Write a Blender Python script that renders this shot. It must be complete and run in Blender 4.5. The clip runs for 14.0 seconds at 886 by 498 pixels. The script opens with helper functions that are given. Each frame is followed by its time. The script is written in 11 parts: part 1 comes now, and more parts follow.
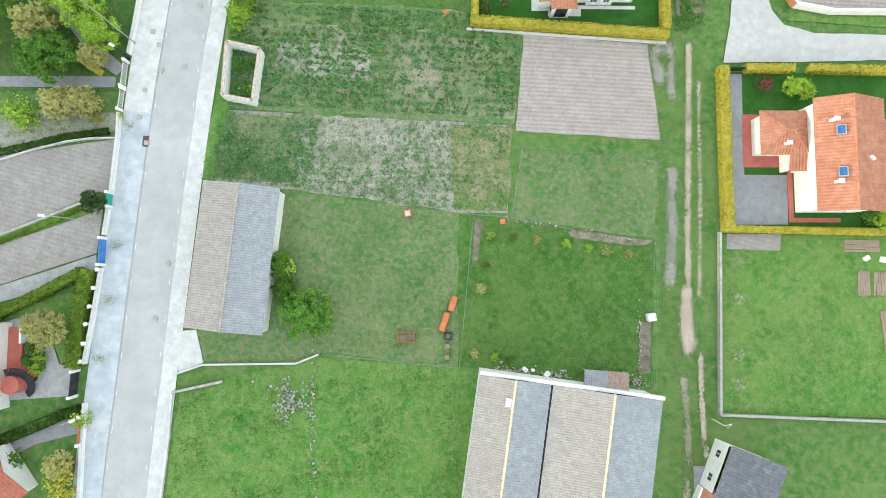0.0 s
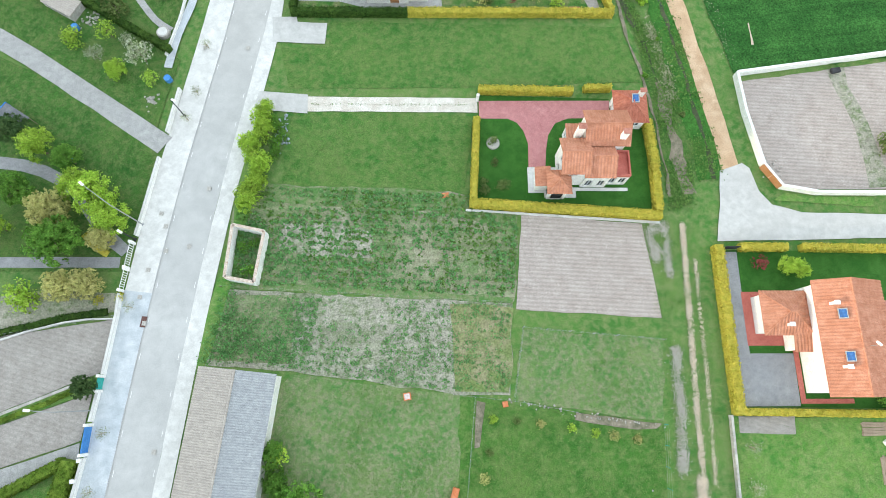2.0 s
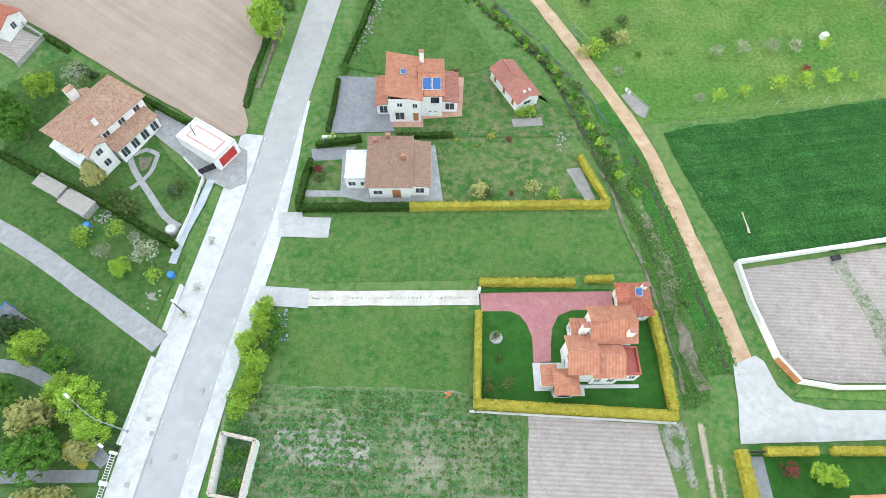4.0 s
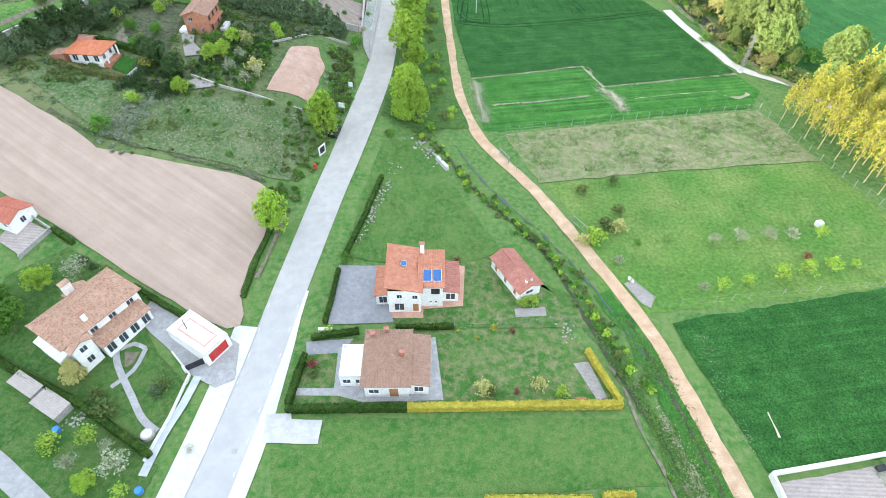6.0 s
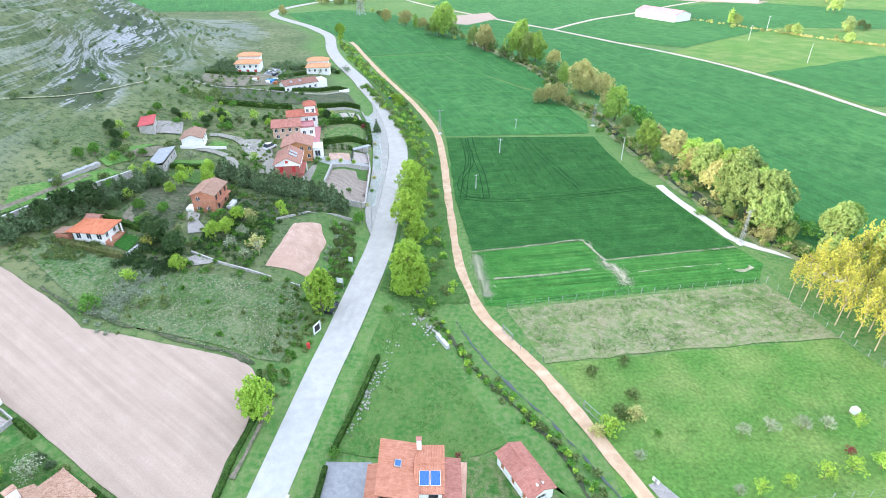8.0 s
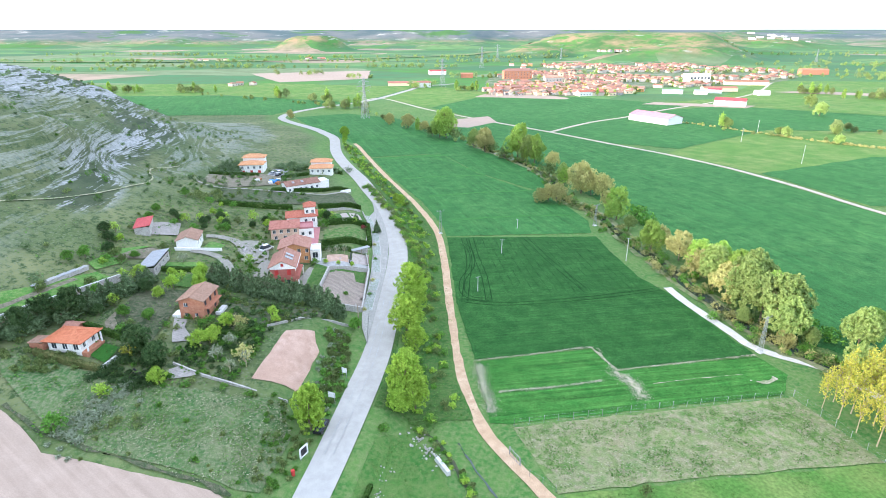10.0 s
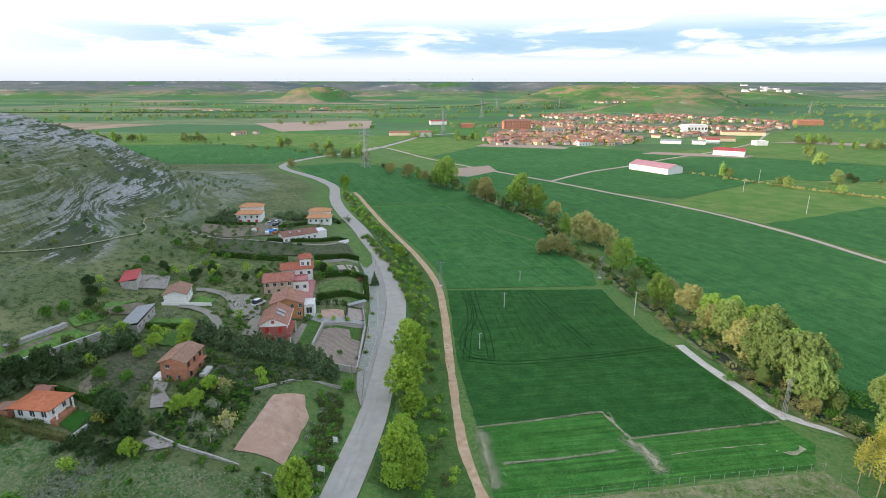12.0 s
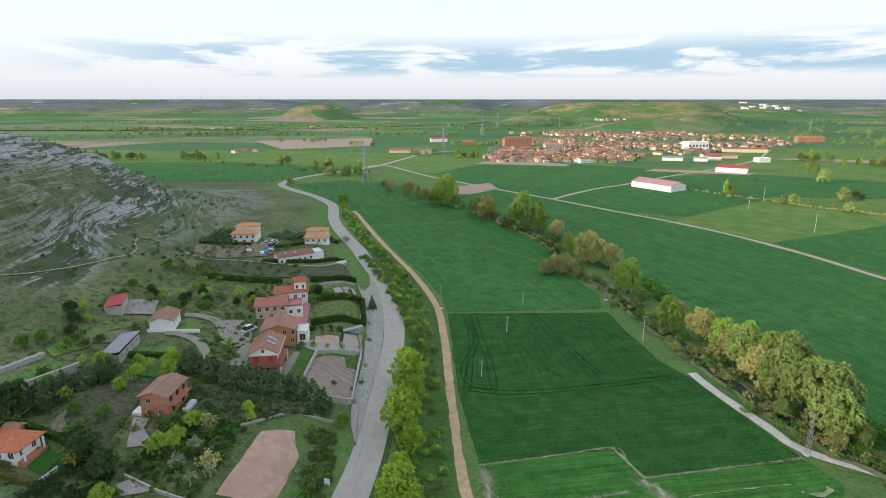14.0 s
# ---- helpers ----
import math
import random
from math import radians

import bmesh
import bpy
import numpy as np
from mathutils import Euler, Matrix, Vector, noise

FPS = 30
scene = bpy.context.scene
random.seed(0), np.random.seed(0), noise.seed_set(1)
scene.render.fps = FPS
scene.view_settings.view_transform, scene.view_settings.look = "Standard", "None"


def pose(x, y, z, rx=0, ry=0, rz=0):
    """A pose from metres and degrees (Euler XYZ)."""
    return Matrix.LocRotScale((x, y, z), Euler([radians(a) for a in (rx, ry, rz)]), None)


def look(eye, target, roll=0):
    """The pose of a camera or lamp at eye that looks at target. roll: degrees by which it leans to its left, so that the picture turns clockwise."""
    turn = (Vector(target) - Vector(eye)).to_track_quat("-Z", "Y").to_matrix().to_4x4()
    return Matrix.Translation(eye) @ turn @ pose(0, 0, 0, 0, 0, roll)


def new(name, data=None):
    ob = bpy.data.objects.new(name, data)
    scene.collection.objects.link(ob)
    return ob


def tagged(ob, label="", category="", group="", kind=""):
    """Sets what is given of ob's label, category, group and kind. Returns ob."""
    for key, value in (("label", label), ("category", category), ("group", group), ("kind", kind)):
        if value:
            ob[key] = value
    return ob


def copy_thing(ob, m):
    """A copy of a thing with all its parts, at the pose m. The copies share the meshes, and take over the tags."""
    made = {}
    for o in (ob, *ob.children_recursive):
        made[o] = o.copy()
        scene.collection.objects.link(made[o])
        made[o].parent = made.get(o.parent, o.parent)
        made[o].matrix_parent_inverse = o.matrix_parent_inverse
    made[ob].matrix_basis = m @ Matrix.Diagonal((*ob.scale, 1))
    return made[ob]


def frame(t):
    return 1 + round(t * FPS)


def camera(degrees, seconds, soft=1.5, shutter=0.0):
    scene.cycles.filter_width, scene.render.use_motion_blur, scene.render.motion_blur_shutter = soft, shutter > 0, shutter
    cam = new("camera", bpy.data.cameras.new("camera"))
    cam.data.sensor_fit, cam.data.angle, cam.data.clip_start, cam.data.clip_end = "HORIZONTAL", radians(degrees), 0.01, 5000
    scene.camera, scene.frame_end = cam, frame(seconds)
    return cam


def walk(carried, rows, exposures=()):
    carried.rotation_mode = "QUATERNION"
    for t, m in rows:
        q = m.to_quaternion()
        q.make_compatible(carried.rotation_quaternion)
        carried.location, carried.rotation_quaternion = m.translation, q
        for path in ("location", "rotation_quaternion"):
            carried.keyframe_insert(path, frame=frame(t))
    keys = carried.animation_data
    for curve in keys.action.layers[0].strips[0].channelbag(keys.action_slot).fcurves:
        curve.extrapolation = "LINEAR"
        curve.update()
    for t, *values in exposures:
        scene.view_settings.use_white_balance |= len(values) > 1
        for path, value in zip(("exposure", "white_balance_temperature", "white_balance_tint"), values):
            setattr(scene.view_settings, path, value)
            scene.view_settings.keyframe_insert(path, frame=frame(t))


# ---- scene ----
cam = camera(76.9, 14.0, soft=0.9)
PATH = [
    (0, (-1.327, -0.682, 72.098), (-1.286, -0.557, 70.102), 18.1),
    (0.5, (-1.301, 1.605, 72.132), (-1.26, 1.768, 70.139), 13.8),
    (1, (-1.369, 3.933, 72.28), (-1.327, 4.214, 70.301), 8.4),
    (1.5, (-1.421, 6.224, 72.469), (-1.379, 6.624, 70.51), 6.0),
    (2, (-1.531, 8.533, 72.629), (-1.486, 9.04, 70.695), 5.0),
    (2.2, (-1.55, 9.425, 72.704), (-1.505, 9.977, 70.782), 4.7),
    (4.3, (-0.891, 19.126, 73.962), (-0.866, 20.12, 72.226), 1.0),
    (4.5, (-0.853, 19.98, 73.997), (-0.827, 21.012, 72.284), 1.1),
    (5, (-0.675, 21.825, 74.16), (-0.653, 22.98, 72.527), 0.7),
    (5.5, (-0.68, 23.794, 74.266), (-0.658, 25.06, 72.718), 0.6),
    (6, (-0.561, 25.596, 74.45), (-0.543, 26.968, 72.996), 0.4),
    (6.5, (-0.355, 27.5, 74.608), (-0.341, 28.972, 73.254), 0.2),
    (7, (-0.085, 29.334, 74.762), (-0.074, 30.897, 73.514), 0.1),
    (7.5, (0.085, 31.208, 74.816), (0.093, 32.85, 73.675), 0.0),
    (8, (0.143, 33.023, 74.754), (0.15, 34.738, 73.726), -0.0),
    (8.5, (0.229, 34.912, 74.738), (0.235, 36.692, 73.827), 0.0),
    (8.7, (0.326, 35.6, 74.772), (0.329, 37.404, 73.907), -0.2),
    (11, (0.329, 43.964, 74.511), (0.332, 45.846, 73.833), 0.1),
    (11.5, (0.297, 45.753, 74.477), (0.3, 47.655, 73.858), 0.1),
    (12, (0.364, 47.509, 74.393), (0.366, 49.425, 73.819), 0.1),
    (12.5, (0.533, 49.255, 74.375), (0.533, 51.183, 73.841), 0.0),
    (13, (0.61, 51.026, 74.174), (0.61, 52.959, 73.658), 0.0),
    (13.5, (0.607, 52.763, 74.079), (0.606, 54.695, 73.564), 0.0),
    (14, (0.609, 54.739, 74.16), (0.608, 56.671, 73.643), -0.0),
]
EXPOSURE = [(0.0, 0.90, 6250, 4), (2.0, 0.93, 6150, 4), (5.0, 1.1, 5850, 8), (7.0, 1.36, 5600, 10), (8.7, 1.42, 5400, 13), (10.8, 1.02, 5450, 12), (11.2, 0.82, 5500, 12), (11.7, 0.36, 5700, 11), (12.3, 0.12, 5900, 9), (13.0, 0.02, 5950, 9), (14.0, 0.0, 5950, 9)]
walk(cam, [(t, look(eye, aim, lean)) for t, eye, aim, lean in PATH], EXPOSURE)

# ---- world and sun ----
SUN_ELEV, SUN_TURN = radians(8.0), radians(250)
world = bpy.data.worlds.new("dusk_sky")
scene.world = world
world.use_nodes = True
wn, wl = world.node_tree.nodes, world.node_tree.links
wn.clear()


def wnode(kind, **inputs):
    n = wn.new(kind)
    for k, v in inputs.items():
        n.inputs[k].default_value = v
    return n


def wmath(op, a, b=0.0, clamp=False):
    n = wn.new("ShaderNodeMath")
    n.operation, n.use_clamp = op, clamp
    for i, v in enumerate((a, b)):
        if isinstance(v, (int, float)):
            n.inputs[i].default_value = v
        else:
            wl.new(v, n.inputs[i])
    return n.outputs[0]


def wmix(fac, a, b):
    n = wn.new("ShaderNodeMix")
    n.data_type = "RGBA"
    for i, v in ((0, fac), (6, a), (7, b)):
        if isinstance(v, (int, float, tuple)):
            n.inputs[i].default_value = v
        else:
            wl.new(v, n.inputs[i])
    return n.outputs[2]


sky = wn.new("ShaderNodeTexSky")
sky.sky_type, sky.sun_disc, sky.sun_elevation, sky.sun_rotation = "NISHITA", False, SUN_ELEV, SUN_TURN
coord = wn.new("ShaderNodeTexCoord")
split = wn.new("ShaderNodeSeparateXYZ")
wl.new(coord.outputs["Generated"], split.inputs[0])
height = split.outputs[2]
blue = wn.new("ShaderNodeVectorMath")
blue.operation = "SCALE"
blue.inputs["Scale"].default_value = 0.1
wl.new(sky.outputs[0], blue.inputs[0])
# bright thin overcast above, cream towards the horizon
veil = wn.new("ShaderNodeValToRGB")
wl.new(height, veil.inputs[0])
stops = veil.color_ramp.elements
stops[0].position, stops[0].color = 0.0, (0.86, 0.87, 0.88, 1)
stops[1].position, stops[1].color = 1.0, (0.93, 0.98, 1.05, 1)
for pos, col in ((0.03, (1.02, 0.99, 0.96, 1)), (0.07, (1.12, 1.10, 1.06, 1)), (0.16, (1.08, 1.14, 1.15, 1))):
    e = veil.color_ramp.elements.new(pos)
    e.color = col
base_sky = wmix(0.86, blue.outputs[0], veil.outputs[0])
# a bank of blue-grey clouds low over the plain
flat_dir = wn.new("ShaderNodeMapping")
flat_dir.inputs["Scale"].default_value = (2.6, 2.6, 17)
wl.new(coord.outputs["Generated"], flat_dir.inputs[0])
puff = wnode("ShaderNodeTexNoise", Scale=1.9, Detail=11.0, Roughness=0.58, Distortion=0.4)
wl.new(flat_dir.outputs[0], puff.inputs["Vector"])
lower = wmath("MULTIPLY", wmath("SUBTRACT", height, 0.033), 60.0, True)
upper = wmath("MULTIPLY", wmath("SUBTRACT", 0.104, height), 34.0, True)
band = wmath("MULTIPLY", wmath("MULTIPLY", lower, upper, True), wmath("MULTIPLY", wmath("ADD", split.outputs[0], 0.62), 4.0, True), True)
cover = wmath("MULTIPLY", wmath("SUBTRACT", puff.outputs[0], 0.44), 13.0, True)
cloud = wmath("MULTIPLY", cover, band, True)
shade = wmix(puff.outputs[0], (0.70, 0.84, 0.92, 1), (0.20, 0.42, 0.56, 1))
final_sky = wmix(wmath("MULTIPLY", cloud, 0.85), base_sky, shade)
back = wnode("ShaderNodeBackground", Strength=1.0)
wl.new(final_sky, back.inputs[0])
wl.new(back.outputs[0], wn.new("ShaderNodeOutputWorld").inputs[0])

sun_data = bpy.data.lights.new("sun", "SUN")
sun_data.energy, sun_data.angle, sun_data.color = 5.0, radians(5), (1.0, 0.80, 0.58)
sun = new("sun", sun_data)
sun_way = Vector((math.sin(SUN_TURN) * math.cos(SUN_ELEV), math.cos(SUN_TURN) * math.cos(SUN_ELEV), math.sin(SUN_ELEV)))
sun.matrix_world = look(sun_way * 900, (0, 0, 0))

# ---- materials ----


def surface(name, colours, scales=(0.07, 0.9, 7.0), rough=0.9, bump=0.0, rows=None, vary=0.0, metal=0.0, contrast=(0.35, 0.65), leaf=0.0, spec=0.1, courses=None, grain=0.22):
    """Colours blended by noise at several scales. rows: (degrees, metres, strength, relief) for furrows or ribs; vary: spread of brightness from object to object."""
    m = bpy.data.materials.new(name)
    m.use_nodes = True
    n, l = m.node_tree.nodes, m.node_tree.links
    p = n["Principled BSDF"]
    p.inputs["Roughness"].default_value, p.inputs["Metallic"].default_value = rough, metal
    p.inputs["Specular IOR Level"].default_value = spec
    place = n.new("ShaderNodeTexCoord")
    col = None
    first = colours[0]
    last_noise = None
    for i, c in enumerate(colours[1:]):
        t = n.new("ShaderNodeTexNoise")
        t.inputs["Scale"].default_value, t.inputs["Detail"].default_value = scales[i % len(scales)], 5.0
        t.inputs["Roughness"].default_value = 0.6
        shift = n.new("ShaderNodeMapping")
        shift.inputs["Location"].default_value = (17.0 * i + len(name), 9.0 * i, 3.0 * i)
        l.new(place.outputs["Object"], shift.inputs[0])
        l.new(shift.outputs[0], t.inputs["Vector"])
        ramp = n.new("ShaderNodeMapRange")
        ramp.inputs["From Min"].default_value, ramp.inputs["From Max"].default_value = contrast
        l.new(t.outputs[0], ramp.inputs["Value"])
        mix = n.new("ShaderNodeMix")
        mix.data_type = "RGBA"
        l.new(ramp.outputs[0], mix.inputs[0])
        if col is None:
            mix.inputs[6].default_value = (*first, 1)
        else:
            l.new(col, mix.inputs[6])
        mix.inputs[7].default_value = (*c, 1)
        col = mix.outputs[2]
        last_noise = t
    if col is None:
        rgb = n.new("ShaderNodeRGB")
        rgb.outputs[0].default_value = (*first, 1)
        col = rgb.outputs[0]
    fine = n.new("ShaderNodeTexNoise")
    fine.inputs["Scale"].default_value, fine.inputs["Detail"].default_value = scales[-1] * 1.7, 3.0
    l.new(place.outputs["Object"], fine.inputs["Vector"])
    light = n.new("ShaderNodeMapRange")
    light.inputs["To Min"].default_value, light.inputs["To Max"].default_value = 1 - grain * 2, 1 + grain * 2
    light.inputs["From Min"].default_value, light.inputs["From Max"].default_value = 0.15, 0.85
    l.new(fine.outputs[0], light.inputs["Value"])
    factor = light.outputs[0]
    relief = fine.outputs[0]
    for k, rw in enumerate([r for r in (rows, courses) if r]):
        turn_deg, metres, strength, depth = rw
        mp = n.new("ShaderNodeMapping")
        mp.inputs["Rotation"].default_value = (0, 0, radians(-turn_deg))
        l.new(place.outputs["Object"], mp.inputs[0])
        if metres < 0.75:
            wave = n.new("ShaderNodeTexWave")
            wave.inputs["Scale"].default_value = 0.314 / metres
            wave.inputs["Distortion"].default_value, wave.inputs["Detail"].default_value = 0.3, 1.0
            wave.inputs["Detail Scale"].default_value = 0.3
            l.new(mp.outputs[0], wave.inputs["Vector"])
            lo, hi = 0.0, 1.0
        else:
            long_way = n.new("ShaderNodeMapping")
            long_way.inputs["Scale"].default_value = (1.0 / metres, 0.025 / metres, 0.1)
            l.new(mp.outputs[0], long_way.inputs[0])
            wave = n.new("ShaderNodeTexNoise")
            wave.inputs["Scale"].default_value, wave.inputs["Detail"].default_value = 1.0, 3.0
            l.new(long_way.outputs[0], wave.inputs["Vector"])
            lo, hi = 0.3, 0.7
        rg = n.new("ShaderNodeMapRange")
        rg.inputs["From Min"].default_value, rg.inputs["From Max"].default_value = lo, hi
        rg.inputs["To Min"].default_value, rg.inputs["To Max"].default_value = 1 - strength, 1 + strength
        l.new(wave.outputs["Fac"], rg.inputs["Value"])
        mul = n.new("ShaderNodeMath")
        mul.operation = "MULTIPLY"
        l.new(factor, mul.inputs[0])
        l.new(rg.outputs[0], mul.inputs[1])
        factor = mul.outputs[0]
        if depth:
            add = n.new("ShaderNodeMath")
            add.operation = "MULTIPLY_ADD"
            l.new(wave.outputs["Fac"], add.inputs[0])
            add.inputs[1].default_value = depth
            l.new(relief, add.inputs[2])
            relief = add.outputs[0]
    if vary:
        info = n.new("ShaderNodeObjectInfo")
        rg = n.new("ShaderNodeMapRange")
        rg.inputs["To Min"].default_value, rg.inputs["To Max"].default_value = 1 - vary, 1 + vary
        l.new(info.outputs["Random"], rg.inputs["Value"])
        mul = n.new("ShaderNodeMath")
        mul.operation = "MULTIPLY"
        l.new(factor, mul.inputs[0])
        l.new(rg.outputs[0], mul.inputs[1])
        factor = mul.outputs[0]
    if leaf:
        geo = n.new("ShaderNodeNewGeometry")
        rg = n.new("ShaderNodeMapRange")
        rg.inputs["To Min"].default_value, rg.inputs["To Max"].default_value = 1 - leaf, 1 + leaf
        l.new(geo.outputs["Random Per Island"], rg.inputs["Value"])
        mul = n.new("ShaderNodeMath")
        mul.operation = "MULTIPLY"
        l.new(factor, mul.inputs[0])
        l.new(rg.outputs[0], mul.inputs[1])
        factor = mul.outputs[0]
    tone = n.new("ShaderNodeVectorMath")
    tone.operation = "SCALE"
    l.new(col, tone.inputs[0])
    l.new(factor, tone.inputs["Scale"])
    l.new(tone.outputs[0], p.inputs["Base Color"])
    if leaf:
        through_light = n.new("ShaderNodeBsdfTranslucent")
        l.new(tone.outputs[0], through_light.inputs["Color"])
        both = n.new("ShaderNodeMixShader")
        both.inputs[0].default_value = 0.28
        l.new(p.outputs[0], both.inputs[1])
        l.new(through_light.outputs[0], both.inputs[2])
        l.new(both.outputs[0], n["Material Output"].inputs["Surface"])
    if bump:
        b = n.new("ShaderNodeBump")
        b.inputs["Strength"].default_value, b.inputs["Distance"].default_value = bump, 0.1
        l.new(relief, b.inputs["Height"])
        l.new(b.outputs[0], p.inputs["Normal"])
    return m


def glossy(name, colour, rough=0.1, metal=0.0, spec=0.5):
    return surface(name, [colour, tuple(v * 0.85 for v in colour)], scales=(3.0,), rough=rough, metal=metal, spec=spec)


MEADOW = surface("meadow_grass", [(0.066, 0.156, 0.031), (0.112, 0.182, 0.047), (0.042, 0.132, 0.024), (0.124, 0.182, 0.056)], (0.045, 0.22, 1.1, 5.0), bump=0.5, contrast=(0.38, 0.68), grain=0.30)
SLOPEMEADOW = surface("rough_slope_meadow", [(0.080, 0.145, 0.046), (0.145, 0.178, 0.080), (0.050, 0.118, 0.034), (0.19, 0.20, 0.115)], (0.06, 0.35, 1.6, 6.0), bump=0.5, contrast=(0.42, 0.66), grain=0.34)
LAWN = surface("trimmed_lawn", [(0.038, 0.118, 0.018), (0.054, 0.140, 0.026), (0.029, 0.098, 0.015)], (0.1, 0.8, 7.0), bump=0.35, grain=0.28)
GARDEN = surface("shady_garden_grass", [(0.046, 0.128, 0.024), (0.085, 0.150, 0.036), (0.030, 0.098, 0.018), (0.11, 0.155, 0.05)], (0.06, 0.3, 1.4, 6.0), bump=0.5, contrast=(0.4, 0.68), grain=0.36)
LUSH = surface("lush_grass", [(0.088, 0.215, 0.038), (0.165, 0.250, 0.064), (0.054, 0.172, 0.030), (0.180, 0.248, 0.082)], (0.06, 0.3, 1.4, 6.0), bump=0.4, contrast=(0.4, 0.68), grain=0.28)
MOWN = surface("dark_mown_grass", [(0.058, 0.150, 0.026), (0.098, 0.176, 0.040), (0.038, 0.122, 0.020), (0.125, 0.185, 0.056)], (0.06, 0.3, 1.4, 6.0), bump=0.4, contrast=(0.4, 0.68), grain=0.28)
WORN = surface("worn_grass", [(0.108, 0.196, 0.058), (0.180, 0.226, 0.092), (0.066, 0.170, 0.042), (0.200, 0.216, 0.118)], (0.06, 0.3, 1.6, 6.0), bump=0.4, contrast=(0.40, 0.66), grain=0.28)
WEEDY = surface("weedy_fallow_soil", [(0.160, 0.205, 0.095), (0.320, 0.295, 0.225), (0.118, 0.188, 0.074), (0.235, 0.225, 0.150)], (0.09, 0.4, 1.3, 4.0), bump=0.6, contrast=(0.47, 0.66), rows=(92, 0.95, 0.14, 0.3), grain=0.28)
SPARSE = surface("sparse_weeds_on_soil", [(0.300, 0.285, 0.232), (0.165, 0.195, 0.110), (0.335, 0.320, 0.265), (0.140, 0.180, 0.090)], (0.07, 0.45, 1.4, 3.4), bump=0.5, contrast=(0.46, 0.66), rows=(93, 0.8, 0.12, 0.3), grain=0.30)
ROUGHGRASS = surface("rough_dry_grass", [(0.142, 0.205, 0.062), (0.245, 0.226, 0.122), (0.108, 0.182, 0.050), (0.270, 0.245, 0.150)], (0.05, 0.2, 0.7, 2.5), bump=0.6, contrast=(0.40, 0.66), grain=0.24)
SLOPEGRASS = surface("dull_slope_grass", [(0.047, 0.078, 0.031), (0.088, 0.102, 0.056), (0.032, 0.058, 0.022), (0.135, 0.128, 0.084)], (0.06, 0.3, 1.1, 4.0), bump=0.8, contrast=(0.42, 0.66), grain=0.38)
STRAW = surface("pale_clods", [(0.430, 0.380, 0.290), (0.500, 0.450, 0.350)], (0.6, 4.0), leaf=0.25)
SANDCLOD = surface("sandy_clods", [(0.560, 0.460, 0.350), (0.640, 0.550, 0.440)], (0.6, 4.0), leaf=0.25)
WHEAT = surface("young_wheat", [(0.031, 0.102, 0.021), (0.043, 0.125, 0.027), (0.023, 0.082, 0.0165)], (0.03, 0.25, 2.4), rows=(98, 0.8, 0.16, 0.4), bump=0.8, grain=0.42)
WHEAT_N = surface("tall_young_wheat", [(0.051, 0.154, 0.038), (0.073, 0.184, 0.049), (0.037, 0.124, 0.031)], (0.02, 0.2, 2.2), rows=(18, 1.6, 0.16, 0.2), bump=0.6, grain=0.40)
THINCROP = surface("thin_yellow_green_wheat", [(0.062, 0.180, 0.038), (0.078, 0.205, 0.048), (0.045, 0.150, 0.032)], (0.03, 0.3, 2.0), bump=0.3, grain=0.3)
WHEAT_L = surface("bright_young_wheat", [(0.052, 0.158, 0.026), (0.074, 0.182, 0.036), (0.036, 0.126, 0.021)], (0.03, 0.3, 2.0), rows=(98, 0.9, 0.36, 0.4), bump=0.4, grain=0.3)
PASTURE = surface("pale_pasture", [(0.122, 0.212, 0.044), (0.190, 0.235, 0.074), (0.088, 0.185, 0.036)], (0.02, 0.10, 0.9), bump=0.2, grain=0.22)
TILLED = surface("tilled_soil", [(0.390, 0.298, 0.236), (0.420, 0.326, 0.262), (0.356, 0.270, 0.212)], (0.03, 0.3, 3.0), rows=(57, 0.9, 0.09, 0.2), contrast=(0.25, 0.75), bump=0.15, grain=0.08)
TILLED_S = surface("tilled_garden_soil", [(0.375, 0.325, 0.297), (0.415, 0.364, 0.335), (0.330, 0.282, 0.254)], (0.1, 0.8, 5.0), rows=(87, 0.55, 0.10, 0.4), bump=0.4)
SAND = surface("bare_sandy_soil", [(0.420, 0.285, 0.215), (0.480, 0.345, 0.275), (0.370, 0.245, 0.185)], (0.08, 0.6, 4.0), rows=(75, 2.5, 0.06, 0.4), bump=0.4)
SAND_PALE = surface("pale_lane_sand", [(0.440, 0.375, 0.285), (0.510, 0.440, 0.350), (0.120, 0.190, 0.060)], (0.4, 1.4, 5.0), bump=0.4)
GRAVEL_SOIL = surface("stony_garden_soil", [(0.315, 0.290, 0.268), (0.360, 0.332, 0.308), (0.270, 0.247, 0.226)], (0.15, 1.1, 6.0), rows=(75, 0.6, 0.05, 0.6), bump=0.3)
BANKGRASS = surface("bank_grass", [(0.050, 0.150, 0.026), (0.085, 0.180, 0.036), (0.034, 0.116, 0.020)], (0.1, 0.5, 2.5), bump=0.6, grain=0.32)
PATCHLAWN = surface("patchy_lawn", [(0.058, 0.145, 0.028), (0.095, 0.165, 0.042), (0.042, 0.122, 0.022), (0.185, 0.190, 0.090)], (0.06, 0.3, 0.8, 4.0), bump=0.5, contrast=(0.42, 0.66), grain=0.32)
# ditch mud and weeds, darkened to stand in for a shaded crevice
SHADE_MUD = surface("wet_weedy_mud", [(0.060, 0.072, 0.036), (0.10, 0.095, 0.062), (0.040, 0.062, 0.026)], (0.3, 1.2, 4.0), rough=0.6, bump=0.8, grain=0.3)
EARTH = surface("damp_earth", [(0.200, 0.165, 0.122), (0.290, 0.250, 0.195), (0.125, 0.125, 0.080)], (0.3, 1.2, 4.0), bump=0.6)
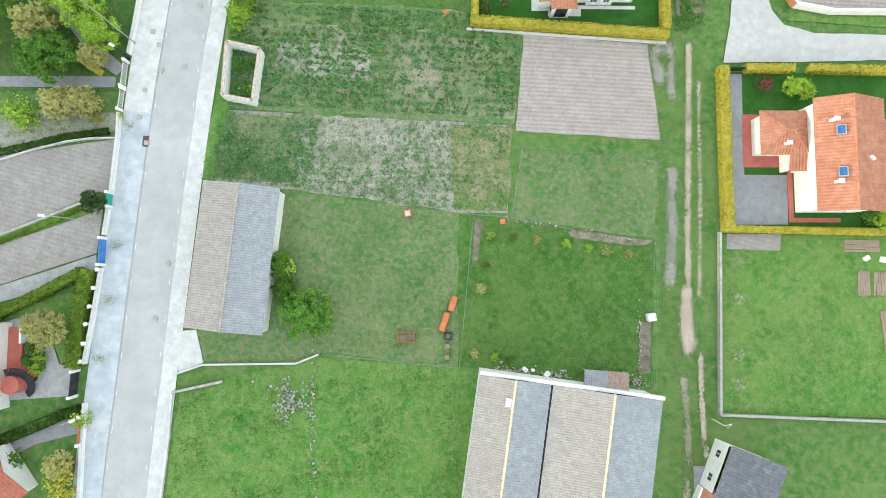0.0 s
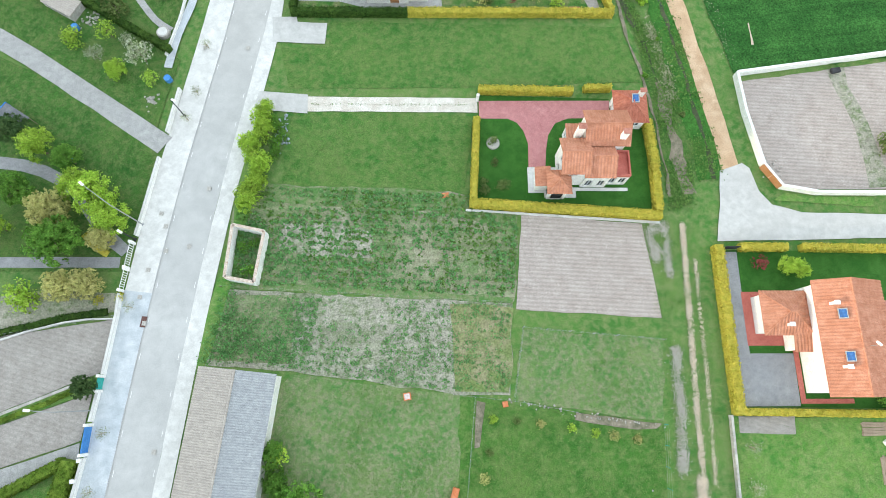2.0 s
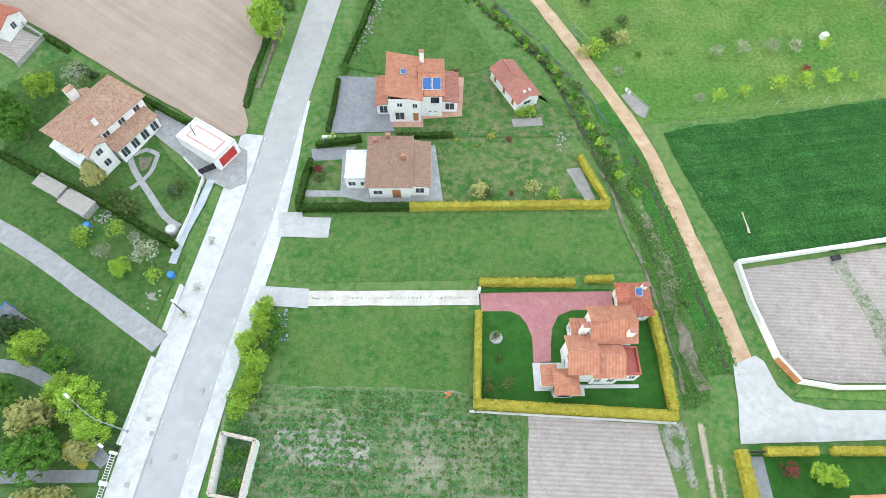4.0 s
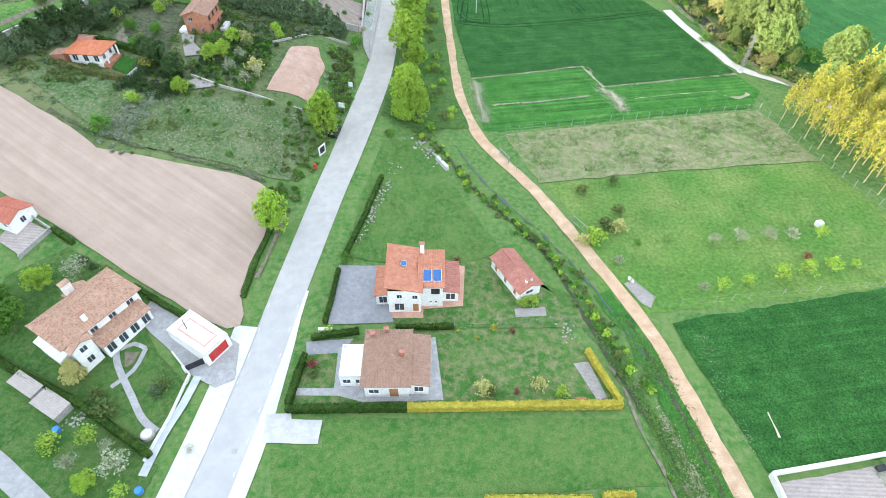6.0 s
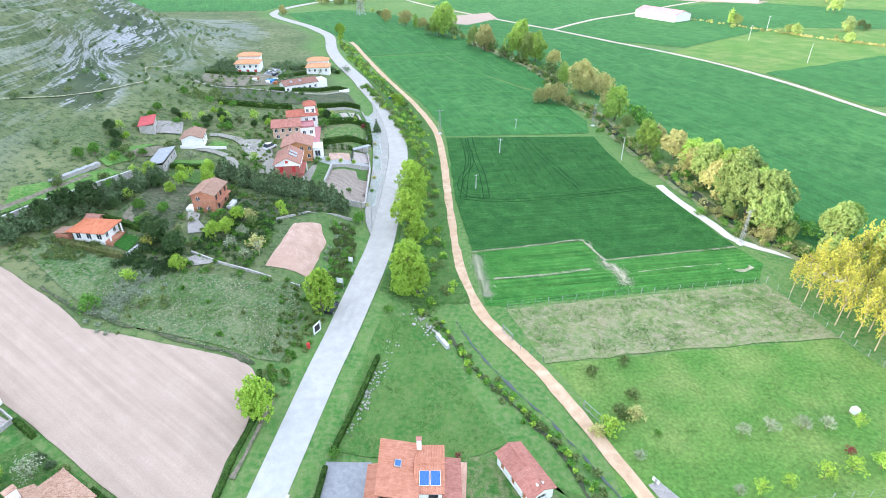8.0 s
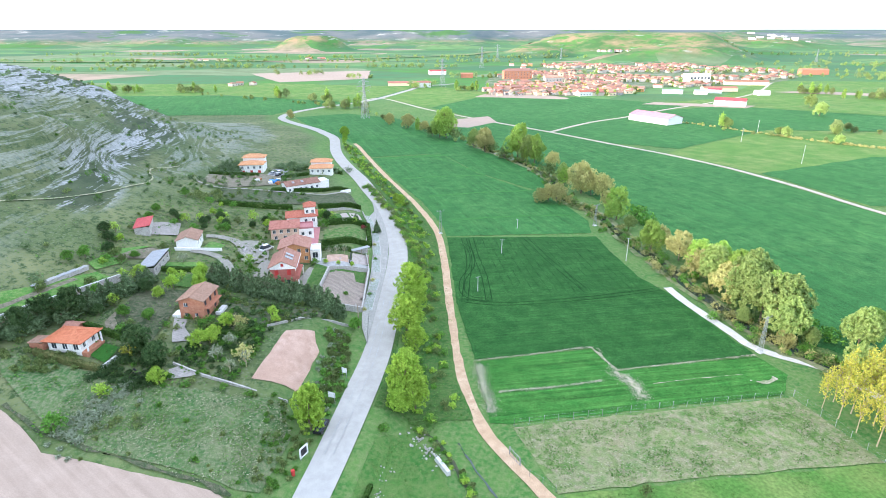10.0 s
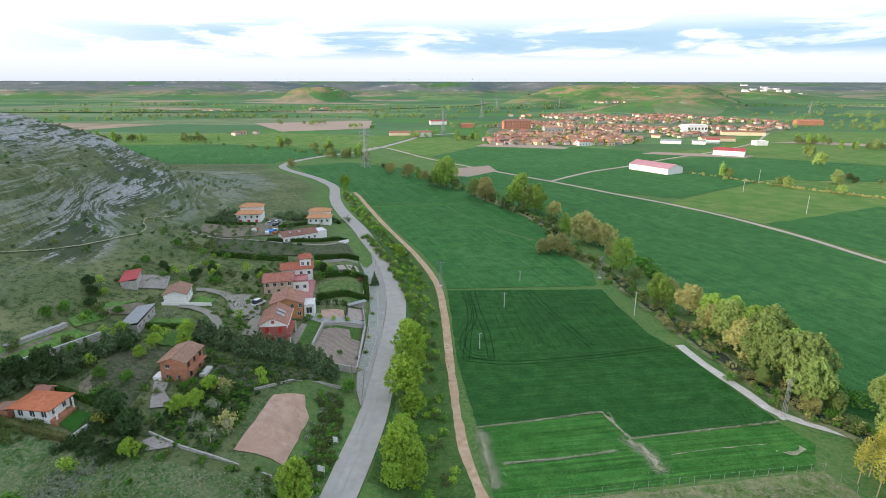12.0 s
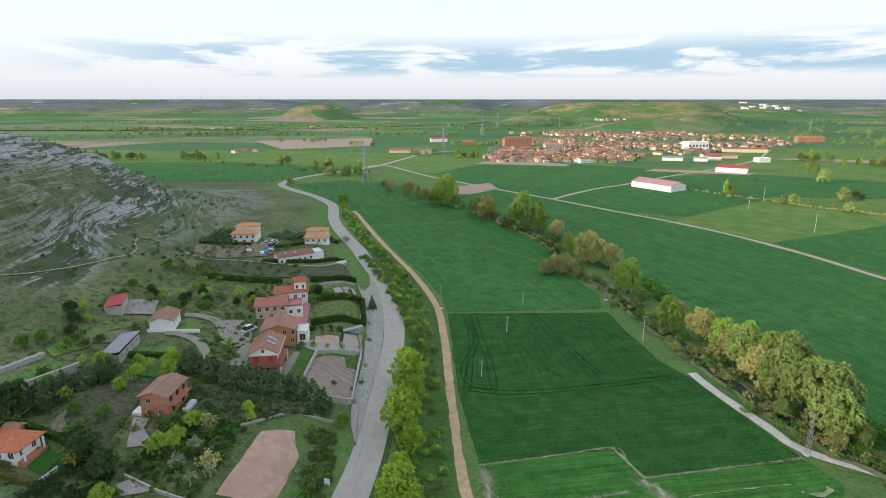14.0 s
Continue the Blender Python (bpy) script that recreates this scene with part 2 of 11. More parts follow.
CONCRETE = surface("pale_concrete", [(0.600, 0.590, 0.572), (0.660, 0.650, 0.632), (0.510, 0.500, 0.484)], (0.2, 1.1, 8.0), rough=0.8, bump=0.08, grain=0.10)
LANECRETE = surface("dull_lane_concrete", [(0.480, 0.470, 0.455), (0.530, 0.520, 0.504), (0.420, 0.410, 0.396)], (0.2, 1.1, 8.0), rough=0.8, bump=0.08, grain=0.10)
PAVING = surface("blue_grey_pavement", [(0.47, 0.51, 0.55), (0.57, 0.585, 0.60), (0.38, 0.41, 0.44)], (0.13, 0.6, 4.0), rough=0.8, bump=0.08, grain=0.10)
DRIVE = surface("grey_tarmac_yard", [(0.27, 0.27, 0.28), (0.32, 0.32, 0.325), (0.235, 0.235, 0.245)], (0.2, 1.2, 7.0), rough=0.85, bump=0.15)
STONEPATH = surface("grey_yard_slabs", [(0.350, 0.345, 0.338), (0.410, 0.405, 0.395), (0.295, 0.292, 0.288)], (0.25, 1.2, 6.0), rough=0.8, bump=0.2)
DIRT = surface("ochre_dirt_track", [(0.50, 0.345, 0.215), (0.57, 0.425, 0.295), (0.43, 0.290, 0.180)], (0.1, 0.6, 4.0), bump=0.3)
FARMTRACK = surface("beige_farm_track", [(0.480, 0.420, 0.335), (0.540, 0.480, 0.395), (0.400, 0.345, 0.270)], (0.05, 0.5, 4.0), bump=0.2)
CHALK = surface("white_gravel_track", [(0.600, 0.565, 0.510), (0.670, 0.640, 0.590), (0.510, 0.460, 0.400)], (0.12, 0.8, 5.0), bump=0.3)
YARDSOIL = surface("trodden_grey_gravel", [(0.300, 0.276, 0.245), (0.345, 0.320, 0.288), (0.255, 0.236, 0.205), (0.215, 0.212, 0.165)], (0.1, 0.5, 2.0, 5.0), rough=0.9, bump=0.2, contrast=(0.36, 0.74))
PINK = surface("pink_paving", [(0.43, 0.195, 0.195), (0.48, 0.235, 0.23), (0.385, 0.165, 0.168)], (0.4, 1.5, 7.0), rough=0.7, bump=0.15)
REDPAVE = surface("red_paving", [(0.40, 0.115, 0.090), (0.46, 0.15, 0.12)], (0.6, 5.0), rough=0.75)
WHITEWALL = surface("white_render", [(0.80, 0.785, 0.75), (0.73, 0.71, 0.67), (0.83, 0.82, 0.80)], (0.5, 1.6, 8.0), rough=0.85, bump=0.08)
DULLWHITE = surface("weathered_pale_render", [(0.50, 0.44, 0.38), (0.42, 0.37, 0.32), (0.58, 0.53, 0.47)], (0.5, 1.6, 8.0), rough=0.85, bump=0.08, vary=0.2)
CREAM = surface("cream_render", [(0.74, 0.63, 0.43), (0.68, 0.57, 0.38)], (0.5, 5.0), rough=0.85, bump=0.08)
OCHREWALL = surface("ochre_render", [(0.62, 0.36, 0.14), (0.55, 0.31, 0.12)], (0.5, 5.0), rough=0.85, bump=0.08)
SALMON = surface("salmon_render", [(0.60, 0.43, 0.33), (0.54, 0.37, 0.28)], (0.5, 5.0), rough=0.85, bump=0.08)
BRICK = surface("orange_brick", [(0.440, 0.205, 0.125), (0.500, 0.260, 0.170), (0.370, 0.160, 0.100)], (0.6, 2.2, 9.0), rough=0.9, bump=0.2)
OCHREBRICK = surface("ochre_orange_brick", [(0.52, 0.27, 0.13), (0.58, 0.32, 0.17), (0.45, 0.22, 0.10)], (0.6, 2.2, 9.0), rough=0.9, bump=0.2)
REDWALL = surface("dark_red_brick", [(0.355, 0.128, 0.100), (0.410, 0.160, 0.128)], (0.7, 7.0), rough=0.9, bump=0.15)
STONEWALL = surface("grey_stone_wall", [(0.42, 0.40, 0.37), (0.52, 0.50, 0.46), (0.33, 0.31, 0.29)], (0.5, 2.0, 6.0), rough=0.9, bump=0.5)
TILE = surface("orange_roof_tiles", [(0.450, 0.205, 0.130), (0.520, 0.255, 0.170), (0.385, 0.165, 0.100)], (0.25, 1.3, 6.0), rough=0.8, bump=0.25)
TILE_ORANGE = surface("bright_orange_roof_tiles", [(0.50, 0.185, 0.095), (0.58, 0.235, 0.13), (0.43, 0.145, 0.075)], (0.25, 1.3, 6.0), rough=0.8, bump=0.25)
TILE_SUN = surface("pale_orange_roof_tiles", [(0.56, 0.30, 0.155), (0.62, 0.36, 0.20), (0.49, 0.25, 0.125)], (0.25, 1.3, 6.0), rough=0.8, bump=0.25)
TILE_OLD = surface("mottled_old_roof_tiles", [(0.380, 0.220, 0.150), (0.490, 0.335, 0.240), (0.280, 0.160, 0.112), (0.440, 0.285, 0.205)], (0.6, 1.8, 4.0, 7.0), rough=0.85, bump=0.35, contrast=(0.42, 0.6))
TILE_RED = surface("dusky_red_roof_tiles", [(0.390, 0.170, 0.130), (0.450, 0.215, 0.170), (0.320, 0.138, 0.105)], (0.3, 1.5, 6.0), rough=0.8, bump=0.25)
TILE_BRICK = surface("brick_red_roof_tiles", [(0.420, 0.145, 0.095), (0.500, 0.200, 0.140), (0.340, 0.115, 0.075)], (0.5, 2.4, 6.0), rough=0.8, bump=0.3)
TILE_BROWN = surface("brown_roof_tiles", [(0.320, 0.205, 0.150), (0.370, 0.240, 0.180), (0.270, 0.170, 0.122)], (0.3, 1.5, 6.0), rough=0.8, bump=0.25)
TILE_DUSK = surface("dusky_brown_tiles", [(0.335, 0.185, 0.140), (0.390, 0.230, 0.180), (0.275, 0.145, 0.110)], (0.3, 1.5, 6.0), rough=0.8, bump=0.25, vary=0.2)
TILE_PALE = surface("faded_pale_orange_tiles", [(0.380, 0.195, 0.130), (0.440, 0.245, 0.170), (0.305, 0.150, 0.100)], (0.3, 1.5, 6.0), rough=0.8, bump=0.25, vary=0.25)
# the 0.30 m rows paint the shading of the ribs into the sheet colour
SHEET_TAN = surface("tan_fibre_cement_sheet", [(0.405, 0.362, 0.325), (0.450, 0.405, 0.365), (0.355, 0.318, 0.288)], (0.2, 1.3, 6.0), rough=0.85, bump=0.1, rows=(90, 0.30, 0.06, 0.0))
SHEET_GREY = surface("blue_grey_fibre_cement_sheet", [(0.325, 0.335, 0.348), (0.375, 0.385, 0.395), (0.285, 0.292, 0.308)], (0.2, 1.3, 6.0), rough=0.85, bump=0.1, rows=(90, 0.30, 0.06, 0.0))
SHEET_DARK = surface("dark_slate_sheet", [(0.17, 0.175, 0.19), (0.22, 0.225, 0.235), (0.13, 0.135, 0.15)], (0.3, 1.5, 6.0), rough=0.8, bump=0.1)
SHEET_PINK = surface("faded_red_sheet", [(0.46, 0.22, 0.25), (0.52, 0.28, 0.30)], (0.1, 2.0), rough=0.7)
SHEET_RED = surface("dull_red_sheet", [(0.36, 0.065, 0.075), (0.43, 0.10, 0.10)], (0.1, 2.0), rough=0.7)
HEDGE_Y = surface("yellow_green_hedge_leaves", [(0.560, 0.470, 0.075), (0.660, 0.550, 0.100), (0.420, 0.400, 0.060)], (0.4, 1.6, 6.0), rough=0.75, leaf=0.18)
HEDGE_B = surface("brownish_hedge_leaves", [(0.16, 0.17, 0.06), (0.21, 0.20, 0.08), (0.11, 0.14, 0.045)], (0.4, 1.6, 6.0), rough=0.75, leaf=0.35)
HEDGE_L = surface("lime_hedge_leaves", [(0.150, 0.235, 0.030), (0.205, 0.285, 0.045), (0.100, 0.175, 0.022)], (0.4, 1.6, 6.0), rough=0.75, leaf=0.4)
HEDGE_G = surface("green_hedge_leaves", [(0.055, 0.110, 0.020), (0.090, 0.155, 0.028), (0.032, 0.072, 0.014)], (0.4, 1.6, 6.0), rough=0.75, leaf=0.4)
LEAF = surface("spring_leaves", [(0.140, 0.290, 0.042), (0.195, 0.345, 0.058), (0.092, 0.220, 0.032)], (0.3, 1.2, 5.0), rough=0.7, leaf=0.38, vary=0.2)
LEAF_LIME = surface("lime_leaves", [(0.350, 0.510, 0.060), (0.430, 0.570, 0.084), (0.260, 0.420, 0.048)], (0.3, 1.2, 5.0), rough=0.7, leaf=0.32, vary=0.12)
LEAF_GOLD = surface("golden_poplar_leaves", [(0.480, 0.440, 0.066), (0.570, 0.500, 0.090), (0.360, 0.380, 0.055)], (0.3, 1.2, 5.0), rough=0.7, leaf=0.3, vary=0.2)
LEAF_WILLOW = surface("grey_green_willow_leaves", [(0.340, 0.440, 0.130), (0.420, 0.500, 0.165), (0.255, 0.360, 0.095)], (0.12, 0.6, 3.0), rough=0.75, leaf=0.2, vary=0.25)
LEAF_GRASS = surface("grass_blades", [(0.115, 0.215, 0.046), (0.170, 0.250, 0.072), (0.075, 0.170, 0.032)], (0.3, 1.2, 5.0), rough=0.8, leaf=0.3)
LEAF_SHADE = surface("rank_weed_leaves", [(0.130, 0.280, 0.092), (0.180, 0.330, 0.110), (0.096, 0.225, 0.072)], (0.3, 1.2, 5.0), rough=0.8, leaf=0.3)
STRAW_LEAF = surface("dry_stalks", [(0.310, 0.310, 0.195), (0.370, 0.355, 0.240), (0.240, 0.265, 0.150)], (0.3, 1.2, 5.0), rough=0.9, leaf=0.3)
LEAF_WILLOW_B = surface("bright_willow_leaves", [(0.350, 0.500, 0.095), (0.440, 0.570, 0.130), (0.250, 0.400, 0.070)], (0.12, 0.6, 3.0), rough=0.75, leaf=0.22, vary=0.2)
LEAF_PINE = surface("pine_needles", [(0.074, 0.130, 0.044), (0.112, 0.168, 0.058), (0.046, 0.092, 0.031)], (0.3, 1.2, 5.0), rough=0.8, leaf=0.4, vary=0.2)
LEAF_GREY = surface("grey_shrub_leaves", [(0.300, 0.345, 0.240), (0.380, 0.410, 0.300), (0.230, 0.280, 0.180)], (0.3, 1.2, 5.0), rough=0.85, leaf=0.35)
LEAF_DARK = surface("dark_conifer_needles", [(0.150, 0.218, 0.105), (0.205, 0.275, 0.135), (0.092, 0.148, 0.064)], (0.3, 1.2, 5.0), rough=0.8, leaf=0.4, vary=0.2)
LEAF_OLIVE = surface("olive_shrub_leaves", [(0.160, 0.215, 0.066), (0.225, 0.265, 0.092), (0.108, 0.160, 0.046)], (0.3, 1.2, 5.0), rough=0.8, leaf=0.35, vary=0.25)
LEAF_TAN = surface("budding_tan_twigs", [(0.500, 0.470, 0.180), (0.580, 0.520, 0.220), (0.390, 0.400, 0.140)], (0.3, 1.2, 5.0), rough=0.85, leaf=0.22, vary=0.2)
LEAF_FAR = surface("distant_tree_leaves", [(0.260, 0.320, 0.120), (0.340, 0.380, 0.155), (0.185, 0.250, 0.085)], (0.05, 0.4, 2.0), rough=0.8, leaf=0.3, vary=0.3)
BLOSSOM = surface("pale_blossom", [(0.40, 0.42, 0.32), (0.52, 0.51, 0.45), (0.22, 0.28, 0.12)], (0.6, 2.0, 6.0), rough=0.8, leaf=0.35, vary=0.15)
BARK = surface("bark", [(0.16, 0.12, 0.085), (0.22, 0.175, 0.13)], (2.0, 9.0), rough=0.9, bump=0.5)
BARK_PALE = surface("pale_bark", [(0.36, 0.29, 0.18), (0.42, 0.35, 0.24)], (2.0, 9.0), rough=0.9, bump=0.5)
WATER = surface("still_water", [(0.035, 0.055, 0.05), (0.05, 0.07, 0.06)], (0.2, 2.0), rough=0.06, spec=0.6)
GLASS = glossy("window_glass", (0.05, 0.065, 0.08), rough=0.06, spec=0.8)
STEEL = surface("galvanised_steel", [(0.320, 0.330, 0.340), (0.400, 0.410, 0.410)], (1.0, 6.0), rough=0.5, metal=0.4)
RUST = surface("rusty_iron", [(0.30, 0.12, 0.05), (0.38, 0.17, 0.08)], (1.0, 6.0), rough=0.9)
DARKMETAL = surface("black_painted_metal", [(0.03, 0.03, 0.035), (0.05, 0.05, 0.055)], (1.0, 6.0), rough=0.5)
WHITEPAINT = surface("white_paint", [(0.78, 0.78, 0.78), (0.70, 0.70, 0.70)], (1.0, 6.0), rough=0.6)
BLUEPAINT = surface("blue_plastic", [(0.06, 0.20, 0.52), (0.09, 0.26, 0.58)], (1.0, 6.0), rough=0.5)
TEALPAINT = surface("teal_paint", [(0.05, 0.33, 0.30), (0.07, 0.38, 0.34)], (1.0, 6.0), rough=0.6)
REDPAINT = surface("red_paint", [(0.44, 0.045, 0.04), (0.50, 0.07, 0.06)], (1.0, 6.0), rough=0.6)
ORANGEPAINT = surface("orange_painted_tank", [(0.52, 0.17, 0.07), (0.58, 0.22, 0.11)], (1.0, 6.0), rough=0.7)
WOOD = surface("weathered_wood", [(0.26, 0.20, 0.145), (0.33, 0.265, 0.20)], (1.0, 8.0), rough=0.85, bump=0.3)
PLANK = surface("brown_wood", [(0.36, 0.17, 0.07), (0.42, 0.21, 0.10)], (1.0, 8.0), rough=0.8, bump=0.3)
ROCK = surface("limestone_rubble", [(0.50, 0.48, 0.45), (0.62, 0.59, 0.55), (0.38, 0.36, 0.33)], (0.4, 2.0, 6.0), rough=0.9, bump=0.5, leaf=0.2)
CARBLACK = glossy("black_car_paint", (0.02, 0.02, 0.025), 0.15)
CARWHITE = glossy("white_car_paint", (0.72, 0.72, 0.72), 0.2)
CARGREY = glossy("silver_car_paint", (0.36, 0.37, 0.39), 0.25)
RUBBER = surface("rubber", [(0.025, 0.025, 0.025), (0.04, 0.04, 0.04)], (4.0, 9.0), rough=0.9)
SOLAR = glossy("blue_solar_panel", (0.035, 0.12, 0.33), 0.15)

# ---- building helpers ----


def mesh_from(name, verts, faces, mats, smooth_faces=False):
    me = bpy.data.meshes.new(name)
    me.from_pydata(verts, [], faces)
    for m in mats if isinstance(mats, (list, tuple)) else [mats]:
        me.materials.append(m)
    if smooth_faces:
        me.polygons.foreach_set("use_smooth", [True] * len(me.polygons))
    me.update()
    return me


def bm_mesh(name, bm, material):
    bmesh.ops.recalc_face_normals(bm, faces=bm.faces)
    me = bpy.data.meshes.new(name)
    bm.to_mesh(me)
    bm.free()
    me.materials.append(material)
    return me


def part(name, shape, material, parent, label="", at=None):
    """One mesh object under a thing or a part; shape: a bmesh or a finished mesh."""
    me = shape if isinstance(shape, bpy.types.Mesh) else bm_mesh(name, shape, material)
    ob = new(name, me)
    ob.parent = parent
    if at is not None:
        ob.matrix_basis = at
    if label:
        tagged(ob, label)
    return ob


def thing(name, label, category, m=None, group=""):
    ob = new(name)
    ob.empty_display_size = 0.5
    if m is not None:
        ob.matrix_basis = m
    return tagged(ob, label, category, group)


def solid(name, shape, material, label, category, m=None, group="", kind=""):
    me = shape if isinstance(shape, bpy.types.Mesh) else bm_mesh(name, shape, material)
    ob = new(name, me)
    if m is not None:
        ob.matrix_basis = m
    return tagged(ob, label, category, group, kind)


def add_box(bm, x0, x1, y0, y1, z0, z1, bevel=0.0):
    vs = [bm.verts.new((x, y, z)) for x in (x0, x1) for y in (y0, y1) for z in (z0, z1)]
    idx = ((0, 1, 3, 2), (4, 6, 7, 5), (0, 4, 5, 1), (2, 3, 7, 6), (0, 2, 6, 4), (1, 5, 7, 3))
    fs = [bm.faces.new([vs[i] for i in f]) for f in idx]
    if bevel:
        es = list({e for f in fs for e in f.edges})
        bmesh.ops.bevel(bm, geom=es, offset=bevel, segments=1, affect="EDGES")
    return vs


def box(x0, x1, y0, y1, z0, z1, bevel=0.0):
    bm = bmesh.new()
    add_box(bm, x0, x1, y0, y1, z0, z1, bevel)
    return bm


def add_rod(bm, a, b, r0, r1=None, sides=6):
    """A tapered rod from a to b, with closed ends."""
    a, b = Vector(a), Vector(b)
    r1 = r0 if r1 is None else r1
    turn = (b - a).to_track_quat("Z", "Y").to_matrix()
    rings = []
    for p, r in ((a, r0), (b, r1)):
        rings.append([bm.verts.new(p + turn @ Vector((r * math.cos(k * math.tau / sides), r * math.sin(k * math.tau / sides), 0))) for k in range(sides)])
    for k in range(sides):
        bm.faces.new((rings[0][k], rings[0][(k + 1) % sides], rings[1][(k + 1) % sides], rings[1][k]))
    bm.faces.new(rings[0][::-1])
    bm.faces.new(rings[1])


def rods(*specs):
    bm = bmesh.new()
    for s in specs:
        add_rod(bm, *s)
    return bm


def curve_through(pts, step):
    """A smooth line through the points, one point about every step metres."""
    pts = [Vector(p).to_3d() for p in pts]
    out = []
    for i in range(len(pts) - 1):
        p0, p1, p2, p3 = pts[max(i - 1, 0)], pts[i], pts[i + 1], pts[min(i + 2, len(pts) - 1)]
        n = max(1, int((p2 - p1).length / step))
        for k in range(n):
            u = k / n
            out.append(0.5 * ((2 * p1) + (p2 - p0) * u + (2 * p0 - 5 * p1 + 4 * p2 - p3) * u * u + (3 * p1 - p0 - 3 * p2 + p3) * u ** 3))
    out.append(pts[-1])
    return out


# ---- terrain ----


def lerp(x, table):
    return float(np.interp(x, [a for a, b in table], [b for a, b in table]))


def ease(a, b, x):
    u = min(1.0, max(0.0, (x - a) / (b - a)))
    return u * u * (3 - 2 * u)


ROAD = [(-60, -41.8), (-27, -39.6), (-14, -38.4), (15, -35.6), (35, -33.2), (61, -29), (81, -26.4), (97, -23.9), (110, -21.8), (121, -19.8),
        (140, -16.8), (152, -15.3), (166, -14.7), (190, -14.3), (210, -14.6), (226, -16.3), (242, -19), (262, -23.8), (295, -34.5), (315, -41),
        (345, -52.5), (370, -61), (396, -68), (440, -77), (466, -89), (490, -103), (528, -131), (547, -142), (575, -150), (700, -150)]
ROAD_RISE = [(75, 0), (112, 2.2), (145, 4), (170, 5), (235, 5.5), (285, 5), (400, 3), (500, 1), (560, 0)]
BANK = [(60, 0), (95, 1.5), (120, 2.5), (150, 4.2), (170, 4), (200, 3.5), (300, 2), (400, 1), (560, 0)]
SLOPE = [(60, 0), (90, .06), (117, .10), (150, .12), (230, .12), (270, .08), (300, .05), (420, .04), (560, 0)]
SLOPE_UP = [(60, 0), (117, .08), (150, .18), (235, .18), (270, .12), (300, .06), (420, .06), (560, 0)]
HILL_FADE = [(100, 0), (160, 1), (405, 1), (455, .4), (530, 0)]


def far_relief(x, y):
    """Hills and the plateau beyond the village."""
    if y < 1200:
        return 0.0
    wob = noise.noise((x * 0.0011, y * 0.0011, 3.0))
    gully = noise.fractal((x * 0.0035, y * 0.0025, 7.0), 0.9, 2.0, 4)
    z = 76 * ease(2500, 3500, y + 620 * wob + 200 * gully)
    z -= 30 * ease(900, 1900, x) * ease(2300, 3400, y) * ease(4700, 3700, y)
    def mound(cx, cy, rx, ry, top):
        r = math.hypot((x - cx) / rx, (y - cy) / ry) + 0.30 * gully
        return top * (1 - ease(0.35, 1.0, r))
    z = max(z, mound(655, 1980, 520, 420, 66), mound(560, 1530, 190, 130, 34), mound(300, 1800, 160, 120, 26), mound(-480, 2350, 170, 160, 54), mound(1250, 2900, 420, 300, 66))
    return max(0.0, z)


def near_line(x, y, line):
    """Signed distance to a line (positive to its right) and how far along it, 0 to 1."""
    best, at = 1e9, 0.0
    for i in range(len(line) - 1):
        (ax, ay), (bx, by) = line[i], line[i + 1]
        ux, uy = bx - ax, by - ay
        f = min(1.0, max(0.0, ((x - ax) * ux + (y - ay) * uy) / (ux * ux + uy * uy)))
        px, py = x - ax - ux * f, y - ay - uy * f
        d = math.hypot(px, py)
        if d < abs(best):
            best, at = (d if px * uy - py * ux > 0 else -d), (i + f) / (len(line) - 1)
    return best, at


SPUR = [(-122, 196), (-126, 219), (-136, 240), (-156, 280), (-170, 322)]
GULLY = [(-113, 205), (-118, 224), (-131, 246), (-146, 290), (-152, 322)]
BROW = [(-178, 250), (-190, 300), (-186, 352), (-200, 404)]


def hill_forms(x, y):
    """The grassy spur, the stony gully beside it, the step below the hilltop and the flat mound with its steep front."""
    d, u = near_line(x, y, SPUR)
    fade = math.sin(math.pi * min(1, max(0, 0.08 + 0.84 * u)))
    v = 10.0 * fade * math.exp(-(d / (17 if d < 0 else 6.5)) ** 2)
    d, u = near_line(x, y, GULLY)
    v -= 3.0 * math.exp(-(d / 7) ** 2) * math.sin(math.pi * min(1, max(0, 0.1 + 0.8 * u)))
    d, u = near_line(x, y, BROW)
    v += 3.5 * ease(6, -5, d) * ease(-60, -20, d) * math.sin(math.pi * min(1, max(0, 0.1 + 0.8 * u)))
    r = math.hypot((x + 115) / 17, (y - 283) / 28)
    return v + 4.2 * (1 - ease(0.62, 1.0, r))


